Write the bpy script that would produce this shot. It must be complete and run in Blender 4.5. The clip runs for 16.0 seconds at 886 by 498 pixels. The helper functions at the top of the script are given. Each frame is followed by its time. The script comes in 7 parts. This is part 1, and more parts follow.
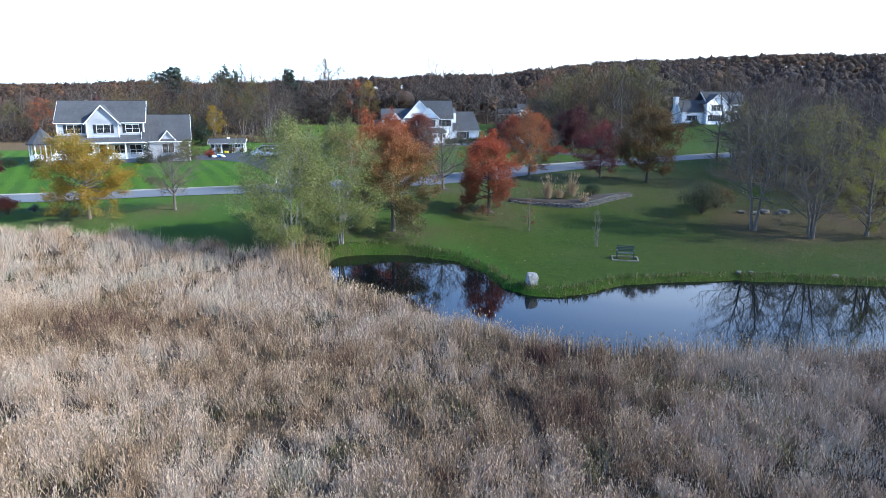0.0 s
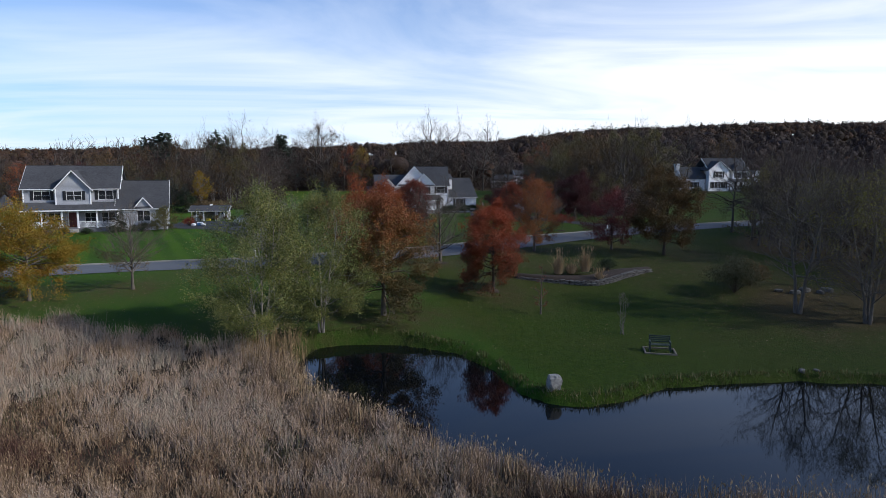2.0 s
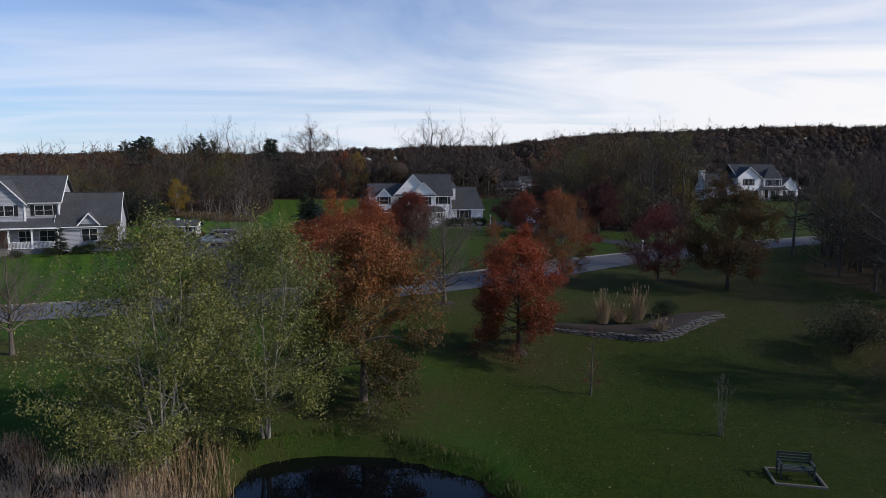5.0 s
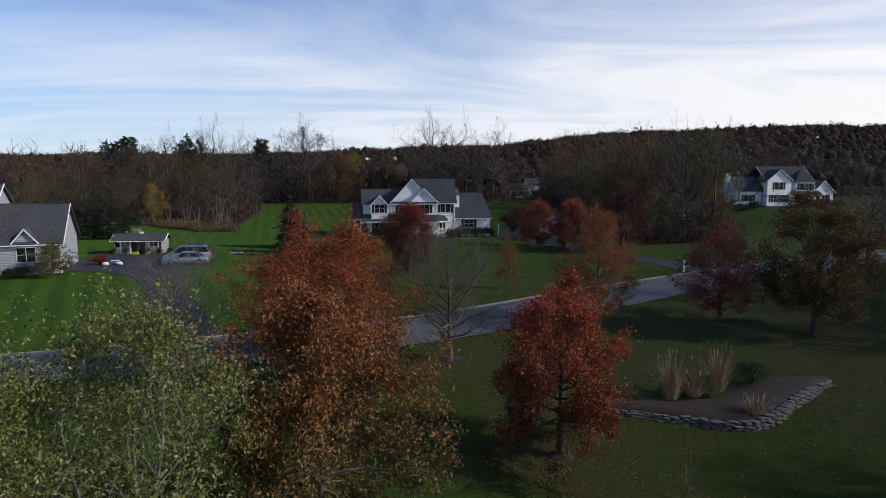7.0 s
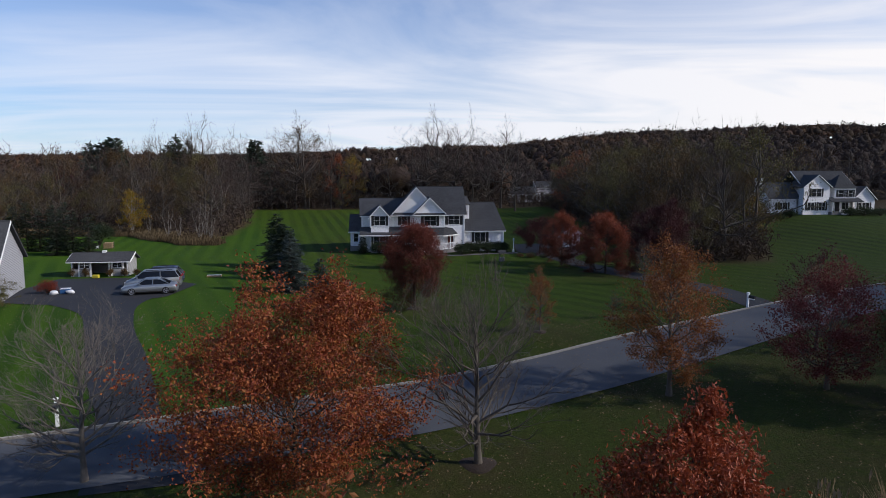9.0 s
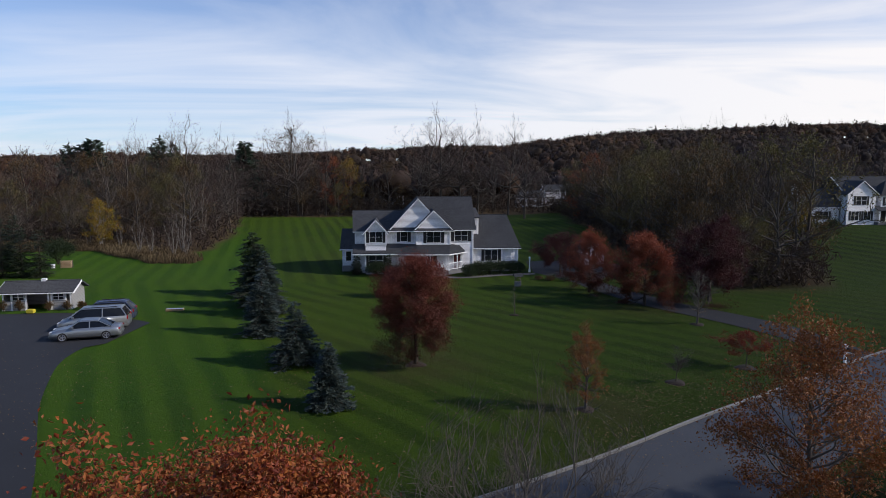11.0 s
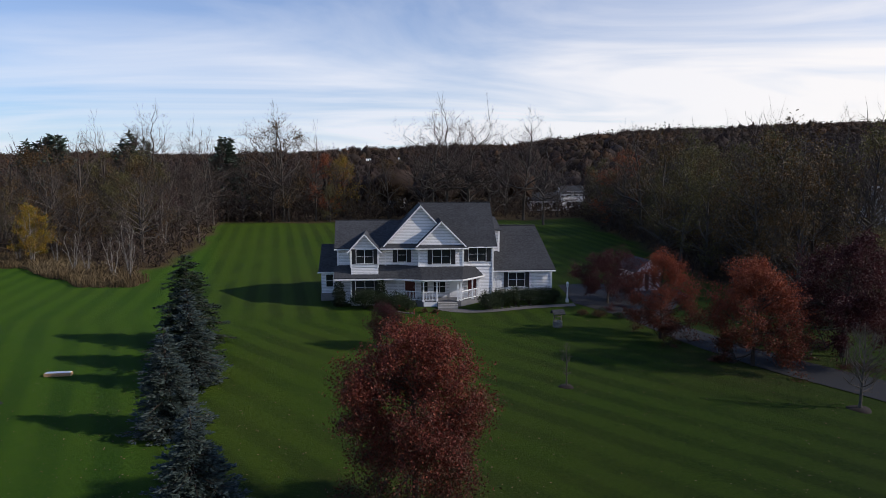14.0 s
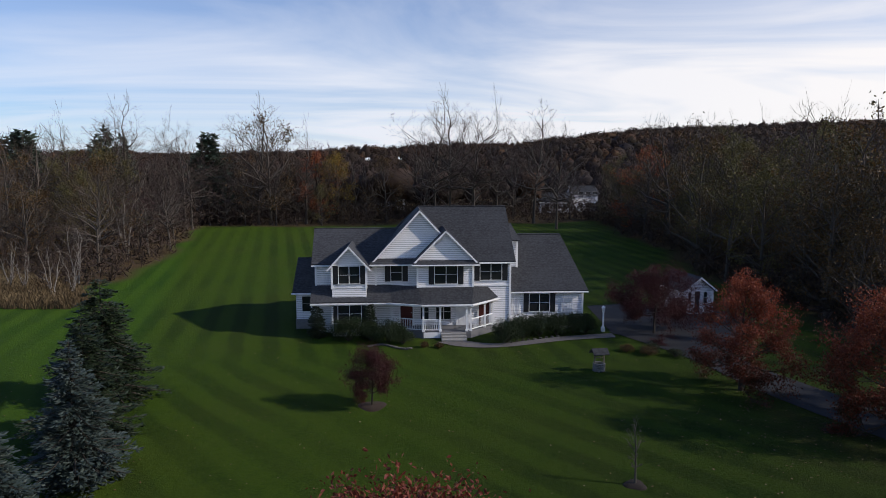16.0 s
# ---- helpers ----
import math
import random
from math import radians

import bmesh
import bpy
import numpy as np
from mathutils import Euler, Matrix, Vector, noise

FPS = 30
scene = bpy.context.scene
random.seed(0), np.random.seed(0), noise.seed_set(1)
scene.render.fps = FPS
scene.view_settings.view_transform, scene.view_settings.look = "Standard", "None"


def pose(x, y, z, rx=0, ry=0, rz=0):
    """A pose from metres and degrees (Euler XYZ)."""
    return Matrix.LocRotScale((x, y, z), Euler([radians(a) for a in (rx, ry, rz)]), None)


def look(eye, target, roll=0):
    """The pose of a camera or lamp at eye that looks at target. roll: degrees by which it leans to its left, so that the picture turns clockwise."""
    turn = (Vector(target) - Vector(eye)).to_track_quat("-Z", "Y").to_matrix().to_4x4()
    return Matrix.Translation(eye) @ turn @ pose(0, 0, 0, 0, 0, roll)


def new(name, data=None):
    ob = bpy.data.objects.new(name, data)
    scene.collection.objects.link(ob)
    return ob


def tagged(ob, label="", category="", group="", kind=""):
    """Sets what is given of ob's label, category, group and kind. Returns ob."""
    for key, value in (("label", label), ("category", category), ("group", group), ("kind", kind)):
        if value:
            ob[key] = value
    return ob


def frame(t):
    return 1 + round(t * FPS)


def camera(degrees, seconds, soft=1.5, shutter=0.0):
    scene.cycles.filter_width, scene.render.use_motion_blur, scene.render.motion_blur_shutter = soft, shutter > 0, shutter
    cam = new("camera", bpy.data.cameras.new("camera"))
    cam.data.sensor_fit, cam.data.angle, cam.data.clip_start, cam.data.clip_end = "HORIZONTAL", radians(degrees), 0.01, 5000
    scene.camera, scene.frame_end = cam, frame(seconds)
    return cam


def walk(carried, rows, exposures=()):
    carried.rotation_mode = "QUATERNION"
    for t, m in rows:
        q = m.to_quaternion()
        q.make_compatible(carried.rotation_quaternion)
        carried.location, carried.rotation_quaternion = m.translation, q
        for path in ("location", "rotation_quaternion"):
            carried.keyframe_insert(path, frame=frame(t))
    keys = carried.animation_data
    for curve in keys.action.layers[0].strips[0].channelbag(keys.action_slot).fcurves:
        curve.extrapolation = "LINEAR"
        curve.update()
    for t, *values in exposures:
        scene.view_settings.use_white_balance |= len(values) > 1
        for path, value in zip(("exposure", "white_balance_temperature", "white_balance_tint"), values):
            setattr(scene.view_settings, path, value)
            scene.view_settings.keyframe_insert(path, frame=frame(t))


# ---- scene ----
# the camera and its walk: a small aircraft flies over a meadow and a pond towards a house
cam = camera(69.0, 16.0, 0.7)
METRES, EYE, TILT, LEAN, TURN = 90.0, 11.7, -12.8, 0.0, 0.0
ROWS = [
    (0.0, 0.0, 0.0, 0.0, 0.0, 0.0, 0.0),
    (0.5, -0.0009, 0.019, 0.0037, -0.26, 1.49, 0.02),
    (1.0, -0.0015, 0.0387, 0.0077, -0.4, 2.96, 0.05),
    (1.5, -0.003, 0.0601, 0.0126, -0.51, 4.39, 0.05),
    (2.0, -0.0044, 0.0824, 0.0179, -0.58, 5.72, 0.01),
    (2.5, -0.006, 0.1052, 0.0227, -0.6, 6.18, -0.03),
    (3.0, -0.0074, 0.1282, 0.0284, -0.6, 6.15, -0.01),
    (3.5, -0.0078, 0.1529, 0.0348, -0.6, 6.14, -0.03),
    (4.0, -0.0074, 0.1802, 0.0431, -0.57, 6.12, -0.02),
    (6.5, -0.0059, 0.3425, 0.0915, -0.46, 6.05, 0.06),
    (7.0, -0.0079, 0.3747, 0.1017, -0.42, 6.02, 0.06),
    (7.5, -0.0106, 0.4061, 0.1121, -0.39, 6.01, 0.07),
    (8.0, -0.0129, 0.4365, 0.1221, -0.38, 5.99, 0.04),
    (8.5, -0.0156, 0.4661, 0.1318, -0.34, 5.97, 0.05),
    (9.0, -0.0179, 0.4957, 0.142, -0.32, 5.96, 0.01),
    (11.5, -0.0244, 0.6579, 0.1929, -0.17, 5.88, 0.04),
    (12.0, -0.0257, 0.6929, 0.2, -0.12, 5.91, 0.03),
    (12.5, -0.0274, 0.7282, 0.2075, -0.1, 5.9, 0.02),
    (13.0, -0.0288, 0.7638, 0.2148, -0.05, 5.91, -0.01),
    (13.5, -0.0297, 0.7982, 0.222, -0.0, 5.93, -0.01),
    (14.0, -0.0302, 0.8321, 0.2291, 0.05, 5.92, -0.04),
    (14.5, -0.0309, 0.8667, 0.2362, 0.09, 5.91, -0.06),
    (15.0, -0.0313, 0.8996, 0.2428, 0.12, 5.91, -0.1),
    (15.5, -0.0322, 0.9323, 0.2494, 0.14, 5.91, -0.11),
    (16.0, -0.0333, 0.9644, 0.256, 0.16, 5.92, -0.08),
]
EXPOSURES = [(0.0, 1.5, 5550, 4), (0.5, 1.3, 5480, 3), (1.0, 0.88, 5450, 3), (1.5, 0.40, 5650, 5), (2.0, -0.04, 6100, 10), (2.5, -0.25, 6300, 11), (3.0, -0.3, 6350, 12), (4.0, -0.3, 6350, 12), (9.0, -0.28, 6400, 13), (16.0, -0.28, 6500, 13)]
walk(cam, [(t, pose(0, 0, EYE, TILT, LEAN, TURN) @ pose(METRES * x, METRES * y, METRES * z, 90 + pitch, roll, yaw)) for t, x, y, z, yaw, pitch, roll in ROWS], EXPOSURES)

# ---- world, sun ----
SUN_DIR = Vector((math.cos(radians(-11)) * math.cos(radians(30)), math.sin(radians(-11)) * math.cos(radians(30)), math.sin(radians(30))))
SKY_STRENGTH, CLOUD_LIGHT = 0.10, 10.6


def link(nt, a, b):
    nt.links.new(a, b)


def make_world():
    w = bpy.data.worlds.new("sky")
    scene.world = w
    w.use_nodes = True
    nt = w.node_tree
    nt.nodes.clear()
    out, bg = nt.nodes.new("ShaderNodeOutputWorld"), nt.nodes.new("ShaderNodeBackground")
    sky = nt.nodes.new("ShaderNodeTexSky")
    sky.sky_type, sky.sun_disc = "NISHITA", False
    sky.sun_elevation, sky.sun_rotation = radians(30), math.atan2(SUN_DIR.x, SUN_DIR.y)
    sky.air_density, sky.dust_density, sky.ozone_density = 1.0, 0.4, 1.5
    co, sep = nt.nodes.new("ShaderNodeTexCoord"), nt.nodes.new("ShaderNodeSeparateXYZ")
    link(nt, co.outputs["Generated"], sep.inputs[0])
    up = nt.nodes.new("ShaderNodeMath")
    up.operation, up.inputs[1].default_value = "ADD", 0.13
    link(nt, sep.outputs["Z"], up.inputs[0])
    flat = nt.nodes.new("ShaderNodeCombineXYZ")
    for axis in ("X", "Y"):
        d = nt.nodes.new("ShaderNodeMath")
        d.operation = "DIVIDE"
        link(nt, sep.outputs[axis], d.inputs[0])
        link(nt, up.outputs[0], d.inputs[1])
        link(nt, d.outputs[0], flat.inputs[axis])
    # streaky high cloud, drawn out along one direction
    turn = nt.nodes.new("ShaderNodeMapping")
    turn.inputs["Rotation"].default_value = (0, 0, radians(-20))
    turn.inputs["Scale"].default_value = (0.52, 0.90, 1)
    link(nt, flat.outputs[0], turn.inputs["Vector"])
    n1 = nt.nodes.new("ShaderNodeTexNoise")
    n1.inputs["Scale"].default_value, n1.inputs["Detail"].default_value, n1.inputs["Roughness"].default_value = 0.72, 7, 0.52
    n1.inputs["Distortion"].default_value = 1.7
    link(nt, turn.outputs[0], n1.inputs["Vector"])
    def calc(op, a, b):
        m = nt.nodes.new("ShaderNodeMath")
        m.operation = op
        for k, v in enumerate((a, b)):
            if isinstance(v, (int, float)):
                m.inputs[k].default_value = v
            else:
                link(nt, v, m.inputs[k])
        return m.outputs[0]

    def spread(v, a, b, c, d):
        m = nt.nodes.new("ShaderNodeMapRange")
        for k, x in zip(("From Min", "From Max", "To Min", "To Max"), (a, b, c, d)):
            m.inputs[k].default_value = x
        link(nt, v, m.inputs["Value"])
        return m.outputs[0]

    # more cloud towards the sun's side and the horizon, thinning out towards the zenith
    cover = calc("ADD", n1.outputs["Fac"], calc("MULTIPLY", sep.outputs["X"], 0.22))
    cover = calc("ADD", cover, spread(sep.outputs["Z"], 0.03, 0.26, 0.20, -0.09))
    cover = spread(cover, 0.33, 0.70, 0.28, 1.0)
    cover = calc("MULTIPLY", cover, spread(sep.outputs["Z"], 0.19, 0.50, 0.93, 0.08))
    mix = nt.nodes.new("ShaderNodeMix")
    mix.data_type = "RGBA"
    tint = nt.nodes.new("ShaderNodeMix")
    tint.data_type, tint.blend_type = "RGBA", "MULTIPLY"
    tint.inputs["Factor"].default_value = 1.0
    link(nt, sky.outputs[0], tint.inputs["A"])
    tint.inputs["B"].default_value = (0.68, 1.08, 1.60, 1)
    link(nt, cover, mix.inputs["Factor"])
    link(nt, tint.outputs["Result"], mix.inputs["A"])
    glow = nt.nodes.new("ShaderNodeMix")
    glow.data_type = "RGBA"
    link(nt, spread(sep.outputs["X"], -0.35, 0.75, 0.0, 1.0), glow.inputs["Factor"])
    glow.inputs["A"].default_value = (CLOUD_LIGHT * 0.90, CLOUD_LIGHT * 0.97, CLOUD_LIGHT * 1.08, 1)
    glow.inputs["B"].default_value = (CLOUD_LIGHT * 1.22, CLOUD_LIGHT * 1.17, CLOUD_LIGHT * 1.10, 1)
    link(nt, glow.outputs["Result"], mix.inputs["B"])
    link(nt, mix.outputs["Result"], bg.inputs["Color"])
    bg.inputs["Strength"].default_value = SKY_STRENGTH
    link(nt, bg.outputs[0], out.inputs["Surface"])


make_world()
sun = new("sun", bpy.data.lights.new("sun", "SUN"))
sun.data.energy, sun.data.angle, sun.data.color = 4.3, radians(1.2), (1.0, 0.93, 0.83)
sun.matrix_world = look(SUN_DIR * 300, (0, 0, 0))

# ---- materials ----


class Nodes:
    """A node material under construction."""

    def __init__(self, name, rough=0.8, metal=0.0, spec=0.3):
        self.mat = bpy.data.materials.new(name)
        self.mat.use_nodes = True
        self.nt = self.mat.node_tree
        self.bsdf = self.nt.nodes["Principled BSDF"]
        self.bsdf.inputs["Roughness"].default_value = rough
        self.bsdf.inputs["Metallic"].default_value = metal
        self.bsdf.inputs["Specular IOR Level"].default_value = spec
        self.bsdf.inputs["Diffuse Roughness"].default_value = 1.0 if rough > 0.8 else 0.0
        self.co = self.nt.nodes.new("ShaderNodeTexCoord").outputs["Object"]

    def add(self, kind, **values):
        n = self.nt.nodes.new(kind)
        for k, v in values.items():
            n.inputs[k.replace("_", " ")].default_value = v
        return n

    def join(self, a, b):
        self.nt.links.new(a, b)

    def noise(self, scale, detail=4.0, rough=0.55, stretch=None, world=False):
        n = self.add("ShaderNodeTexNoise", Scale=scale, Detail=detail, Roughness=rough)
        src = self.co
        if world:
            src = self.nt.nodes.new("ShaderNodeNewGeometry").outputs["Position"]
        if stretch:
            m = self.add("ShaderNodeMapping", Scale=stretch)
            self.join(src, m.inputs["Vector"])
            src = m.outputs[0]
        self.join(src, n.inputs["Vector"])
        return n.outputs["Fac"]

    def ramp(self, fac, *stops):
        r = self.nt.nodes.new("ShaderNodeValToRGB")
        el = r.color_ramp.elements
        while len(el) < len(stops):
            el.new(0.5)
        for e, (p, c) in zip(el, stops):
            e.position, e.color = p, (*c, 1) if len(c) == 3 else c
        self.join(fac, r.inputs[0])
        return r.outputs[0]

    def mix(self, fac, a, b, blend="MIX"):
        m = self.nt.nodes.new("ShaderNodeMix")
        m.data_type, m.blend_type = "RGBA", blend
        for v, s in ((fac, "Factor"), (a, "A"), (b, "B")):
            if isinstance(v, (int, float)):
                m.inputs[s].default_value = v
            elif isinstance(v, tuple):
                m.inputs[s].default_value = (*v, 1)
            else:
                self.join(v, m.inputs[s])
        return m.outputs["Result"]

    def math(self, op, a, b=0.0):
        m = self.nt.nodes.new("ShaderNodeMath")
        m.operation = op
        for i, v in enumerate((a, b)):
            if isinstance(v, (int, float)):
                m.inputs[i].default_value = v
            else:
                self.join(v, m.inputs[i])
        return m.outputs[0]

    def attr(self, name):
        a = self.nt.nodes.new("ShaderNodeAttribute")
        a.attribute_name = name
        return a.outputs["Fac"]

    def island(self):
        return self.nt.nodes.new("ShaderNodeNewGeometry").outputs["Random Per Island"]

    def each(self):
        return self.nt.nodes.new("ShaderNodeObjectInfo").outputs["Random"]

    def color(self, c):
        if isinstance(c, tuple):
            self.bsdf.inputs["Base Color"].default_value = (*c, 1)
        else:
            self.join(c, self.bsdf.inputs["Base Color"])
        return self

    def bump(self, height, strength=0.4, distance=0.02):
        b = self.add("ShaderNodeBump", Strength=strength, Distance=distance)
        self.join(height, b.inputs["Height"])
        self.join(b.outputs[0], self.bsdf.inputs["Normal"])
        return self


def plain(name, c, rough=0.7, metal=0.0, vary=0.12, scale=3.0, spec=0.3):
    """Paint, metal or plastic with slight soiling at two scales."""
    n = Nodes(name, rough, metal, spec)
    d = tuple(v * (1 - vary) for v in c)
    a = n.mix(n.noise(scale, 5), d, c)
    n.color(n.mix(n.math("MULTIPLY", n.noise(scale * 9, 3), 0.35), a, tuple(v * (1 - 2 * vary) for v in c)))
    n.bump(n.noise(scale * 14, 3), 0.08, 0.01)
    return n.mat


def leaf(name, *colours, gloss=0.55, through_light=0.26, patch=0.55, rise=0.0, level=4.0, tone=None):
    """Leaves: each takes its own shade of the colours given, and lets some light through."""
    n = Nodes(name, gloss)
    stops = [(i / max(1, len(colours) - 1), tuple(0.68 * v for v in c)) for i, c in enumerate(colours)]
    fac = n.math("ADD", n.math("MULTIPLY", n.island(), 0.6), n.math("MULTIPLY", n.noise(patch, 3), 0.5))
    if tone:
        fac = n.math("ADD", n.math("MULTIPLY", n.attr(tone), 0.85), n.math("MULTIPLY", n.island(), 0.16))
    if rise:
        sep = n.nt.nodes.new("ShaderNodeSeparateXYZ")
        n.join(n.co, sep.inputs[0])
        fac = n.math("ADD", fac, n.math("MULTIPLY", n.math("SUBTRACT", sep.outputs["Z"], level), rise))
    col = n.ramp(fac, *stops)
    n.color(col)
    tr = n.nt.nodes.new("ShaderNodeBsdfTranslucent")
    n.join(col, tr.inputs["Color"])
    ms = n.nt.nodes.new("ShaderNodeMixShader")
    ms.inputs[0].default_value = through_light
    n.join(n.bsdf.outputs[0], ms.inputs[1])
    n.join(tr.outputs[0], ms.inputs[2])
    n.join(ms.outputs[0], n.nt.nodes["Material Output"].inputs["Surface"])
    return n.mat


def bark(name, a, b, scale=6.0):
    n = Nodes(name, 0.9)
    f = n.noise(scale, 5, 0.65, stretch=(1, 1, 0.25))
    n.color(n.mix(n.noise(1.2, 3), n.ramp(f, (0.3, a), (0.7, b)), tuple(v * 0.75 for v in b)))
    n.bump(f, 0.6, 0.03)
    return n.mat


def ground_material():
    """Lawn, rough meadow soil and woodland litter, by how much of each covers the ground."""
    n = Nodes("ground_cover", 0.95, spec=0.1)
    fine, mid, wide, tuft = n.noise(9, 8, 0.8), n.noise(1.3, 5, 0.6), n.noise(0.09, 4, 0.55), n.noise(3.2, 6, 0.7)
    lawn = n.ramp(fine, (0.3, (0.00647, 0.0164, 0.00117)), (0.52, (0.0266, 0.0547, 0.00312)), (0.72, (0.0754, 0.101, 0.011)))
    lawn = n.mix(n.ramp(tuft, (0.42, (0, 0, 0)), (0.66, (0.75, 0.75, 0.75))), lawn, n.mix(0.55, lawn, (0.00719, 0.0172, 0.00312)))
    lawn = n.mix(n.ramp(mid, (0.35, (0, 0, 0)), (0.75, (0.5, 0.5, 0.5))), lawn, (0.046, 0.0648, 0.00625))
    lawn = n.mix(n.ramp(wide, (0.45, (0, 0, 0)), (0.7, (0.5, 0.5, 0.5))), lawn, (0.0474, 0.0547, 0.00859))
    # mower stripes: slantwise before the house, straight behind it, and across the lawn beside the drive
    sep = n.nt.nodes.new("ShaderNodeSeparateXYZ")
    n.join(n.co, sep.inputs[0])
    sx, sy, wob = sep.outputs["X"], sep.outputs["Y"], n.math("ADD", n.math("MULTIPLY", n.noise(0.22, 3), 0.9), n.math("MULTIPLY", n.noise(1.6, 3), 0.22))

    def along(a, b):
        u = n.math("ADD", n.math("ADD", n.math("MULTIPLY", sx, a), n.math("MULTIPLY", sy, b)), wob)
        return n.ramp(n.math("ADD", n.math("MULTIPLY", n.math("SINE", n.math("MULTIPLY", u, 2.7)), 0.5), 0.5), (0.25, (0, 0, 0)), (0.75, (1, 1, 1)))

    both = n.mix(n.attr("beside"), n.mix(n.attr("drive_side"), along(0.72, 0.69), along(0.887, 0.46)), along(0.97, 0.25))
    stripe = n.math("MULTIPLY", n.math("MULTIPLY", both, n.attr("mown")), n.ramp(n.noise(0.07, 3), (0.35, (0.35, 0.35, 0.35)), (0.6, (1, 1, 1))))
    lawn = n.mix(n.math("MULTIPLY", n.attr("drive_side"), 0.32), lawn, (0.026, 0.105, 0.008))
    lawn = n.mix(n.math("MULTIPLY", stripe, 0.40), lawn, n.mix(0.5, lawn, (0.008, 0.028, 0.003)))
    lawn = n.mix(n.math("MULTIPLY", stripe, 0.08), lawn, (0.012, 0.038, 0.006))
    lawn = n.mix(n.math("MULTIPLY", n.math("SUBTRACT", n.attr("mown"), stripe), 0.24), lawn, (0.070, 0.13, 0.008))
    worn = n.ramp(fine, (0.3, (0.022, 0.022, 0.008)), (0.55, (0.060, 0.050, 0.020)), (0.75, (0.13, 0.085, 0.04)))
    lawn = n.mix(n.math("MULTIPLY", n.attr("strewn"), n.ramp(mid, (0.3, (0.35, 0.35, 0.35)), (0.6, (1, 1, 1)))), lawn, worn)
    soil = n.ramp(fine, (0.3, (0.018, 0.013, 0.009)), (0.7, (0.07, 0.052, 0.034)))
    soil = n.mix(n.ramp(mid, (0.4, (0, 0, 0)), (0.7, (0.6, 0.6, 0.6))), soil, (0.09, 0.07, 0.045))
    litter = n.ramp(fine, (0.3, (0.035, 0.024, 0.014)), (0.55, (0.085, 0.055, 0.03)), (0.8, (0.17, 0.11, 0.055)))
    litter = n.mix(n.ramp(mid, (0.45, (0, 0, 0)), (0.75, (0.6, 0.6, 0.6))), litter, (0.05, 0.055, 0.02))
    c = n.mix(n.attr("meadow"), lawn, soil)
    c = n.mix(n.attr("woods"), c, litter)
    n.color(c).bump(fine, 1.0, 0.12)
    return n.mat


def water_material():
    n = Nodes("pond_water", 0.03, spec=0.5)
    n.color(n.mix(n.noise(0.2, 2), (0.0015, 0.0025, 0.004), (0.003, 0.004, 0.005)))
    n.bsdf.inputs["Specular Tint"].default_value = (0.78, 0.90, 1.0, 1.0)
    n.bsdf.inputs["IOR"].default_value = 1.33
    n.bump(n.noise(1.6, 3, 0.5), 0.035, 0.02)
    return n.mat


def asphalt(name, a, b):
    n = Nodes(name, 0.85, spec=0.4)
    f = n.noise(45, 4, 0.7)
    c = n.mix(n.noise(0.35, 5, 0.6), n.ramp(f, (0.3, a), (0.75, b)), tuple(v * 0.7 for v in a))
    n.color(c).bump(f, 0.3, 0.01)
    return n.mat


def siding(name, c, course=0.15):
    """Painted horizontal clapboards: a saw-tooth relief in height, shade under the laps put into the colour, faint
    soiling.
    """
    n = Nodes(name, 0.55)
    sep = n.nt.nodes.new("ShaderNodeSeparateXYZ")
    n.join(n.co, sep.inputs[0])
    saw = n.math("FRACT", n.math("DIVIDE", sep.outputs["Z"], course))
    # the dark band at each course is lap shade, drawn in the colour
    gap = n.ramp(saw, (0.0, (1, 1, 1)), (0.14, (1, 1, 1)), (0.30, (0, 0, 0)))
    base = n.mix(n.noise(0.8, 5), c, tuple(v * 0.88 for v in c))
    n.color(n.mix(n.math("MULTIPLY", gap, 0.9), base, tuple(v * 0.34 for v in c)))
    n.bump(n.math("SUBTRACT", 1.0, saw), 0.9, 0.02)
    return n.mat


def shingle(name, a, b):
    n = Nodes(name, 0.9)
    sep = n.nt.nodes.new("ShaderNodeSeparateXYZ")
    n.join(n.co, sep.inputs[0])
    row = n.math("FRACT", n.math("DIVIDE", sep.outputs["Z"], 0.11))
    line = n.ramp(row, (0.0, (1, 1, 1)), (0.14, (0, 0, 0)), (1.0, (0, 0, 0)))
    tab = n.noise(5.5, 2, 0.5, stretch=(1.0, 1.0, 1.6))
    c = n.ramp(tab, (0.3, a), (0.7, b))
    c = n.mix(n.ramp(n.noise(0.35, 4), (0.4, (0, 0, 0)), (0.7, (0.4, 0.4, 0.4))), c, tuple(v * 1.3 for v in b))
    n.color(n.mix(n.math("MULTIPLY", line, 0.5), c, tuple(v * 0.5 for v in a)))
    n.bump(n.math("SUBTRACT", tab, n.math("MULTIPLY", line, 0.7)), 0.6, 0.02)
    return n.mat


def stone(name, a, b, scale=3.0):
    n = Nodes(name, 0.85)
    f = n.noise(scale, 6, 0.65)
    c = n.ramp(f, (0.3, a), (0.7, b))
    c = n.mix(n.math("MULTIPLY", n.each(), 0.5), c, tuple(v * 0.6 for v in a))
    n.color(c).bump(f, 0.7, 0.04)
    return n.mat


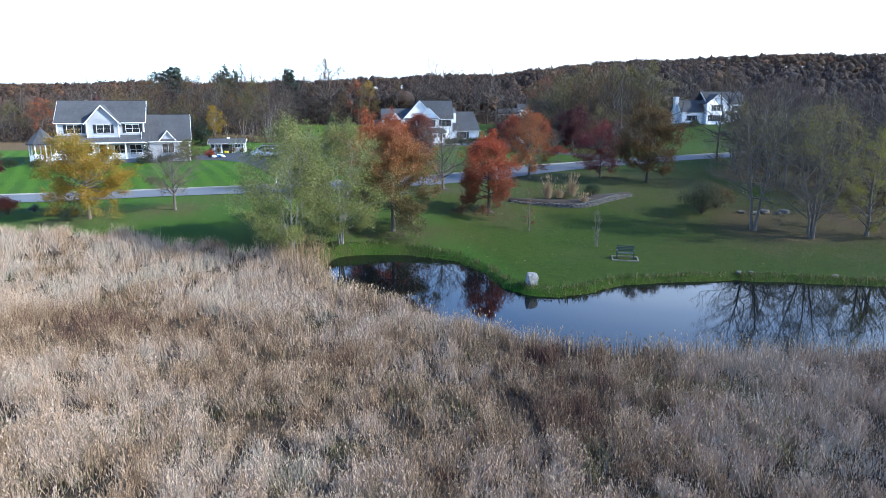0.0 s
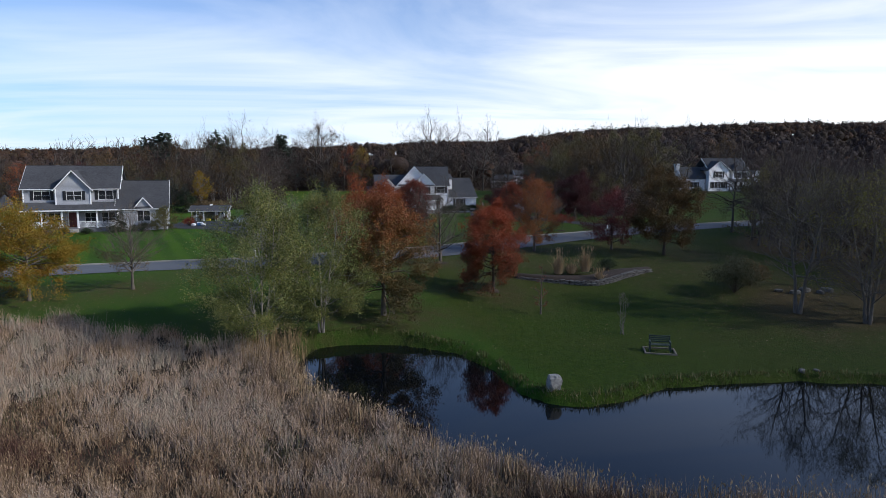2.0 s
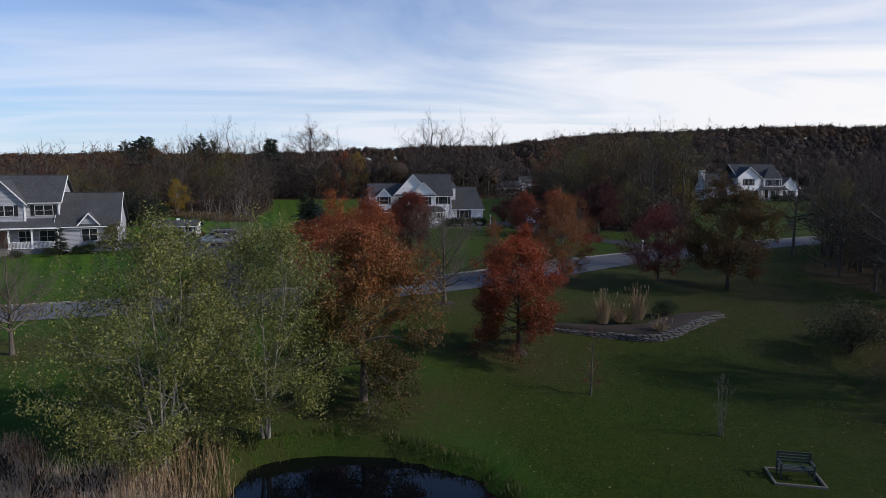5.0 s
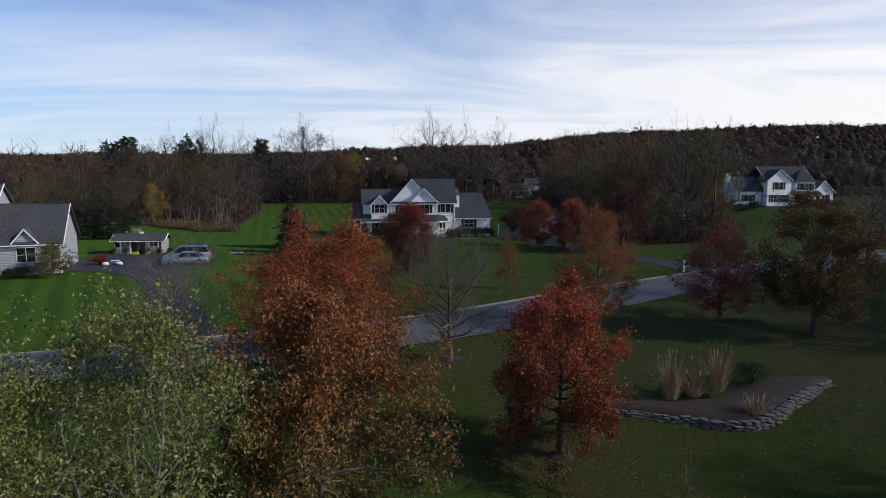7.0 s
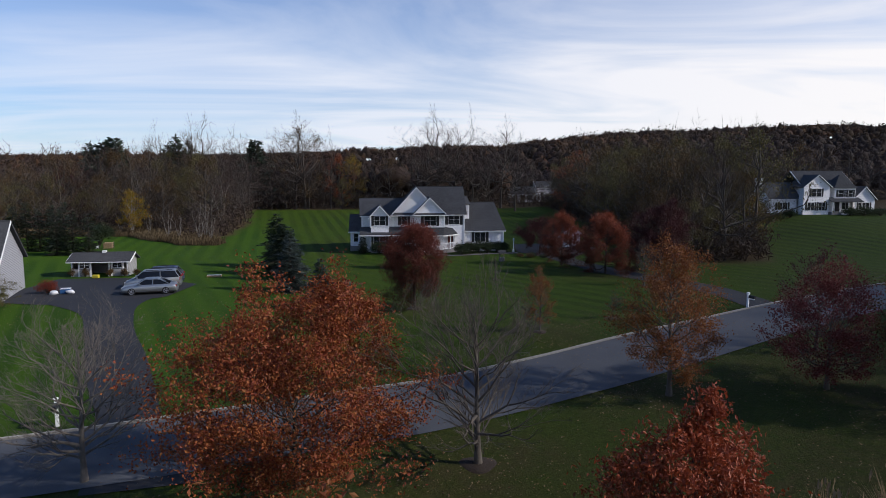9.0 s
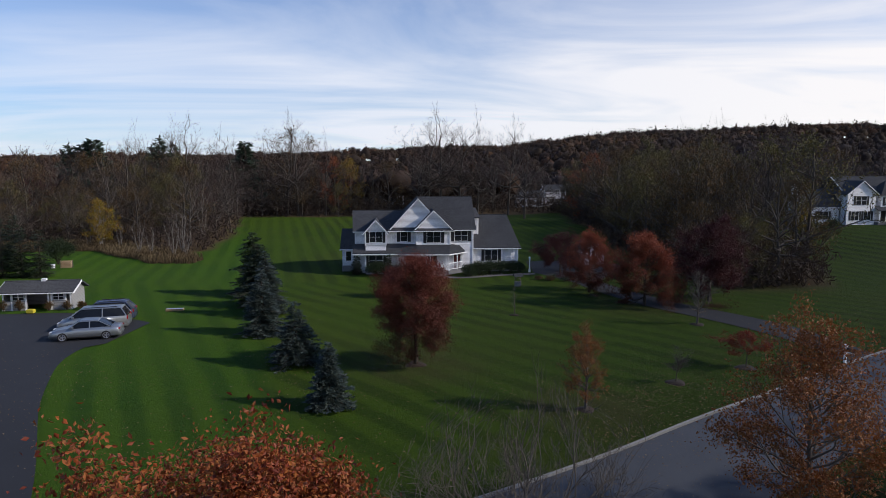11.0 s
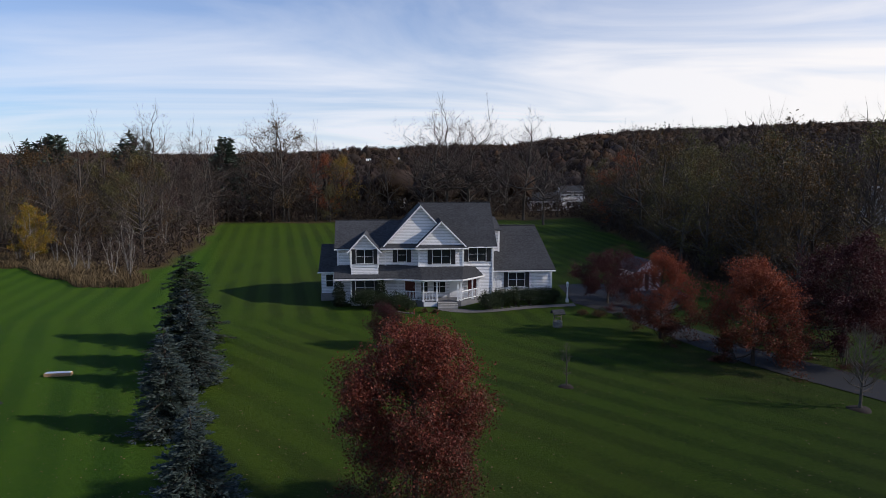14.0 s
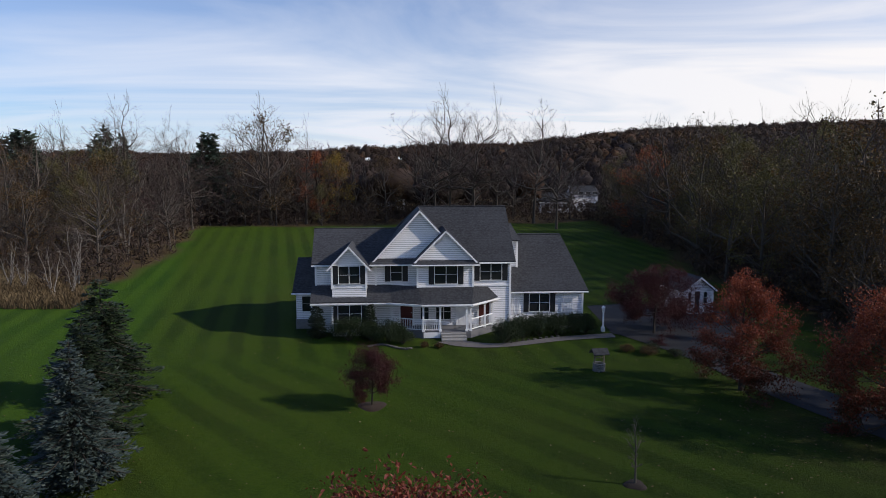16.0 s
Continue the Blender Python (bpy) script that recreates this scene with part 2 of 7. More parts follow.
def dry_grass(name, *colours, tone=None):
    """Standing dead stems: patches of one kind beside another, each stem its own shade."""
    n = Nodes(name, 0.85, spec=0.15)
    broad = n.attr(tone) if tone else n.noise(0.10, 3, 0.5)
    f = n.math("ADD", n.math("MULTIPLY", broad, 1.7), n.math("ADD", n.math("MULTIPLY", n.noise(1.6, 4, 0.7), 0.75), n.math("MULTIPLY", n.island(), 0.42)))
    f = n.math("SUBTRACT", f, 0.92)
    col = n.ramp(f, *[(i / (len(colours) - 1), c) for i, c in enumerate(colours)])
    n.color(col)
    return n.mat


def glass_dark(name="window_glass"):
    n = Nodes(name, 0.06, spec=0.6)
    n.color(n.mix(n.noise(0.9, 2), (0.010, 0.012, 0.015), (0.03, 0.033, 0.036)))
    return n.mat


M = {
    "ground": ground_material(), "water": water_material(),
    "road": asphalt("road_asphalt", (0.062, 0.068, 0.080), (0.115, 0.122, 0.136)),
    "drive": asphalt("driveway_asphalt", (0.013, 0.014, 0.018), (0.028, 0.030, 0.036)),
    "kerb": stone("kerb_concrete", (0.28, 0.27, 0.25), (0.42, 0.40, 0.37), 8),
    "path": stone("path_stone", (0.10, 0.09, 0.085), (0.21, 0.19, 0.175), 7),
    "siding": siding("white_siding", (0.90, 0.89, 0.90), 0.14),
    # white siding darkened in colour for the shade on the pavilion walls
    "siding_shaded": siding("shaded_siding", (0.33, 0.33, 0.33)),
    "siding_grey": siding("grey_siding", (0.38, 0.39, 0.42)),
    "trim": plain("white_trim", (0.86, 0.86, 0.86), 0.5, vary=0.06),
    "shingle": shingle("grey_shingles", (0.030, 0.031, 0.035), (0.066, 0.068, 0.074)),
    "shutter": plain("black_shutter", (0.018, 0.019, 0.022), 0.5),
    "glass": glass_dark(),
    "door": plain("dark_red_door", (0.10, 0.022, 0.018), 0.4),
    "foundation": stone("foundation", (0.25, 0.24, 0.23), (0.36, 0.35, 0.33), 4),
    "bark": bark("grey_bark", (0.055, 0.045, 0.036), (0.16, 0.135, 0.11)),
    "bark_pale": bark("pale_bark", (0.12, 0.105, 0.09), (0.32, 0.29, 0.255)),
    "bark_mid": bark("mid_grey_bark", (0.075, 0.063, 0.052), (0.21, 0.185, 0.16)),
    "bark_dark": bark("dark_bark", (0.025, 0.02, 0.016), (0.075, 0.06, 0.048)),
    "bark_wood": bark("woodland_bark", (0.035, 0.029, 0.024), (0.115, 0.098, 0.082)),
    "stone": stone("field_stone", (0.065, 0.062, 0.058), (0.22, 0.205, 0.185)),
    "boulder": stone("pale_boulder", (0.13, 0.128, 0.122), (0.36, 0.35, 0.33), 5),
    "mulch": stone("mulch", (0.018, 0.012, 0.009), (0.060, 0.040, 0.026), 20),
    "leaf_yellow": leaf("yellow_leaves", (0.30, 0.11, 0.012), (0.42, 0.20, 0.015), (0.30, 0.24, 0.02), (0.10, 0.13, 0.02)),
    "leaf_birch": leaf("birch_leaves", (0.045, 0.066, 0.016), (0.11, 0.14, 0.032), (0.26, 0.27, 0.07), (0.50, 0.45, 0.15), gloss=0.4, patch=0.4),
    "leaf_oak": leaf("oak_leaves", (0.075, 0.070, 0.022), (0.14, 0.11, 0.034), (0.29, 0.145, 0.040), (0.35, 0.10, 0.032), rise=0.12, level=5.0),
    "leaf_orange": leaf("orange_leaves", (0.07, 0.022, 0.014), (0.20, 0.036, 0.018), (0.36, 0.078, 0.024), (0.46, 0.15, 0.038), (0.20, 0.10, 0.035), patch=0.45),
    "leaf_amber": leaf("amber_leaves", (0.12, 0.04, 0.016), (0.26, 0.075, 0.02), (0.36, 0.14, 0.035), (0.20, 0.12, 0.045), patch=0.4),
    "leaf_olive": leaf("dull_green_leaves", (0.035, 0.04, 0.016), (0.065, 0.07, 0.028), (0.11, 0.105, 0.05)),
    "leaf_red": leaf("red_leaves", (0.10, 0.014, 0.010), (0.22, 0.028, 0.016), (0.30, 0.055, 0.022), (0.13, 0.06, 0.02)),
    "leaf_rust": leaf("rust_leaves", (0.06, 0.05, 0.016), (0.17, 0.06, 0.020), (0.33, 0.068, 0.024), (0.44, 0.09, 0.03), rise=0.09, level=3.6),
    "leaf_maroon": leaf("maroon_leaves", (0.036, 0.042, 0.018), (0.090, 0.040, 0.020), (0.19, 0.036, 0.024), (0.33, 0.085, 0.045), rise=0.07, level=3.6),
    "leaf_russet": leaf("russet_leaves", (0.055, 0.046, 0.018), (0.14, 0.046, 0.022), (0.29, 0.056, 0.028), (0.42, 0.12, 0.045), rise=0.08, level=3.6),
    "leaf_darkred": leaf("dark_red_leaves", (0.035, 0.010, 0.011), (0.075, 0.016, 0.017), (0.12, 0.028, 0.024)),
    "leaf_pink": leaf("pink_red_leaves", (0.10, 0.02, 0.02), (0.19, 0.035, 0.032), (0.25, 0.06, 0.045)),
    "leaf_brown": leaf("brown_oak_leaves", (0.035, 0.035, 0.012), (0.075, 0.055, 0.018), (0.16, 0.085, 0.024), (0.2, 0.11, 0.03)),
    "leaf_green": leaf("evergreen_leaves", (0.012, 0.024, 0.008), (0.027, 0.048, 0.015), (0.050, 0.077, 0.024)),
    "leaf_willow": leaf("willow_leaves", (0.10, 0.12, 0.02), (0.22, 0.2, 0.03), (0.34, 0.27, 0.04)),
    "leaf_weeping": leaf("weeping_leaves", (0.07, 0.075, 0.02), (0.14, 0.13, 0.035), (0.24, 0.20, 0.06)),
    "leaf_woods": leaf("fading_woodland_leaves", (0.055, 0.05, 0.02), (0.10, 0.09, 0.03), (0.17, 0.15, 0.04), (0.24, 0.17, 0.05)),
    "needle": leaf("spruce_needles", (0.026, 0.040, 0.031), (0.055, 0.080, 0.068), (0.13, 0.165, 0.15), through_light=0.1),
    "needle_pine": leaf("tall_pine_needles", (0.03, 0.055, 0.040), (0.07, 0.115, 0.080), (0.13, 0.19, 0.12), through_light=0.1),
    "needle_dark": leaf("pine_needles", (0.012, 0.022, 0.012), (0.03, 0.05, 0.024), (0.05, 0.07, 0.03), through_light=0.1),
    "far_leaf": leaf("distant_woods", (0.046, 0.033, 0.032), (0.060, 0.041, 0.036), (0.058, 0.038, 0.026), (0.078, 0.046, 0.034), (0.070, 0.047, 0.025), (0.125, 0.058, 0.028), (0.15, 0.085, 0.033), gloss=0.9, through_light=0.15, tone="tone"),
    "brush": leaf("bare_brush", (0.040, 0.028, 0.025), (0.080, 0.056, 0.048), (0.130, 0.094, 0.077), (0.080, 0.056, 0.032), gloss=0.9, through_light=0.12, patch=0.3),
    "undergrowth": leaf("leafless_undergrowth", (0.034, 0.023, 0.020), (0.068, 0.045, 0.036), (0.115, 0.080, 0.058), (0.062, 0.05, 0.025), gloss=0.9, through_light=0.15, patch=0.3),
    "meadow": dry_grass("meadow_stems", (0.0707, 0.0352, 0.0272), (0.132, 0.0748, 0.0526), (0.198, 0.136, 0.077), (0.33, 0.233, 0.15), (0.386, 0.286, 0.222), (0.339, 0.286, 0.213), tone="tone"),
    "weed": leaf("green_weeds", (0.10, 0.10, 0.05), (0.16, 0.15, 0.07), (0.10, 0.06, 0.04), gloss=0.8),
    "brushgrass": dry_grass("rank_grass", (0.06, 0.04, 0.022), (0.12, 0.085, 0.045), (0.20, 0.15, 0.085)),
    "reed": dry_grass("reeds", (0.20, 0.135, 0.07), (0.32, 0.225, 0.125), (0.40, 0.31, 0.20)),
    "grass": leaf("lawn_tufts", (0.025, 0.05, 0.010), (0.06, 0.095, 0.018), (0.15, 0.14, 0.05), (0.22, 0.17, 0.08)),
    "litter": leaf("fallen_leaves", (0.13, 0.07, 0.035), (0.30, 0.19, 0.09), (0.16, 0.08, 0.035), (0.46, 0.36, 0.22), through_light=0.1),
}

# ---- mesh helpers ----


def mesh_of(name, verts, faces, mats, smooth=False, index=None):
    me = bpy.data.meshes.new(name)
    if isinstance(verts, np.ndarray) and isinstance(faces, np.ndarray):
        n, k = faces.shape
        me.vertices.add(len(verts))
        me.vertices.foreach_set("co", np.ascontiguousarray(verts, dtype=np.float32).ravel())
        me.loops.add(n * k)
        me.loops.foreach_set("vertex_index", np.ascontiguousarray(faces, dtype=np.int32).ravel())
        me.polygons.add(n)
        me.polygons.foreach_set("loop_start", np.arange(0, n * k, k, dtype=np.int32))
        me.update(calc_edges=True)
    else:
        me.from_pydata(verts.tolist() if isinstance(verts, np.ndarray) else verts, [], faces.tolist() if isinstance(faces, np.ndarray) else faces)
    for m in mats if isinstance(mats, (list, tuple)) else [mats]:
        me.materials.append(m)
    me.polygons.foreach_set("use_smooth", np.full(len(me.polygons), bool(smooth)))
    if index is not None:
        me.polygons.foreach_set("material_index", np.asarray(index, np.int32))
    me.update()
    return me


class Shape:
    """Solid pieces gathered into one mesh."""

    def __init__(self):
        self.v, self.f = [], []

    def poly(self, verts, faces):
        k = len(self.v)
        self.v += [tuple(p) for p in verts]
        self.f += [tuple(i + k for i in q) for q in faces]
        return self

    def box(self, x0, x1, y0, y1, z0, z1, bevel=0.0):
        if bevel:
            b = bevel
            ring = lambda x0, x1, y0, y1, z: [(x0, y0, z), (x1, y0, z), (x1, y1, z), (x0, y1, z)]
            v = ring(x0 + b, x1 - b, y0 + b, y1 - b, z0) + ring(x0, x1, y0, y1, z0 + b) + ring(x0, x1, y0, y1, z1 - b) + ring(x0 + b, x1 - b, y0 + b, y1 - b, z1)
            f = [(3, 2, 1, 0), (12, 13, 14, 15)]
            for k in (0, 4, 8):
                f += [(k + i, k + (i + 1) % 4, k + 4 + (i + 1) % 4, k + 4 + i) for i in range(4)]
            return self.poly(v, f)
        v = [(x, y, z) for z in (z0, z1) for x, y in ((x0, y0), (x1, y0), (x1, y1), (x0, y1))]
        return self.poly(v, [(3, 2, 1, 0), (4, 5, 6, 7), (0, 1, 5, 4), (1, 2, 6, 5), (2, 3, 7, 6), (3, 0, 4, 7)])

    def prism(self, outline, y0, y1):
        """An outline in x, z drawn out along y."""
        n = len(outline)
        v = [(x, y0, z) for x, z in outline] + [(x, y1, z) for x, z in outline]
        return self.poly(v, [tuple(range(n)), tuple(range(2 * n - 1, n - 1, -1))] + [(i, i + n, (i + 1) % n + n, (i + 1) % n) for i in range(n)])

    def column(self, outline, z0, z1):
        """An outline in x, y drawn out along z."""
        n = len(outline)
        v = [(x, y, z0) for x, y in outline] + [(x, y, z1) for x, y in outline]
        return self.poly(v, [tuple(range(n - 1, -1, -1)), tuple(range(n, 2 * n))] + [(i, (i + 1) % n, (i + 1) % n + n, i + n) for i in range(n)])

    def slab(self, corners, thick):
        """A flat sheet, as a roof slope, with thickness below it."""
        c = [Vector(p) for p in corners]
        nrm = (c[1] - c[0]).cross(c[2] - c[0]).normalized()
        if nrm.z < 0:
            nrm = -nrm
        n = len(c)
        v = c + [p - nrm * thick for p in c]
        return self.poly(v, [tuple(range(n)), tuple(range(2 * n - 1, n - 1, -1))] + [(i, i + n, (i + 1) % n + n, (i + 1) % n) for i in range(n)])

    def tube(self, path, radii, sides=8, cap=True):
        path = [Vector(p) for p in path]
        n0 = len(self.v)
        for i, p in enumerate(path):
            d = (path[min(i + 1, len(path) - 1)] - path[max(i - 1, 0)]).normalized()
            a = d.orthogonal().normalized()
            if abs(d.z) > 0.9:
                a = Vector((1, 0, 0)) - d * d.x
                a.normalize()
            b = d.cross(a)
            r = radii[i] if isinstance(radii, (list, tuple)) else radii
            self.v += [tuple(p + (a * math.cos(2 * math.pi * k / sides) + b * math.sin(2 * math.pi * k / sides)) * r) for k in range(sides)]
        for i in range(len(path) - 1):
            k = n0 + i * sides
            self.f += [(k + j, k + (j + 1) % sides, k + sides + (j + 1) % sides, k + sides + j) for j in range(sides)]
        if cap:
            self.f.append(tuple(range(n0 + sides - 1, n0 - 1, -1)))
            k = n0 + (len(path) - 1) * sides
            self.f.append(tuple(range(k, k + sides)))
        return self

    def mesh(self, name, mat, smooth=False):
        me = mesh_of(name, self.v, self.f, mat, smooth)
        bm = bmesh.new()
        bm.from_mesh(me)
        bmesh.ops.recalc_face_normals(bm, faces=bm.faces)
        bm.to_mesh(me)
        bm.free()
        return me


def thing(name, m=None, label="", category="", group="", kind=""):
    ob = new(name)
    if m is not None:
        ob.matrix_basis = m
    return tagged(ob, label, category, group, kind)


def part(name, shape, mat, parent, label="", smooth=False):
    """One mesh object under a thing or a part; its coordinates are the thing's own."""
    me = shape.mesh(name, mat, smooth) if isinstance(shape, Shape) else shape
    ob = new(name, me)
    ob.parent = parent
    return tagged(ob, label)


# ---- the lie of the land ----


def step(a, b, x):
    u = np.clip((x - a) / (b - a), 0, 1)
    return u * u * (3 - 2 * u)


def grain(x, y, size, seed=0):
    """Smooth random heights in 0..1 over the plan, with bumps of the given size."""
    x, y = np.asarray(x, float) / size, np.asarray(y, float) / size
    i, j = np.floor(x), np.floor(y)
    u, v = x - i, y - j
    u, v = u * u * (3 - 2 * u), v * v * (3 - 2 * v)

    def h(a, b):
        s = np.sin(a * 127.1 + b * 311.7 + seed * 74.7) * 43758.5453
        return s - np.floor(s)

    return (h(i, j) * (1 - u) + h(i + 1, j) * u) * (1 - v) + (h(i, j + 1) * (1 - u) + h(i + 1, j + 1) * u) * v


POND = [(-8.6, 44.0), (-8.7, 46.5), (-8.0, 48.6), (-5.6, 49.6), (-3.4, 49.4), (-1.5, 48.6), (0.8, 47.3), (2.6, 44.6), (3.3, 42.0), (4.1, 40.0), (5.5, 38.7), (7.4, 37.9),
        (9.3, 38.7), (10.6, 39.8), (12.2, 40.9), (15.7, 41.5), (20.0, 41.9), (23.2, 41.4), (26.4, 40.6), (31, 40.2), (38, 40.8), (46, 38), (50, 33), (46, 28.5), (36, 27.5),
        (28, 27.3), (20, 28.0), (15, 28.3), (10.7, 28.4), (6.2, 28.8), (3.2, 30.4), (0.8, 32.4), (-2.4, 35.2), (-5.2, 37.6), (-7.2, 40.4)]


def pond_distance(x, y):
    """Metres outside the shore; inside it, minus the metres."""
    x, y = np.asarray(x, float), np.asarray(y, float)
    best, inside = np.full(x.shape, 1e9), np.zeros(x.shape, bool)
    for (ax, ay), (bx, by) in zip(POND, POND[1:] + POND[:1]):
        t = np.clip(((x - ax) * (bx - ax) + (y - ay) * (by - ay)) / ((bx - ax) ** 2 + (by - ay) ** 2), 0, 1)
        best = np.minimum(best, np.hypot(x - ax - t * (bx - ax), y - ay - t * (by - ay)))
        cross = ((ay > y) != (by > y)) & (x < (bx - ax) * (y - ay) / (by - ay + 1e-12) + ax)
        inside ^= cross
    return np.where(inside, -best, best)


def land(x, y):
    """The ground's height; the pond's water stands at 0."""
    x, y = np.asarray(x, float), np.asarray(y, float)
    foot = np.interp(x, [-30, -10, 0, 10], [32.0, 38.5, 42.5, 47.5])
    z = 0.3 + 2.0 * step(0, 26, y - foot) + 0.7 * step(73, 91, y)
    z = z + 3.0 * step(42, 72, x) * step(115, 165, y)
    # the wooded hills
    ridge = np.interp(x, [-900, -300, -42, 60, 110, 163, 212, 290, 420, 900], [18, 20, 22, 25, 28, 31.5, 33, 38, 42, 36])
    z = z + 1.7 * step(150, 212, y) * step(-80, -50, x) * step(90, 55, x)
    z = z + (ridge - 4.5) * step(262, 560, y)
    z = z + (grain(x, y, 9, 3) - 0.5) * 0.22 * step(14, 30, y) * (1 - 0.6 * step(60, 90, y)) + (grain(x, y, 60, 5) - 0.5) * 5 * step(280, 420, y)
    near = (np.abs(x) < 70) & (y < 70) & (y > 5)
    d = np.full(x.shape, 99.0)
    if near.any():
        d = np.where(near, pond_distance(np.where(near, x, 0), np.where(near, y, 0)), 99.0)
    wobble = (grain(x, y, 0.9, 8) - 0.5) * 0.35 + (grain(x, y, 2.7, 9) - 0.5) * 0.5
    d = d + np.where(np.abs(d) < 3, wobble, 0)
    bank = step(-0.15, 0.45, d)
    z = np.where(d < 0.45, -0.55 * step(0.1, -1.2, d) - 0.06 + (z + 0.06) * bank * step(-0.3, 0.45, d) , z)
    return z


def at(x, y):
    return float(land(np.array([x]), np.array([y]))[0])


def wood_front(x):
    """How far off the near edge of the wood lies beyond the neighbour's lawn."""
    return np.interp(x, [-110, -80, -56, -46, -36], [158, 160, 163, 155, 146])


def woods_cover(x, y):
    """1 where trees stand close, 0 on the open lawns."""
    x, y = np.asarray(x, float), np.asarray(y, float)
    edge = (grain(x, y, 5, 21) - 0.5) * 4
    left = step(-1, 2, np.interp(y, [140, 146, 162, 182, 222], [-38, -36.5, -39, -42, -51]) - x + edge) * step(0, 4, y - wood_front(x) + edge)
    rim = np.interp(x, [-50, -30, -10, 15, 40], [207, 208, 211, 214, 226])
    back = step(0, 5, y - rim + edge)
    right = step(25, 29, x + edge) * step(122, 130, y + edge) * (1 - step(-1, 2, x - 0.44 * (y - 36)) * step(190, 184, y)) * (1 - step(44, 50, x) * step(195, 188, y))
    near = step(0, 4, x - np.maximum(34, 0.75 * (y - 46) + 5) + edge) * step(46, 52, y + edge) * step(114, 108, y)
    far_left = step(-72, -78, x + edge) * step(118, 124, y)
    by_pond = 0.62 * step(1.0, 0.6, np.hypot((x - 31) / 8.5, (y - 57) / 6.5) + edge * 0.05)
    return np.clip(np.maximum.reduce([left, back, right, near, far_left, by_pond]), 0, 1)


def meadow_cover(x, y):
    """1 where the tall dead grass stands."""
    x, y = np.asarray(x, float), np.asarray(y, float)
    edge = (grain(x, y, 2.5, 31) - 0.5) * 2.2
    top = np.interp(x, [-60, -34, -24, -15, -9.5, -6.8, -4.5, -1.5, 1, 4, 7, 12, 60], [49, 49.5, 49, 46.5, 45.5, 42.5, 38.0, 35.0, 33.5, 31.0, 29.6, 29.0, 28.5])
    return step(0.9, -0.5, y - top + edge * step(-6, -14, x) + edge * 0.15)


def strewn(x, y):
    """1 where fallen leaves and thin, worn turf lie below the trees."""
    best = np.zeros(np.shape(x))
    for a, b, r in ((-29.9, 53.8, 3.5), (-24.2, 57.6, 3), (-10, 48, 5), (-4.2, 53.2, 4.5), (4.3, 60.2, 4), (-7, 69.6, 5.5), (0, 71.8, 3.5), (10.6, 79.4, 4.5), (19.5, 80.2, 5), (24.3, 76.8, 6), (13, 71, 5), (22, 68, 6),
                    (5.5, 90.9, 2), (-3.7, 98.9, 2.6), (16.9, 117.4, 3.5), (29, 57, 8), (31, 64, 6), (-18, 66, 5)):
        best = np.maximum(best, np.exp(-((x - a) ** 2 + (y - b) ** 2) / (2 * r * r)))
    return np.clip(best * 0.9 * (0.45 + 0.9 * grain(x, y, 2.6, 61)), 0, 0.85)


def make_ground():
    xs = np.unique(np.round(np.concatenate([np.linspace(-3000, -200, 15), np.linspace(-200, -60, 48), np.arange(-60, 60, 0.6), np.linspace(60, 240, 60), np.linspace(240, 3000, 15)]), 3))
    ys = np.unique(np.round(np.concatenate([np.linspace(-3000, -40, 14), np.linspace(-40, 12, 20), np.arange(12, 80, 0.6), np.arange(80, 240, 2.0), np.linspace(240, 640, 60), np.linspace(640, 3500, 12)]), 3))
    X, Y = np.meshgrid(xs, ys)
    Z = land(X, Y)
    nx, ny = len(xs), len(ys)
    i = (np.arange(ny - 1)[:, None] * nx + np.arange(nx - 1)[None]).ravel()
    me = mesh_of("ground", np.stack([X, Y, Z], -1).reshape(-1, 3), np.stack([i, i + 1, i + nx + 1, i + nx], 1), M["ground"], True)
    mown = step(84, 90, Y - 0.55 * X) * (1 - woods_cover(X, Y)) * (0.8 + 0.2 * np.maximum(step(4, -4, X), step(128, 134, Y)))
    for name, val in (("meadow", meadow_cover(X, Y)), ("woods", woods_cover(X, Y)), ("mown", mown), ("beside", step(127, 131, Y)), ("drive_side", step(0, -3, X + 9 + 0.32 * (Y - 90))), ("strewn", strewn(X, Y))):
        a = me.attributes.new(name, "FLOAT", "POINT")
        a.data.foreach_set("value", np.ascontiguousarray(val.ravel(), dtype=np.float32))
    tagged(new("ground", me), "mown green lawn, dry meadow and leaf-strewn woodland floor", "ground", kind="structure")


make_ground()
pond = Shape().poly([(-12, 24, 0), (52, 24, 0), (52, 52, 0), (-12, 52, 0)], [(0, 1, 2, 3)])
tagged(new("water", pond.mesh("water", M["water"])), "still dark pond water mirroring sky and trees", "pond", kind="structure")


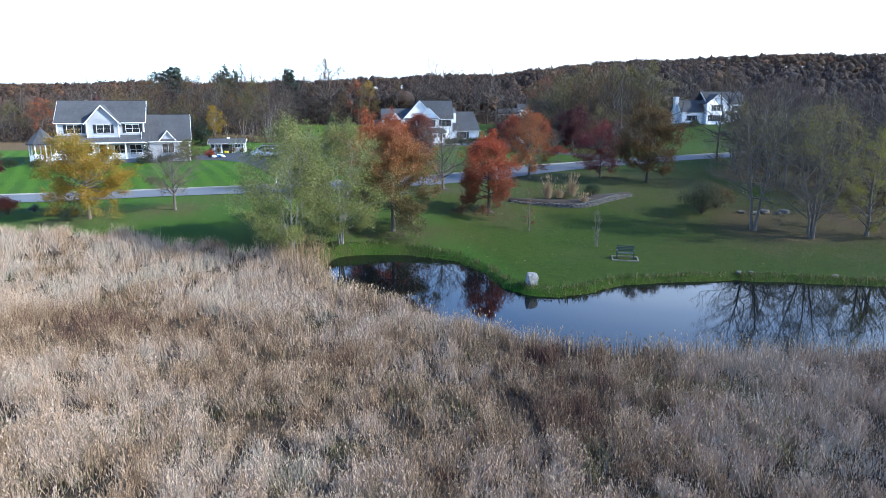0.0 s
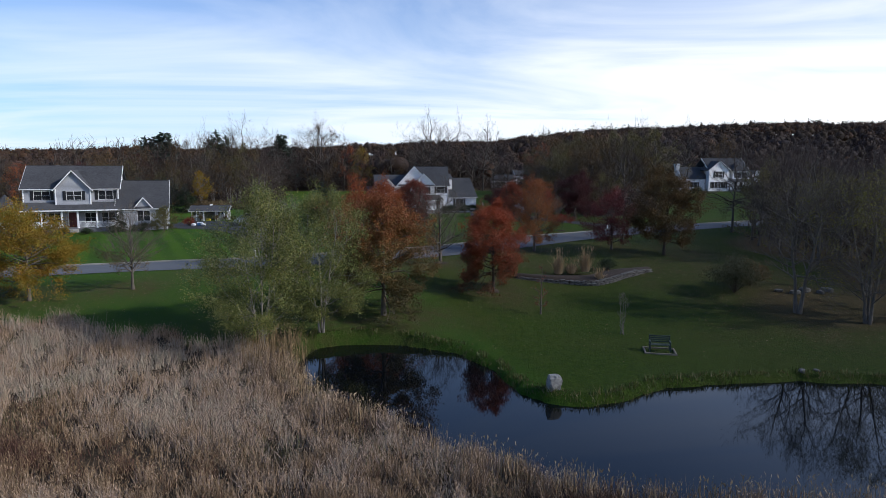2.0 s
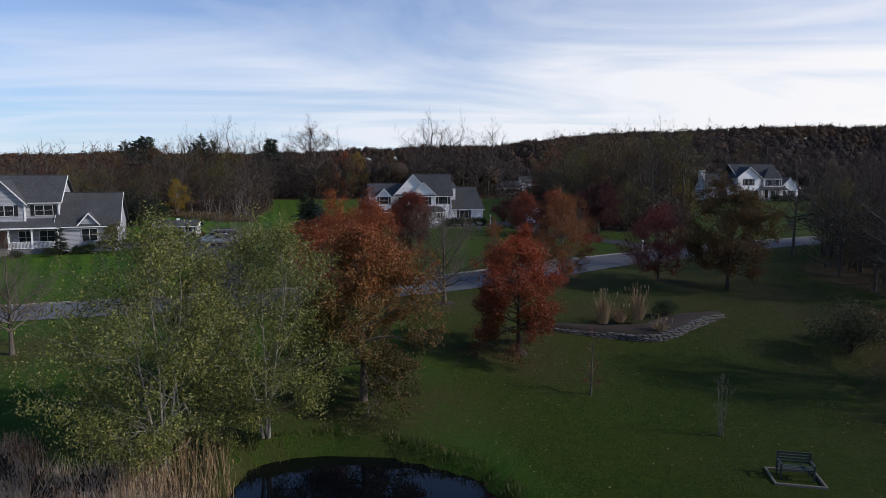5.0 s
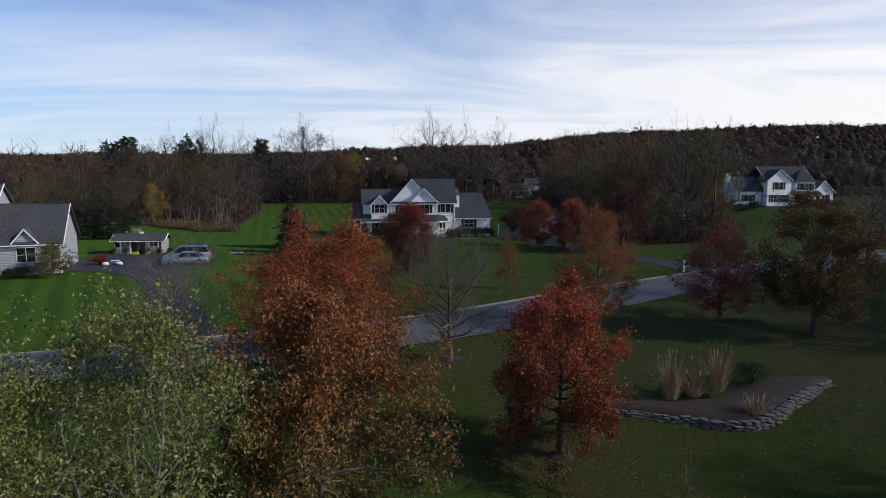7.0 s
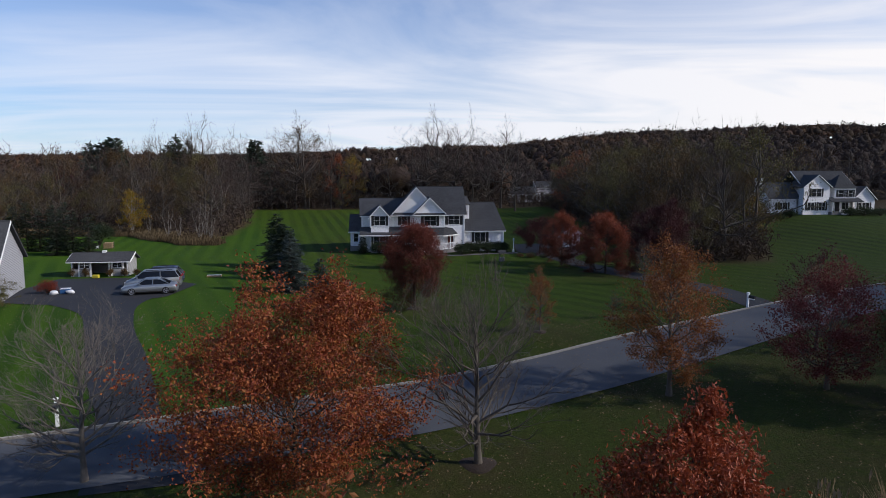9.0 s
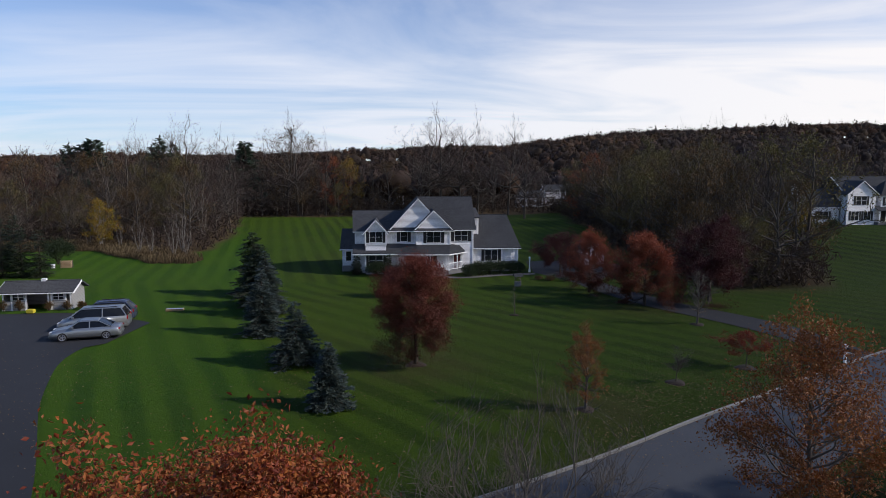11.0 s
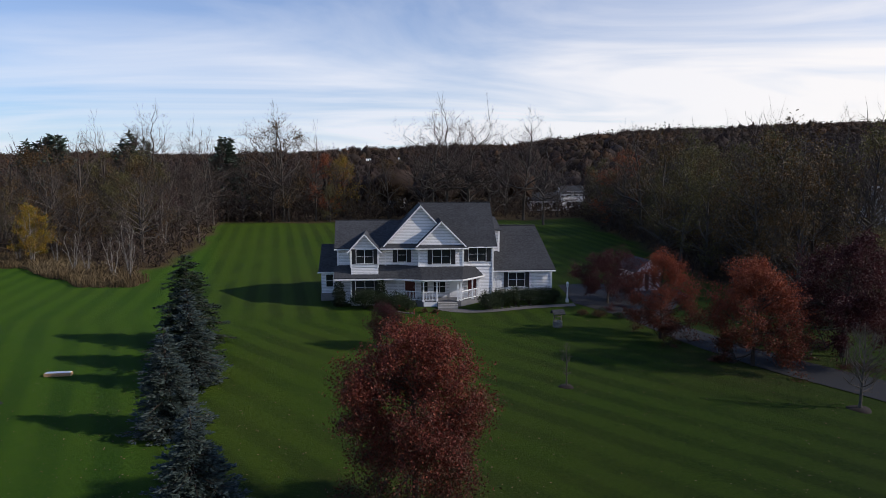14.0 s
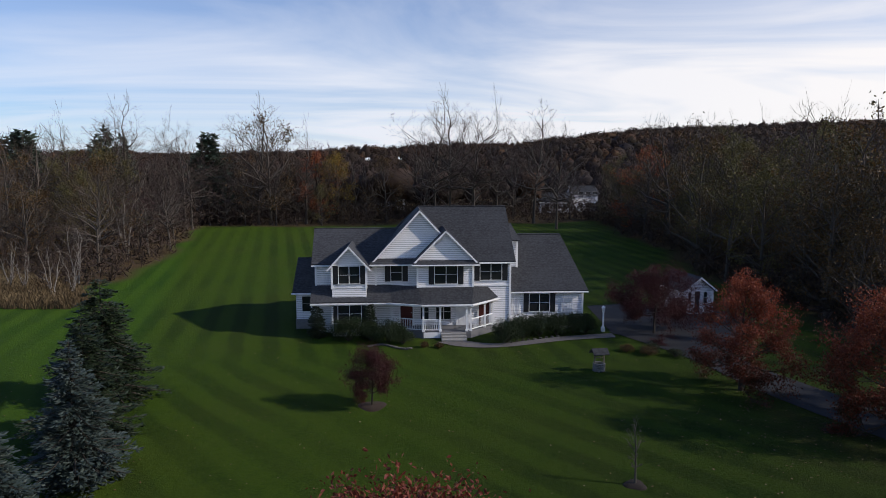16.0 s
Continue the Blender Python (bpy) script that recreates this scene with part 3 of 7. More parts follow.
def strip(name, left, right, lift, mat, label, category, across=6, gap=1.0):
    """A paved strip between two edge lines, laid on the ground."""
    def even(line, n):
        p = np.array(line, float)
        s = np.concatenate([[0], np.cumsum(np.hypot(*np.diff(p, axis=0).T))])
        # rounded corners: spline through the points
        u = np.linspace(0, s[-1], n)
        q = np.stack([np.interp(u, s, p[:, k]) for k in (0, 1)], 1)
        for _ in range(6):
            q[1:-1] = 0.25 * q[:-2] + 0.5 * q[1:-1] + 0.25 * q[2:]
        return q
    length = sum(math.dist(a, b) for a, b in zip(left, left[1:]))
    n = max(6, int(length / gap))
    a, b = even(left, n), even(right, n)
    rows = np.linspace(0, 1, across)
    P = a[:, None] * (1 - rows[None, :, None]) + b[:, None] * rows[None, :, None]
    Z = land(P[..., 0], P[..., 1]) + lift
    V = np.concatenate([P, Z[..., None]], -1).reshape(-1, 3)
    i = (np.arange(n - 1)[:, None] * across + np.arange(across - 1)[None]).ravel()
    me = mesh_of(name, V, np.stack([i, i + 1, i + across + 1, i + across], 1), mat, True)
    return tagged(new(name, me), label, category, kind="structure"), a, b


ROAD_NEAR = [(-90, 50.5), (-60, 57.5), (-39, 62.2), (-28, 65.3), (-19, 68.2), (-10, 71.4), (-2, 74.9), (2, 77), (9, 81), (14.7, 84.6), (20.5, 88.5), (30, 95), (44, 104), (60, 112), (90, 122)]
ROAD_FAR = [(-92, 56.0), (-61.5, 63.2), (-41, 67.8), (-30, 71.0), (-21, 74), (-11.5, 77.6), (-2, 81.3), (1.1, 83.1), (6, 86), (11, 89.5), (16.1, 93), (25, 99.2), (38, 107.6), (56, 117), (88, 128)]
road, near_edge, far_edge = strip("road", ROAD_NEAR, ROAD_FAR, 0.05, M["road"], "grey asphalt residential road with pale kerbs", "road")
strip("driveway", [(-15, 69), (-17.5, 75.4), (-21.5, 81.5), (-25.7, 89.2), (-30.1, 97), (-34.6, 100.3), (-40, 103)], [(-11, 70), (-14.5, 75.4), (-19.3, 84.6), (-23.5, 91.5), (-27.0, 99.1), (-27.6, 102.7), (-26.5, 107)], 0.035, M["drive"], "dark asphalt driveway curving to a parking court", "driveway", 8)
strip("parking_court", [(-41.5, 101.5), (-34.6, 99.9), (-28.2, 101.5), (-26.3, 104)], [(-41.5, 113.2), (-36, 114.2), (-31, 113.6), (-26.0, 110.5)], 0.045, M["drive"], "dark asphalt parking court beside a garage", "driveway", 10)
strip("driveway", [(27.8, 98.5), (26.6, 109), (24.3, 112.5), (20.6, 118), (17.6, 124), (15.6, 130), (21.5, 141)], [(24.4, 96.4), (23.8, 105.3), (20.8, 110.9), (17.2, 116.4), (14.2, 123.5), (12.8, 130.5), (9.5, 136.8)], 0.04, M["drive"], "dark asphalt driveway leading to a side garage", "driveway", 8)
strip("parking_court", [(9.4, 136.5), (13.2, 132.5), (17.5, 134), (21.5, 140)], [(9.6, 146), (13, 147), (18, 146), (21.5, 143.4)], 0.05, M["drive"], "dark asphalt court before a small garage", "driveway", 10)


def kerb(line, side):
    """A raised kerb along an edge of the road."""
    p = np.array(line)
    d = np.gradient(p, axis=0)
    nrm = np.stack([-d[:, 1], d[:, 0]], 1) / np.hypot(d[:, 0], d[:, 1])[:, None] * side
    z = land(p[:, 0], p[:, 1])
    rows = [(0.0, 0.03), (0.0, 0.15), (0.02, 0.165), (0.13, 0.165), (0.13, -0.1)]
    V = np.stack([np.stack([p[:, 0] + nrm[:, 0] * o, p[:, 1] + nrm[:, 1] * o, z + h], 1) for o, h in rows], 1)
    n, k = len(p), len(rows)
    i = (np.arange(n - 1)[:, None] * k + np.arange(k - 1)[None]).ravel()
    me = mesh_of("kerb", V.reshape(-1, 3), np.stack([i, i + 1, i + k + 1, i + k], 1), M["kerb"])
    tagged(new("kerb", me), "pale concrete kerb along the road", "kerb", kind="structure")


kerb(far_edge[(far_edge[:, 0] > -95)], 1)

# ---- houses ----


def window(parent, x0, x1, z0, z1, y, lights=2, shutters=True, rails=1):
    """A window in a wall that faces -y: frame, dark panes, glazing bars and louvred shutters."""
    w = 0.035
    f = Shape()
    f.box(x0 - w, x1 + w, y - 0.07, y + 0.02, z1, z1 + w).box(x0 - w - 0.02, x1 + w + 0.02, y - 0.085, y + 0.02, z0 - w, z0)
    f.box(x0 - w, x0, y - 0.07, y + 0.02, z0, z1).box(x1, x1 + w, y - 0.07, y + 0.02, z0, z1)
    step_x = (x1 - x0) / lights
    for i in range(1, lights):
        f.box(x0 + i * step_x - 0.022, x0 + i * step_x + 0.022, y - 0.065, y + 0.02, z0, z1)
    for i in range(lights):
        a = x0 + i * step_x + (0.045 if i else 0)
        b = x0 + (i + 1) * step_x - (0.045 if i < lights - 1 else 0)
        for k in range(1, rails + 1):
            zz = z0 + (z1 - z0) * k / (rails + 1)
            f.box(a, b, y - 0.05, y + 0.02, zz - 0.011, zz + 0.011)
    win = part("window", f, M["trim"], parent)
    for i in range(lights):
        a, b = x0 + i * step_x + 0.01, x0 + (i + 1) * step_x - 0.01
        part("pane", Shape().box(a, b, y - 0.025, y + 0.01, z0 + 0.005, z1 - 0.005), M["glass"], win)
    if shutters:
        sw = 0.4
        for a in (x0 - w - sw - 0.01, x1 + w + 0.01):
            s = Shape().box(a, a + sw, y - 0.05, y + 0.0, z0 - 0.05, z1 + 0.05)
            for k in range(9):
                zz = z0 + (z1 - z0) * (k + 0.5) / 9
                s.box(a + 0.04, a + sw - 0.04, y - 0.065, y - 0.045, zz - 0.03, zz + 0.02)
            part("shutter", s, M["shutter"], win, "black louvred shutter")
    return win


def gable_front(parent, x0, x1, z0, apex_x, apex_z, y, back, over=0.3, name="gable"):
    """A gable wall that faces -y with its two roof slopes running back, and white raking boards."""
    part(name, Shape().prism([(x0, z0), (x1, z0), (apex_x, apex_z)], y, y + 0.25), M["siding"], parent)
    lx, rx = x0 - over, x1 + over
    lz = z0 - over * (apex_z - z0) / (apex_x - x0)
    rz = z0 - over * (apex_z - z0) / (x1 - apex_x)
    t = 0.16
    roof = Shape()
    roof.slab([(lx, y - over, lz + t), (apex_x, y - over, apex_z + t), (apex_x, back, apex_z + t), (lx, back, lz + t)], 0.14)
    roof.slab([(apex_x, y - over, apex_z + t), (rx, y - over, rz + t), (rx, back, rz + t), (apex_x, back, apex_z + t)], 0.14)
    part("roof", roof, M["shingle"], parent)
    b = Shape()
    for ax, az in ((lx, lz), (rx, rz)):
        b.slab([(ax, y - over - 0.03, az + t - 0.02), (apex_x, y - over - 0.03, apex_z + t - 0.02), (apex_x, y - over + 0.02, apex_z + t - 0.02), (ax, y - over + 0.02, az + t - 0.02)], 0.12)
    part("bargeboard", b, M["trim"], parent)


def corner_boards(parent, pts, z0, z1):
    for x, y in pts:
        part("corner_board", Shape().box(x - 0.07, x + 0.07, y - 0.07, y + 0.07, z0, z1, 0.01), M["trim"], parent)


def roof_pair(parent, x0, x1, y0, y1, ridge_y, eave, ridge, over=0.35, end_skew=(0.0, 0.0), boards=True):
    """Two slopes with a ridge along x, and white fascia and gutters at the eaves."""
    up0 = (ridge - eave) / (ridge_y - y0)
    up1 = (ridge - eave) / (y1 - ridge_y)
    a, b = x0 - over, x1 + over
    sa, sb = end_skew
    r = Shape().slab([(a, y0 - over, eave - over * up0 + 0.16), (b, y0 - over, eave - over * up0 + 0.16), (b + sb, ridge_y, ridge + 0.16), (a + sa, ridge_y, ridge + 0.16)], 0.15)
    r.slab([(a + sa, ridge_y, ridge + 0.16), (b + sb, ridge_y, ridge + 0.16), (b, y1 + over, eave - over * up1 + 0.16), (a, y1 + over, eave - over * up1 + 0.16)], 0.15)
    part("roof", r, M["shingle"], parent)
    z = eave - over * up0
    part("gutter", Shape().box(a, b, y0 - over - 0.1, y0 - over + 0.01, z - 0.02, z + 0.08, 0.015), M["trim"], parent)
    part("ridge_cap", Shape().box(a + sa, b + sb, ridge_y - 0.12, ridge_y + 0.12, ridge + 0.1, ridge + 0.18, 0.02), M["shingle"], parent)
    if not boards:
        return
    part("bargeboard", Shape().slab([(b - 0.02, y0 - over, z + 0.16), (b + 0.03, y0 - over, z + 0.16), (b + sb + 0.03, ridge_y, ridge + 0.16), (b + sb - 0.02, ridge_y, ridge + 0.16)], 0.22), M["trim"], parent)
    part("bargeboard", Shape().slab([(a - 0.03, y0 - over, z + 0.16), (a + 0.02, y0 - over, z + 0.16), (a + sa + 0.02, ridge_y, ridge + 0.16), (a + sa - 0.03, ridge_y, ridge + 0.16)], 0.22), M["trim"], parent)


def railing(parent, p, q, z0, height=0.9):
    """A white balustrade between two points."""
    p, q = Vector((*p, 0)), Vector((*q, 0))
    d = q - p
    n = max(2, int(d.length / 0.13))
    s = Shape()
    side = Vector((-d.y, d.x, 0)).normalized() * 0.03
    for zz, t in ((z0 + 0.1, 0.06), (z0 + height - 0.07, 0.07)):
        c = [p - side, q - side, q + side, p + side]
        s.column([(v.x, v.y) for v in c], zz, zz + t)
    for i in range(1, n):
        c = p + d * i / n
        s.box(c.x - 0.018, c.x + 0.018, c.y - 0.018, c.y + 0.018, z0 + 0.12, z0 + height - 0.05)
    part("railing", s, M["trim"], parent, "white porch balustrade")


def post(parent, x, y, z0, z1, r=0.08):
    s = Shape().box(x - r, x + r, y - r, y + r, z0, z1, 0.012)
    s.box(x - r - 0.04, x + r + 0.04, y - r - 0.04, y + r + 0.04, z0, z0 + 0.14, 0.01).box(x - r - 0.04, x + r + 0.04, y - r - 0.04, y + r + 0.04, z1 - 0.12, z1, 0.01)
    part("post", s, M["trim"], parent)


def wall(parent, x0, x1, y0, y1, z0, z1, name="wall"):
    """A block of clapboard walling on a foundation."""
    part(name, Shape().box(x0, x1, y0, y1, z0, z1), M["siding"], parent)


def end_gable(parent, x, y0, y1, ridge_y, eave, ridge, t=0.2):
    part("gable", Shape().poly([(x, y0, eave), (x, y1, eave), (x, ridge_y, ridge), (x + t, y0, eave), (x + t, y1, eave), (x + t, ridge_y, ridge)], [(0, 1, 2), (5, 4, 3), (0, 3, 4, 1), (1, 4, 5, 2), (2, 5, 3, 0)]), M["siding"], parent)


def door(parent, x0, x1, z0, z1, y, mat, panels=True):
    s = Shape().box(x0, x1, y - 0.05, y + 0.01, z0, z1, 0.008)
    if panels:
        for a, b in ((z0 + 0.15, z0 + 0.85), (z0 + 1.0, z1 - 0.15)):
            m = (x0 + x1) / 2
            s.box(x0 + 0.12, m - 0.05, y - 0.065, y - 0.045, a, b, 0.006).box(m + 0.05, x1 - 0.12, y - 0.065, y - 0.045, a, b, 0.006)
    d = part("door", s, mat, parent)
    part("door_frame", Shape().box(x0 - 0.1, x0, y - 0.07, y + 0.02, z0, z1 + 0.1).box(x1, x1 + 0.1, y - 0.07, y + 0.02, z0, z1 + 0.1).box(x0, x1, y - 0.07, y + 0.02, z1, z1 + 0.1), M["trim"], d)
    part("door_handle", Shape().tube([(x1 - 0.1, y - 0.06, z0 + 1.0), (x1 - 0.1, y - 0.12, z0 + 1.0)], 0.03), M["metal"], d)


M["metal"] = plain("bright_metal", (0.55, 0.55, 0.56), 0.3, 1.0)
M["porch_floor"] = plain("grey_porch_boards", (0.16, 0.16, 0.17), 0.6)
M["brick"] = stone("chimney_white", (0.6, 0.6, 0.6), (0.75, 0.75, 0.74), 6)


def near_house():
    h = thing("house", pose(-5.0, 136.9, at(-5, 136.6), 0, 0, 4.0), "white two-storey clapboard house with grey shingle roofs, gables and front porch", "house")
    wall(h, -3.1, 6.9, 0.0, 9.6, 0.0, 5.45)
    wall(h, -7.45, -3.1, 0.05, 8.5, 0.0, 5.2)
    roof_pair(h, -3.1, 6.9, 0.0, 9.6, 4.8, 5.45, 9.0, end_skew=(3.59, 0.0), boards=False)
    end_gable(h, 6.7, 0, 9.6, 4.8, 5.45, 9.0)
    roof_pair(h, -7.45, -3.3, 0.05, 8.6, 4.3, 5.2, 7.3, 0.3, (-0.3, 3.0), False)
    end_gable(h, -7.45, 0.05, 8.5, 4.3, 5.2, 7.3)
    gable_front(h, -3.15, 3.45, 5.42, 0.14, 9.0, -0.05, 4.8, 0.3)
    # pent roof strips below the pediments
    part("pent_roof", Shape().slab([(-3.5, -0.65, 5.22), (-0.3, -0.65, 5.22), (-0.3, 0, 5.55), (-3.5, 0, 5.55)], 0.1), M["shingle"], h)
    part("gutter", Shape().box(-3.55, -0.2, -0.75, -0.64, 5.11, 5.2, 0.015), M["trim"], h)
    part("pent_roof", Shape().slab([(-0.4, -1.5, 5.3), (4.4, -1.5, 5.3), (4.4, -0.9, 5.62), (-0.4, -0.9, 5.62)], 0.1), M["shingle"], h)
    part("gutter", Shape().box(-0.45, 4.45, -1.6, -1.49, 5.19, 5.28, 0.015), M["trim"], h)
    # the middle bay and its pediment
    wall(h, -0.05, 4.0, -1.0, 0.02, 3.5, 5.5, "bay")
    gable_front(h, -0.05, 4.05, 5.55, 1.99, 7.6, -1.02, 3.2, 0.28)
    wall(h, -6.2, -3.75, -1.0, 0.06, 0.0, 5.1, "bay")
    gable_front(h, -6.25, -3.7, 5.12, -4.97, 6.5, -1.02, 2.4, 0.32)
    corner_boards(h, [(-6.2, -1.0), (-3.75, -1.0)], 3.5, 5.1)
    corner_boards(h, [(-0.05, -1.0), (4.0, -1.0)], 3.55, 5.3)
    corner_boards(h, [(-7.45, 0.05), (-3.1, 0.0), (6.9, 0.0)], 0.4, 5.2)
    part("band_board", Shape().box(4.0, 6.95, -0.04, 0.0, 3.42, 3.56), M["trim"], h)
    part("band_board", Shape().box(-6.25, -3.7, -1.04, -1.0, 3.56, 3.64), M["trim"], h)
    part("band_board", Shape().box(-0.1, 4.05, -1.04, -1.0, 3.56, 3.66), M["trim"], h)
    # trim frame of the lower bay
    for x in (-6.2, -3.75):
        part("corner_board", Shape().box(x - 0.06, x + 0.06, -1.06, -0.94, 0.4, 2.4, 0.01), M["trim"], h)
    # upper windows
    window(h, -5.72, -4.22, 3.9, 5.15, -1.0)
    window(h, -1.98, -1.18, 3.9, 5.15, 0.0, 1)
    window(h, 1.2, 2.85, 3.82, 5.2, -1.0)
    window(h, 4.65, 6.25, 3.9, 5.2, 0.0)
    # lower windows
    window(h, -5.8, -4.15, 1.05, 2.32, -1.0, 2)
    # the lower roof and the porch roof
    low = Shape().slab([(-7.75, -1.4, 2.62), (-2.0, -1.4, 2.62), (-2.0, 0.0, 3.62), (-7.75, 0.0, 3.62)], 0.12)
    low.slab([(-2.3, -1.25, 2.6), (0.25, -2.25, 2.5), (0.0, -0.95, 3.62), (-2.1, -0.02, 3.62)], 0.12)
    low.slab([(0.25, -2.25, 2.5), (3.8, -2.25, 2.5), (4.05, -0.95, 3.62), (0.0, -0.95, 3.62)], 0.12)
    low.slab([(3.8, -2.25, 2.5), (6.15, 0.15, 2.62), (5.6, 0.3, 3.3), (4.05, -0.95, 3.62)], 0.12)
    part("porch_roof", low, M["shingle"], h, "grey shingle porch roof")
    eaves = [(-7.75, -1.42), (-2.3, -1.28), (0.25, -2.28), (3.8, -2.28), (6.17, 0.12)]
    for (ax, ay), (bx, by) in zip(eaves, eaves[1:]):
        d = Vector((bx - ax, by - ay, 0)).normalized()
        nx, ny = d.y * 0.1, -d.x * 0.1
        part("gutter", Shape().column([(ax, ay), (bx, by), (bx + nx, by + ny), (ax + nx, ay + ny)], 2.44, 2.53), M["trim"], h)
        part("fascia", Shape().column([(ax - nx * 0.5, ay - ny * 0.5), (bx - nx * 0.5, by - ny * 0.5), (bx, by), (ax, ay)], 2.36, 2.44), M["trim"], h)
    plan = [(-2.0, 0.0), (-2.0, -1.0), (0.3, -1.98), (3.75, -1.98), (5.8, 0.0)]
    part("porch_floor", Shape().column(plan, 0.0, 0.5), M["porch_floor"], h)
    part("porch_ceiling", Shape().column(plan, 2.34, 2.4), M["trim"], h)
    for x, y in [(-1.95, -1.02), (0.33, -1.95), (1.55, -1.95), (3.45, -1.95), (3.75, -1.9), (5.6, -0.12), (4.9, -0.85)]:
        post(h, x, y, 0.5, 2.36, 0.065)
    railing(h, (-1.95, -1.02), (0.33, -1.95), 0.5)
    railing(h, (0.33, -1.95), (1.55, -1.95), 0.5)
    railing(h, (3.45, -1.95), (3.75, -1.95), 0.5)
    railing(h, (3.75, -1.9), (5.6, -0.12), 0.5)
    window(h, 1.35, 2.45, 0.95, 2.1, 0.0, 2, False)
    window(h, 0.2, 0.8, 0.95, 2.1, 0.0, 1, False)
    door(h, 2.95, 3.75, 0.5, 2.25, 0.0, M["trim"])
    door(h, -1.3, -0.4, 0.5, 2.25, 0.0, M["door"])
    door(h, 4.55, 5.35, 0.5, 2.25, 0.0, M["door"])
    for k in range(3):
        part("step", Shape().box(1.6, 3.4, -2.0 - 0.3 * (k + 1), -1.95 - 0.3 * k, 0.0, 0.42 - 0.14 * k, 0.012), M["kerb"], h)
    part("lattice", Shape().box(0.35, 1.55, -2.02, -1.99, 0.05, 0.45), M["trim"], h)
    # the garage wing
    wall(h, 5.9, 12.6, 0.55, 10.0, 0.0, 3.1)
    roof_pair(h, 6.9, 12.6, 0.55, 10.2, 5.4, 3.1, 6.65, 0.35, (0.0, -1.0), False)
    part("roof", Shape().slab([(5.4, 0.2, 2.95), (7.0, 0.2, 2.95), (7.0, 1.5, 3.75), (5.4, 1.5, 3.75)], 0.12), M["shingle"], h)
    end_gable(h, 11.5, 0.55, 10.0, 5.4, 3.1, 6.4)
    corner_boards(h, [(12.6, 0.55)], 0.0, 2.9)
    window(h, 8.5, 10.05, 1.35, 2.68, 0.55)
    window(h, 6.05, 6.45, 1.75, 2.6, 0.55, 1, False)
    for x0, x1 in ((7.0, 7.75), (11.0, 11.85)):
        t = Shape()
        for i in range(5):
            xx = x0 + (x1 - x0) * i / 4
            t.box(xx - 0.02, xx + 0.02, 0.48, 0.53, 1.2, 2.7)
        for i in range(6):
            zz = 1.3 + 0.27 * i
            t.box(x0 - 0.03, x1 + 0.03, 0.46, 0.5, zz - 0.02, zz + 0.02)
        part("trellis", t, M["trim"], h, "white wooden trellis")
    wall(h, 6.9, 7.8, 2.3, 6.2, 4.4, 6.55, "bump_out")
    corner_boards(h, [(7.8, 2.3)], 4.4, 6.55)
    part("roof", Shape().slab([(6.8, 2.0, 6.65), (8.0, 2.0, 6.65), (8.0, 6.4, 7.6), (6.8, 6.4, 7.6)], 0.1), M["shingle"], h)
    # the low room at the other end
    wall(h, -9.2, -7.45, 1.6, 6.4, 0.0, 2.85)
    part("foundation", Shape().box(-9.25, -7.4, 1.55, 6.3, 0.0, 0.75), M["foundation"], h)
    part("roof", Shape().slab([(-9.45, 1.3, 2.8), (-7.4, 1.3, 2.8), (-7.4, 4.6, 5.1), (-9.45, 4.6, 5.1)], 0.14), M["shingle"], h)
    part("gutter", Shape().box(-9.5, -7.4, 1.2, 1.31, 2.68, 2.8, 0.015), M["trim"], h)
    window(h, -8.75, -8.1, 1.35, 2.5, 1.6, 1, False)
    part("downspout", Shape().tube([(-7.5, -0.05, 5.0), (-7.5, -0.05, 3.6)], 0.04), M["trim"], h)
    part("vent_pipe", Shape().tube([(2.0, 5.6, 8.0), (2.0, 5.6, 8.9)], 0.05), M["trim"], h)


near_house()


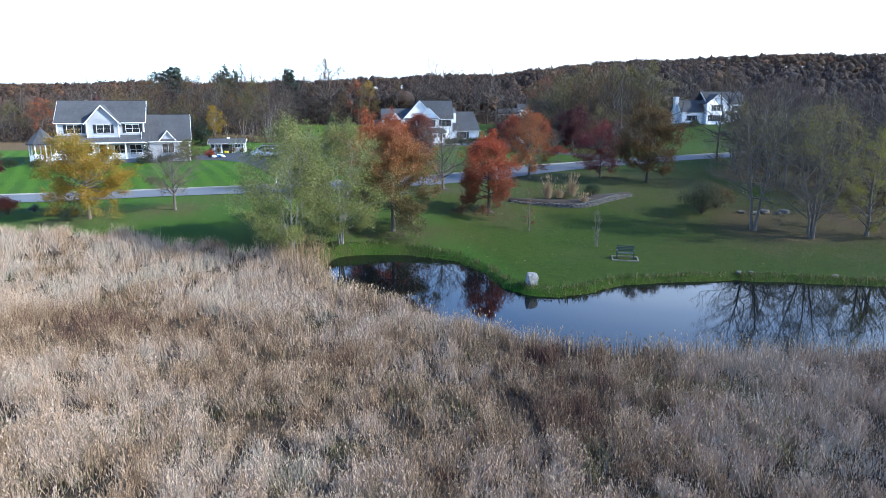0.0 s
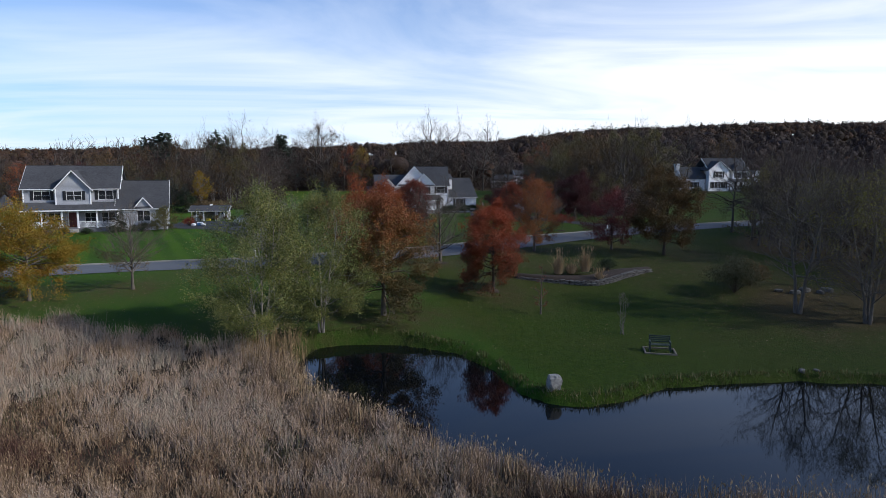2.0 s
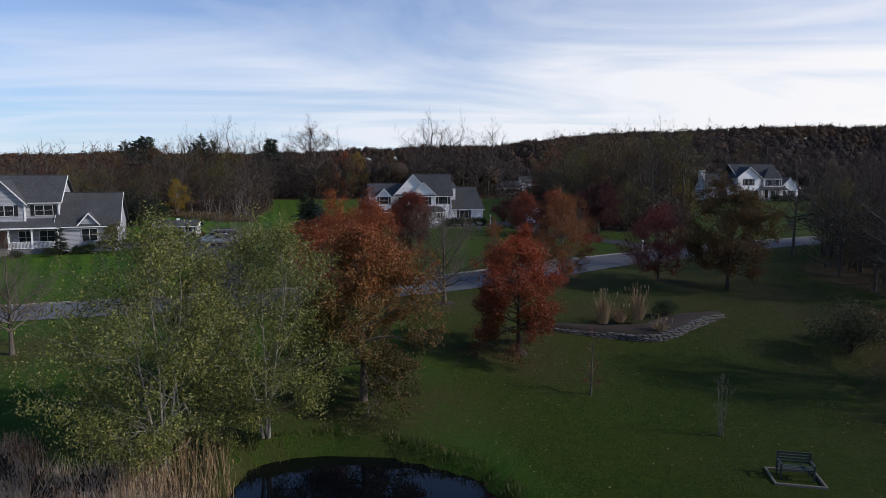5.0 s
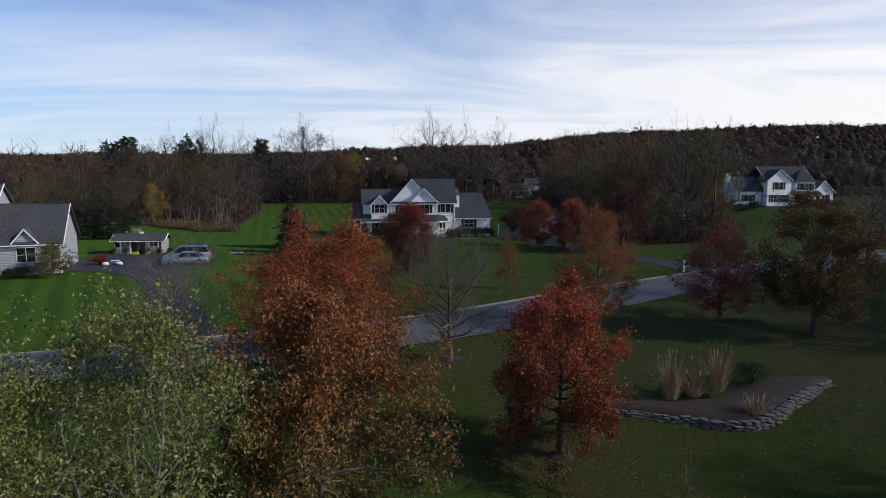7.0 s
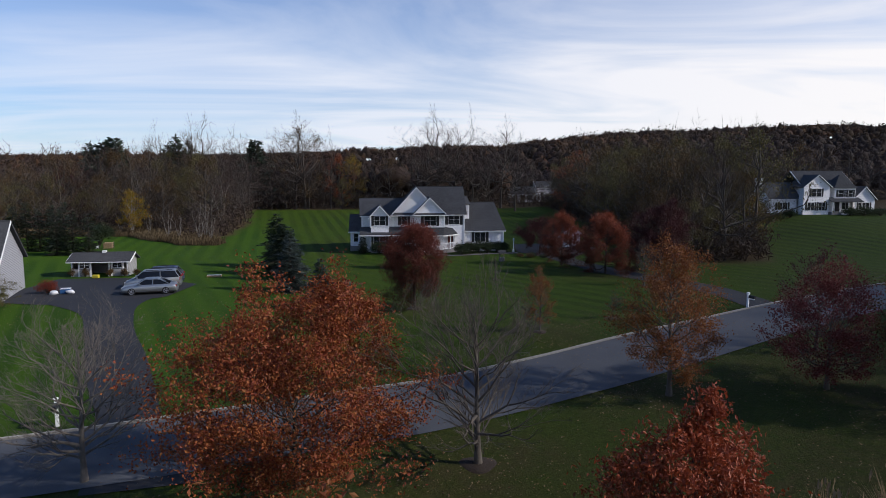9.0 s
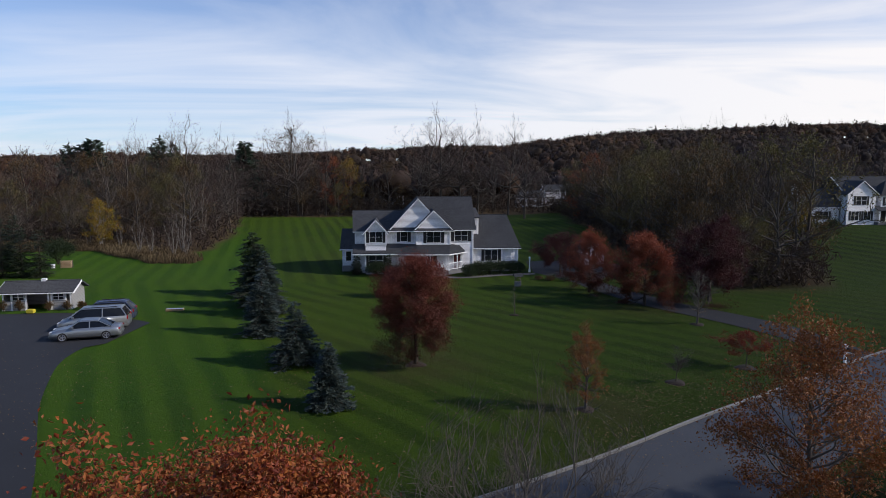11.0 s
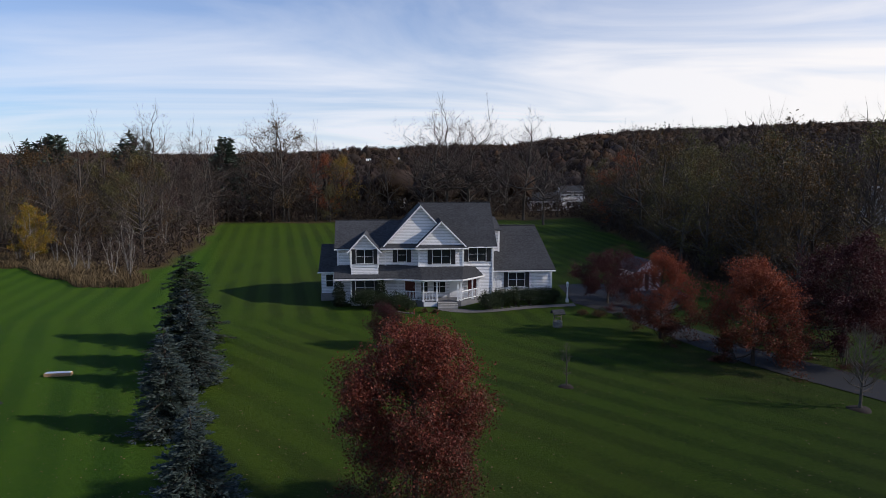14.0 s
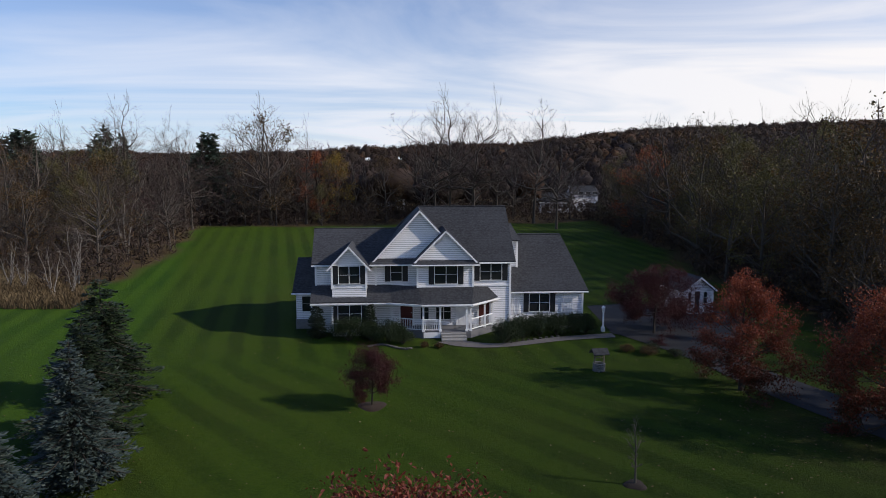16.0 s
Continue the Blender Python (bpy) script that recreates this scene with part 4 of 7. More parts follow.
def left_house():
    white, M["siding"] = M["siding"], M["siding_grey"]
    h = thing("house", pose(-50.6, 97.0, at(-49.9, 97.2), 0, 0, 20), "grey-white two-storey house with full-width porch and garage wing", "house")
    wall(h, -5.75, 5.75, 0, 9.4, 0, 5.95)
    roof_pair(h, -5.75, 5.75, 0, 9.4, 4.7, 5.95, 8.85)
    end_gable(h, 5.55, 0, 9.4, 4.7, 5.95, 8.85)
    end_gable(h, -5.75, 0, 9.4, 4.7, 5.95, 8.85)
    wall(h, -1.8, 2.4, -0.7, 0.02, 3.4, 5.9, "bay")
    gable_front(h, -1.85, 2.45, 5.85, 0.3, 8.25, -0.72, 4.0, 0.35)
    corner_boards(h, [(-1.8, -0.7), (2.4, -0.7)], 3.7, 5.9)
    corner_boards(h, [(-5.75, 0), (5.75, 0)], 0.3, 5.8)
    for x0, x1, y in ((-4.5, -2.6, 0), (-0.5, 1.3, -0.7), (3.3, 5.1, 0)):
        window(h, x0, x1, 4.35, 5.5, y, 2, True)
    part("porch_roof", Shape().slab([(-6.2, -2.2, 3.05), (6.1, -2.2, 3.05), (6.1, 0, 4.0), (-6.2, 0, 4.0)], 0.12), M["shingle"], h)
    part("gutter", Shape().box(-6.25, 6.15, -2.32, -2.18, 2.88, 3.03, 0.015), M["trim"], h)
    part("porch_floor", Shape().box(-6.0, 5.9, -2.0, 0, 0, 0.55), M["porch_floor"], h)
    for x in (-5.8, -3.4, -1.0, 0.9, 3.2, 5.8):
        post(h, x, -1.9, 0.55, 2.95, 0.08)
    for a, b in ((-5.8, -3.4), (-3.4, -1.0), (0.9, 3.2), (3.2, 5.8)):
        railing(h, (a, -1.9), (b, -1.9), 0.55)
    door(h, -0.5, 0.45, 0.55, 2.6, 0, M["door"])
    for x0, x1 in ((-4.9, -3.3), (-2.9, -1.5), (1.5, 2.9), (3.6, 5.2)):
        window(h, x0, x1, 1.1, 2.5, 0, 2, False)
    for k in range(3):
        part("step", Shape().box(-1.0, 0.9, -2.0 - 0.3 * (k + 1), -1.95 - 0.3 * k, 0, 0.42 - 0.14 * k, 0.012), M["kerb"], h)
    # round summer-house corner of the porch
    oct8 = lambda r, z: [(-7.6 + r * math.cos(k * math.pi / 4 + 0.39), -1.2 + r * math.sin(k * math.pi / 4 + 0.39), z) for k in range(8)]
    part("porch_roof", Shape().poly(oct8(2.1, 3.0) + [(-7.6, -1.2, 5.2)] + oct8(2.1, 2.85), [(k, (k + 1) % 8, 8) for k in range(8)] + [(k, k + 9, (k + 1) % 8 + 9, (k + 1) % 8) for k in range(8)] + [tuple(range(16, 8, -1))]), M["shingle"], h)
    part("porch_floor", Shape().column([(x, y) for x, y, _ in oct8(1.8, 0)], 0, 0.55), M["porch_floor"], h)
    pts = oct8(1.7, 0)
    for x, y, _ in pts:
        post(h, x, y, 0.55, 2.95, 0.07)
    for k in (2, 3, 4, 5, 6):
        railing(h, pts[k][:2], pts[(k + 1) % 8][:2], 0.55)
    # garage wing
    wall(h, 5.75, 12.0, -1.4, 8.0, 0, 3.2)
    roof_pair(h, 5.75, 12.0, -1.4, 8.0, 3.3, 3.2, 6.75, 0.35)
    end_gable(h, 11.8, -1.4, 8.0, 3.3, 3.2, 6.75)
    gable_front(h, 8.0, 10.0, 3.3, 9.0, 4.5, -1.45, 1.2, 0.25)
    window(h, 8.2, 9.8, 1.3, 2.7, -1.4, 2, False)
    corner_boards(h, [(12.0, -1.4)], 0, 3.0)
    M["siding"] = white
    part("chimney", Shape().box(-2.6, -2.2, 5.4, 5.8, 8.3, 9.1, 0.02), M["foundation"], h)


left_house()


def hill_house():
    h = thing("house", pose(71.5, 169, at(71, 168), 0, 0, 6) @ Matrix.Scale(0.93, 4), "white farmhouse with dark roofs and chimney beyond the wood", "house")
    wall(h, -3.5, 7.5, 1.5, 9.5, 0, 5.8)
    roof_pair(h, -3.5, 7.5, 1.5, 9.5, 5.5, 5.8, 8.8)
    end_gable(h, 7.3, 1.5, 9.5, 5.5, 5.8, 8.8)
    wall(h, -4.3, 1.3, 0, 1.52, 0, 5.8, "bay")
    gable_front(h, -4.35, 1.35, 5.75, -1.5, 8.0, -0.02, 5.0, 0.35)
    window(h, -2.6, -0.5, 3.7, 5.3, 0, 2, True)
    window(h, -3.4, -1.9, 0.9, 2.5, 0, 2, True)
    window(h, -0.9, 0.5, 0.9, 2.5, 0, 2, True)
    wall(h, 2.6, 7.2, 0.2, 1.52, 2.9, 5.4, "bay")
    part("roof", Shape().poly([(2.2, -0.2, 5.4), (7.6, -0.2, 5.4), (7.6, 4.5, 5.4), (2.2, 4.5, 5.4), (4.9, 2.2, 8.2)], [(0, 1, 4), (1, 2, 4), (2, 3, 4), (3, 0, 4), (3, 2, 1, 0)]), M["shingle"], h)
    window(h, 3.4, 4.6, 3.6, 5.0, 0.2, 1, True)
    window(h, 5.6, 6.6, 3.6, 5.0, 0.2, 1, True)
    part("porch_roof", Shape().slab([(1.2, -1.2, 2.7), (8.2, -1.2, 2.7), (8.2, 0.6, 3.5), (1.2, 0.6, 3.5)], 0.12), M["shingle"], h)
    part("porch_floor", Shape().box(1.3, 8.0, -1.0, 0.6, 0, 0.5), M["porch_floor"], h)
    for x in (1.5, 3.2, 5.0, 6.6, 7.9):
        post(h, x, -0.95, 0.5, 2.65, 0.08)
    door(h, 3.8, 4.8, 0.5, 2.5, 1.5, M["shutter"])
    window(h, 5.4, 7.0, 1.0, 2.4, 1.5, 2, False)
    for k in range(3):
        part("step", Shape().box(3.4, 5.2, -1.0 - 0.3 * (k + 1), -0.95 - 0.3 * k, 0, 0.42 - 0.14 * k, 0.012), M["trim"], h)
    wall(h, 7.3, 12.2, 0.8, 8, 0, 3.2)
    gable_front(h, 7.3, 12.2, 3.15, 9.8, 5.6, 0.78, 8.2, 0.35)
    window(h, 8.6, 11.0, 1.0, 2.4, 0.8, 3, True)
    wall(h, -10.5, -4.3, 2, 9, 0, 3.4)
    roof_pair(h, -10.5, -4.0, 2, 9, 5.5, 3.4, 6.4)
    end_gable(h, -10.5, 2, 9, 5.5, 3.4, 6.4)
    window(h, -8.6, -6.4, 1.0, 2.4, 2, 2, True)
    part("chimney", Shape().box(-11.4, -10.4, 4.6, 5.9, 0, 7.3, 0.03).box(-11.5, -10.3, 4.5, 6.0, 7.1, 7.35, 0.03), M["brick"], h, "white painted chimney")


hill_house()


def pool_house():
    h = thing("garden_pavilion", pose(-38.3, 115.2, at(-38.4, 114.8), 0, 0, 8) @ Matrix.Scale(0.85, 4), "low white garden pavilion with grey roof and open middle", "pavilion")
    # its walls take the siding with shade painted in
    white, M["siding"] = M["siding"], M["siding_shaded"]
    roof_pair(h, -3.4, 3.6, 0, 3.6, 1.9, 1.95, 2.75, 0.3)
    part("back_wall", Shape().box(-3.3, 3.5, 3.3, 3.5, 0, 2.0), M["siding"], h)
    wall(h, -3.3, -3.1, 0.1, 3.3, 0, 2.0, "side_wall")
    wall(h, 3.3, 3.5, 0.1, 3.3, 0, 2.0, "side_wall")
    part("front_wall", Shape().box(-3.3, -0.9, 0.1, 0.25, 0, 1.0), M["siding"], h)
    part("front_wall", Shape().box(1.2, 3.5, 0.1, 0.25, 0, 1.0), M["siding"], h)
    for x in (-3.2, -2.4, -1.0, 1.2, 1.5, 2.9, 3.4):
        post(h, x, 0.15, 0, 1.95, 0.07)
    window(h, -2.25, -1.15, 1.1, 1.75, 0.1, 2, False)
    window(h, 1.7, 2.75, 1.1, 1.75, 0.1, 2, False)
    part("cupola", Shape().box(-0.1, 0.4, 1.7, 2.1, 2.8, 3.1, 0.02), M["trim"], h)
    end_gable(h, 3.3, 0.1, 3.5, 1.9, 1.95, 2.7)
    end_gable(h, -3.3, 0.1, 3.5, 1.9, 1.95, 2.7)
    M["siding"] = white


pool_house()


def small_garage():
    h = thing("garden_shed", pose(18.3, 143.0, at(18.3, 143), 0, 0, 10), "small white gabled shed with dark-shuttered windows at the court", "shed")
    wall(h, -1.25, 1.25, 0, 4.2, 0, 2.1)
    gable_front(h, -1.25, 1.25, 2.08, 0, 3.05, -0.02, 4.4, 0.28)
    door(h, -0.4, 0.05, 0.15, 1.95, 0, M["shutter"], False)
    window(h, 0.4, 0.75, 0.9, 1.9, 0, 1, False)
    window(h, -1.0, -0.7, 0.9, 1.9, 0, 1, False)
    corner_boards(h, [(-1.25, 0), (1.25, 0)], 0, 2.05)


small_garage()


def far_house(x, y, w, d, hgt, turn, label):
    h = thing("house", pose(x, y, at(x, y), 0, 0, turn), label, "house")
    wall(h, -w / 2, w / 2, 0, d, 0, hgt)
    roof_pair(h, -w / 2, w / 2, 0, d, d / 2, hgt, hgt + 2.0)
    end_gable(h, w / 2 - 0.2, 0, d, d / 2, hgt, hgt + 2.0)
    end_gable(h, -w / 2, 0, d, d / 2, hgt, hgt + 2.0)
    for k in range(3):
        for z in ((1.0, 3.8) if hgt > 4 else (1.0,)):
            window(h, -w / 2 + 1.2 + k * w * 0.3, -w / 2 + 2.4 + k * w * 0.3, z, z + 1.2, 0, 2, False)


far_house(33.0, 255, 6.4, 6, 4.4, 10, "white house half hidden in the woods")
far_house(24.5, 250, 8, 6, 2.8, 5, "grey low house half hidden in the woods")
far_house(-17.5, 262, 7, 6, 3.0, 0, "pale outbuilding behind the trees")

# ---- plants ----


def crown_profile(form, q):
    """How far out a crown reaches at the height q (0 at its foot, 1 at its top), from 0 to 1."""
    q = np.clip(q, 0, 1)
    if form == "egg":
        return np.minimum(1, 0.62 + 2.2 * q) * np.sqrt(np.clip(1 - np.clip((q - 0.22) / 0.8, 0, 1) ** 2, 0.01, 1))
    if form == "vase":
        return (0.34 + 0.86 * q) * np.sqrt(np.clip(1 - np.clip((q - 0.62) / 0.4, 0, 1) ** 2, 0.02, 1))
    if form == "cone":
        return np.minimum(1, 0.7 + 3.0 * q) * (1.03 - q)
    return np.sqrt(np.clip(1 - (2 * (q - 0.43)) ** 2 * (0.78 if form == "round" else 0.9), 0.02, 1))


def grow(rng, h, r, clear, form="round", stems=1, limbs=14, levels=5, leader=0.8, splay=0.62, up=0.12, wander=0.10, base_r=None, droop=0.0, low=14.0):
    """A tree's wood, forking from the trunk out to the twigs. Returns the trunks as (path, radii) and, level by level, the limbs as start, middle, end, radius at each end."""
    base_r = base_r or 0.018 * h
    trunks, tiers = [], []
    P, D, L, R = [], [], [], []
    for s in range(stems):
        a = rng.uniform(0, 2 * math.pi) if s == 0 else a + 2 * math.pi / stems + rng.normal(0, 0.25)
        off, out = (0.0, 0.0) if stems == 1 else (0.12, r * rng.uniform(0.22, 0.42))
        k = 8
        u = np.linspace(0, 1, k)
        foot, peak = np.array([math.cos(a) * off, math.sin(a) * off, -0.2]), np.array([math.cos(a) * out, math.sin(a) * out, h * leader * rng.uniform(0.9, 1.05)])
        trunk = foot + (peak - foot) * u[:, None]
        trunk[:, :2] += np.cumsum(rng.normal(0, wander * 0.13 * r, (k, 2)), 0) * u[:, None]
        br = base_r / stems ** 0.5
        radii = br * (1 - 0.72 * u) ** 0.9
        radii[0] *= 1.45
        trunks.append((trunk, radii))
        m = max(4, limbs // stems)
        f = (np.arange(m) + rng.random(m) * 0.8) / m
        z0 = clear * 0.85 + (peak[2] * 0.97 - clear * 0.85) * f ** 1.15
        b = np.arange(m) * 2.39996 + rng.normal(0, 0.35, m) + a
        t = (z0 - foot[2]) / (peak[2] - foot[2])
        el = np.radians((38 if form == "vase" else low) + (60 - low if form != "vase" else 46) * f + rng.normal(0, 9, m))
        q = np.clip((z0 - clear) / (h - clear) + 0.10, 0, 1)
        P.append(np.stack([np.interp(t, u, trunk[:, c]) for c in range(3)], 1))
        D.append(np.stack([np.cos(b) * np.cos(el), np.sin(b) * np.cos(el), np.sin(el)], 1))
        L.append(np.maximum(0.35 * r, r * crown_profile(form, q)) * rng.uniform(0.42, 0.58, m))
        R.append(np.interp(t, u, radii) * rng.uniform(0.45, 0.62, m))
        tip = trunk[-1] - trunk[-2]
        P.append(trunk[-1:]), D.append(tip[None] / np.linalg.norm(tip)), L.append(np.array([max(0.25 * r, (h - peak[2]) * 0.5)])), R.append(radii[-1:])
    P, D, L, R = np.concatenate(P), np.concatenate(D), np.concatenate(L), np.concatenate(R)

    def unit(v):
        return v / (np.linalg.norm(v, axis=1)[:, None] + 1e-9)

    for level in range(levels):
        n = len(P)
        bend = np.array([0, 0, up * 0.8 - droop * (level / levels) * 1.2])
        mid = P + D * (L * 0.5)[:, None] + rng.normal(0, wander, (n, 3)) * (L * 0.5)[:, None]
        D2 = unit(D + bend + rng.normal(0, wander * 1.6, (n, 3)))
        end = mid + D2 * (L * 0.5)[:, None]
        tiers.append([P, mid, end, R, R * 0.62])
        if level == levels - 1:
            break
        pick = [np.arange(n), np.arange(n), np.flatnonzero(rng.random(n) < 0.8), np.flatnonzero(rng.random(n) < 0.3)]
        src = [end, end, mid, end]
        fall = [0.80, 0.66, 0.66, 0.6]
        turn = [0.45, 1.0, 1.15, 1.2]
        newP, newD, newL, newR = [], [], [], []
        for idx, s, k, w in zip(pick, src, fall, turn):
            side = unit(np.cross(D2[idx], rng.normal(0, 1, (len(idx), 3))))
            newD.append(unit(D2[idx] + side * (splay * w) + np.array([0, 0, up])))
            newP.append(s[idx])
            newL.append(L[idx] * k * rng.uniform(0.75, 1.15, len(idx)))
            newR.append(np.maximum(0.0035, R[idx] * (0.62 if w < 1 else 0.48)))
        P, D, L, R = np.concatenate(newP), np.concatenate(newD), np.concatenate(newL), np.concatenate(newR)
    # draw the whole crown out to the outline that it should fill
    pts = np.concatenate([t[2] for t in tiers])
    top, low = np.percentile(pts[:, 2], 99.7), np.percentile(pts[:, 2], 0.5)
    want_low = clear * 0.8

    def shape(v):
        z = v[:, 2]
        over = np.clip((z - low) / max(0.1, top - low), -0.2, 1.3)
        z2 = np.where(z > low, want_low + over * (h - want_low), np.maximum(0.1, z * want_low / max(low, 0.1)))
        return z2, over

    z2, over = shape(pts)
    q = np.clip((z2 - want_low) / (h - want_low), 0, 1)
    rad = np.hypot(pts[:, 0], pts[:, 1])
    bins = np.linspace(0, 1, 9)
    have = np.array([np.percentile(rad[np.abs(q - c) < 0.09], 93) if (np.abs(q - c) < 0.09).sum() > 4 else r for c in bins])
    stretch = np.clip(r * crown_profile(form, bins) / np.maximum(have, 0.05), 0.5, 2.4)

    def warp(v):
        z, _ = shape(v)
        k = np.interp(np.clip((z - want_low) / (h - want_low), 0, 1), bins, stretch)
        low_mix = np.clip(v[:, 2] / max(clear, 0.3), 0, 1)
        k = 1 + (k - 1) * low_mix
        return np.stack([v[:, 0] * k, v[:, 1] * k, v[:, 2] * (1 - low_mix) + z * low_mix], 1)

    for t in tiers:
        t[0], t[1], t[2] = warp(t[0]), warp(t[1]), warp(t[2])
    trunks = [(warp(p), rr) for p, rr in trunks]
    return trunks, tiers


def tubes(rows):
    """Tapered limbs as vertices and four-cornered faces."""
    V, F, k = [], [], 0
    for path, radii, sides in rows:
        n = len(path)
        d = np.gradient(path, axis=0)
        d /= np.linalg.norm(d, axis=1)[:, None] + 1e-9
        ref = np.where(np.abs(d[:, 2:3]) > 0.8, np.array([[1.0, 0, 0]]), np.array([[0, 0, 1.0]]))
        a = np.cross(d, ref)
        a /= np.linalg.norm(a, axis=1)[:, None] + 1e-9
        b = np.cross(d, a)
        ang = np.arange(sides) * 2 * math.pi / sides
        ring = path[:, None] + (a[:, None] * np.cos(ang)[None, :, None] + b[:, None] * np.sin(ang)[None, :, None]) * np.asarray(radii)[:, None, None]
        V.append(ring.reshape(-1, 3))
        i = k + np.arange(n - 1)[:, None] * sides
        j = np.arange(sides)[None]
        j2 = (j + 1) % sides
        F.append(np.stack([i + j, i + j2, i + sides + j2, i + sides + j], -1).reshape(-1, 4))
        k += n * sides
    return np.concatenate(V), np.concatenate(F)


def twigs(tier, sides, rng, thick=1.0):
    """One level of limbs, all at once: three rings each; with two sides, bent slivers; with one, straight ones."""
    A, Mi, B, ra, rb = tier
    n = len(A)
    if sides == 1:
        w = np.cross(B - A, rng.normal(0, 1, (n, 3)))
        w *= (ra * thick / (np.linalg.norm(w, axis=1) + 1e-9))[:, None]
        return np.stack([A - w, A + w, B + w * 0.45, B - w * 0.45], 1).reshape(-1, 3), np.arange(4 * n).reshape(-1, 4)
    d = B - A
    d = d / (np.linalg.norm(d, axis=1)[:, None] + 1e-9)
    a = np.cross(d, rng.normal(0, 1, (n, 3)))
    a /= np.linalg.norm(a, axis=1)[:, None] + 1e-9
    b = np.cross(d, a)
    rows = []
    for p, rr in ((A, ra), (Mi, (ra + rb) / 2), (B, rb)):
        ang = np.arange(sides) * 2 * math.pi / sides
        rows.append(p[:, None] + (a[:, None] * np.cos(ang)[None, :, None] + b[:, None] * np.sin(ang)[None, :, None]) * (rr * thick)[:, None, None])
    V = np.stack(rows, 1).reshape(-1, 3)
    i = (np.arange(n) * 3 * sides)[:, None]
    F = []
    for k in (0, 1):
        for j in range(sides if sides > 2 else 1):
            j2 = (j + 1) % sides
            F.append(i + k * sides + np.array([[j, j2, sides + j2, sides + j]]))
    return V, np.concatenate(F)


def gather(pieces):
    V, F, k = [], [], 0
    for v, f in pieces:
        V.append(v), F.append(f + k)
        k += len(v)
    return np.concatenate(V), np.concatenate(F)


def leaves(rng, centres, spreads, count, size, flat=0.0, hang=0.0, slim=0.34):
    """Small four-cornered folded leaves scattered round the given centres."""
    pick = rng.integers(0, len(centres), count)
    p = centres[pick] + rng.normal(0, 1, (count, 3)) * spreads[pick][:, None] * np.array([1, 1, 0.8])
    d = rng.normal(0, 1, (count, 3))
    d[:, 2] = d[:, 2] * (1 - flat) - hang
    d /= np.linalg.norm(d, axis=1)[:, None]
    e = np.cross(d, rng.normal(0, 1, (count, 3)))
    e /= np.linalg.norm(e, axis=1)[:, None]
    n = np.cross(d, e)
    s = size * rng.uniform(0.6, 1.35, count)[:, None]
    V = np.stack([p, p + d * s * 0.5 + e * s * slim + n * s * 0.1, p + d * s, p + d * s * 0.5 - e * s * slim + n * s * 0.1], 1).reshape(-1, 3)
    i = np.arange(count)[:, None] * 4
    return V, i + np.array([[0, 1, 2, 3]])


def tree_meshes(seed, h, r, clear, bark_mat, leaf_mat=None, count=0, size=0.12, form="round", lite=False, hang=0.3, slim=0.27, puff=0.10, gaps=0.35, low_fill=None, thick=1.0, twig_mat=None, **shape):
    """Trunk and crown of a broadleaf tree. gaps: how much of the crown the leaves leave open. lite: for woods seen from afar."""
    rng = np.random.default_rng(seed)
    trunks, tiers = grow(rng, h, r, clear, form, **shape)
    sides = (4, 3, 2, 1, 1, 1, 1) if lite else (5, 4, 3, 2, 2, 2, 2) if count > 8000 else (6, 5, 4, 3, 2, 2, 2)
    wood = [tubes([(p, rr, 5 if lite else 8) for p, rr in trunks])]
    fine = []
    for k, t in enumerate(tiers):
        if count > 8000 and k == len(tiers) - 1:
            break
        (wood if k < 2 or count else fine).append(twigs(t, sides[k], rng, thick))
    V, F = gather(wood)
    trunk = mesh_of("trunk", V, F, bark_mat, True)
    if not count:
        V, F = gather(fine)
        return trunk, mesh_of("crown", V, F, twig_mat or bark_mat, not lite)
    u = rng.random(len(tiers[-1][0]))[:, None]
    v = rng.random(len(tiers[-2][0]))[:, None]
    c = np.concatenate([tiers[-1][2], tiers[-1][0] * (1 - u) + tiers[-1][2] * u, tiers[-2][0] * (1 - v) + tiers[-2][2] * v, tiers[-2][2]])
    if low_fill is not None:
        c = c[c[:, 2] < low_fill]
    # whole sprays stay bare or leafy together
    lump = grain(c[:, 0] + 0.6 * c[:, 2] + 40, c[:, 1] + 0.35 * c[:, 2], 0.30 * r, seed) * 0.6 + grain(c[:, 0] * 1.1 + 9, c[:, 2] + 0.3 * c[:, 1], 0.16 * r, seed + 3) * 0.4
    keep = rng.random(len(c)) < 0.06 + 0.94 * step(gaps - 0.12, gaps + 0.14, lump)
    c = c[keep] if keep.sum() > 30 else c
    if count > 8000:
        # spread the leaves over the whole height of the crown, not only where most twigs end
        q = np.clip((c[:, 2] - clear * 0.8) / (h - clear * 0.8), 0, 0.999)
        have = np.bincount((q * 10).astype(int), minlength=10)
        want = crown_profile(form, (np.arange(10) + 0.5) / 10) / np.maximum(have, 12)
        p = want[(q * 10).astype(int)]
        c = c[rng.choice(len(c), min(9000, 2 * len(c)), p=p / p.sum())]
    V, F = leaves(rng, c, rng.uniform(0.5, 1.5, len(c)) * puff * (r / 3) ** 0.5, count, size, hang=hang, slim=slim)
    V[:, 2] = np.maximum(V[:, 2], 0.05)
    return trunk, mesh_of("crown", V, F, leaf_mat)


def plant(name, x, y, meshes, label, category="tree", group="", turn=0.0, scale=1.0, sink=0.0):
    wood, crown = meshes
    ob = thing(name, pose(x, y, at(x, y) - sink, 0, 0, turn) @ Matrix.Scale(scale, 4), label, category, group)
    part("trunk", wood, None, ob)
    if crown:
        part("crown", crown, None, ob)
    return ob


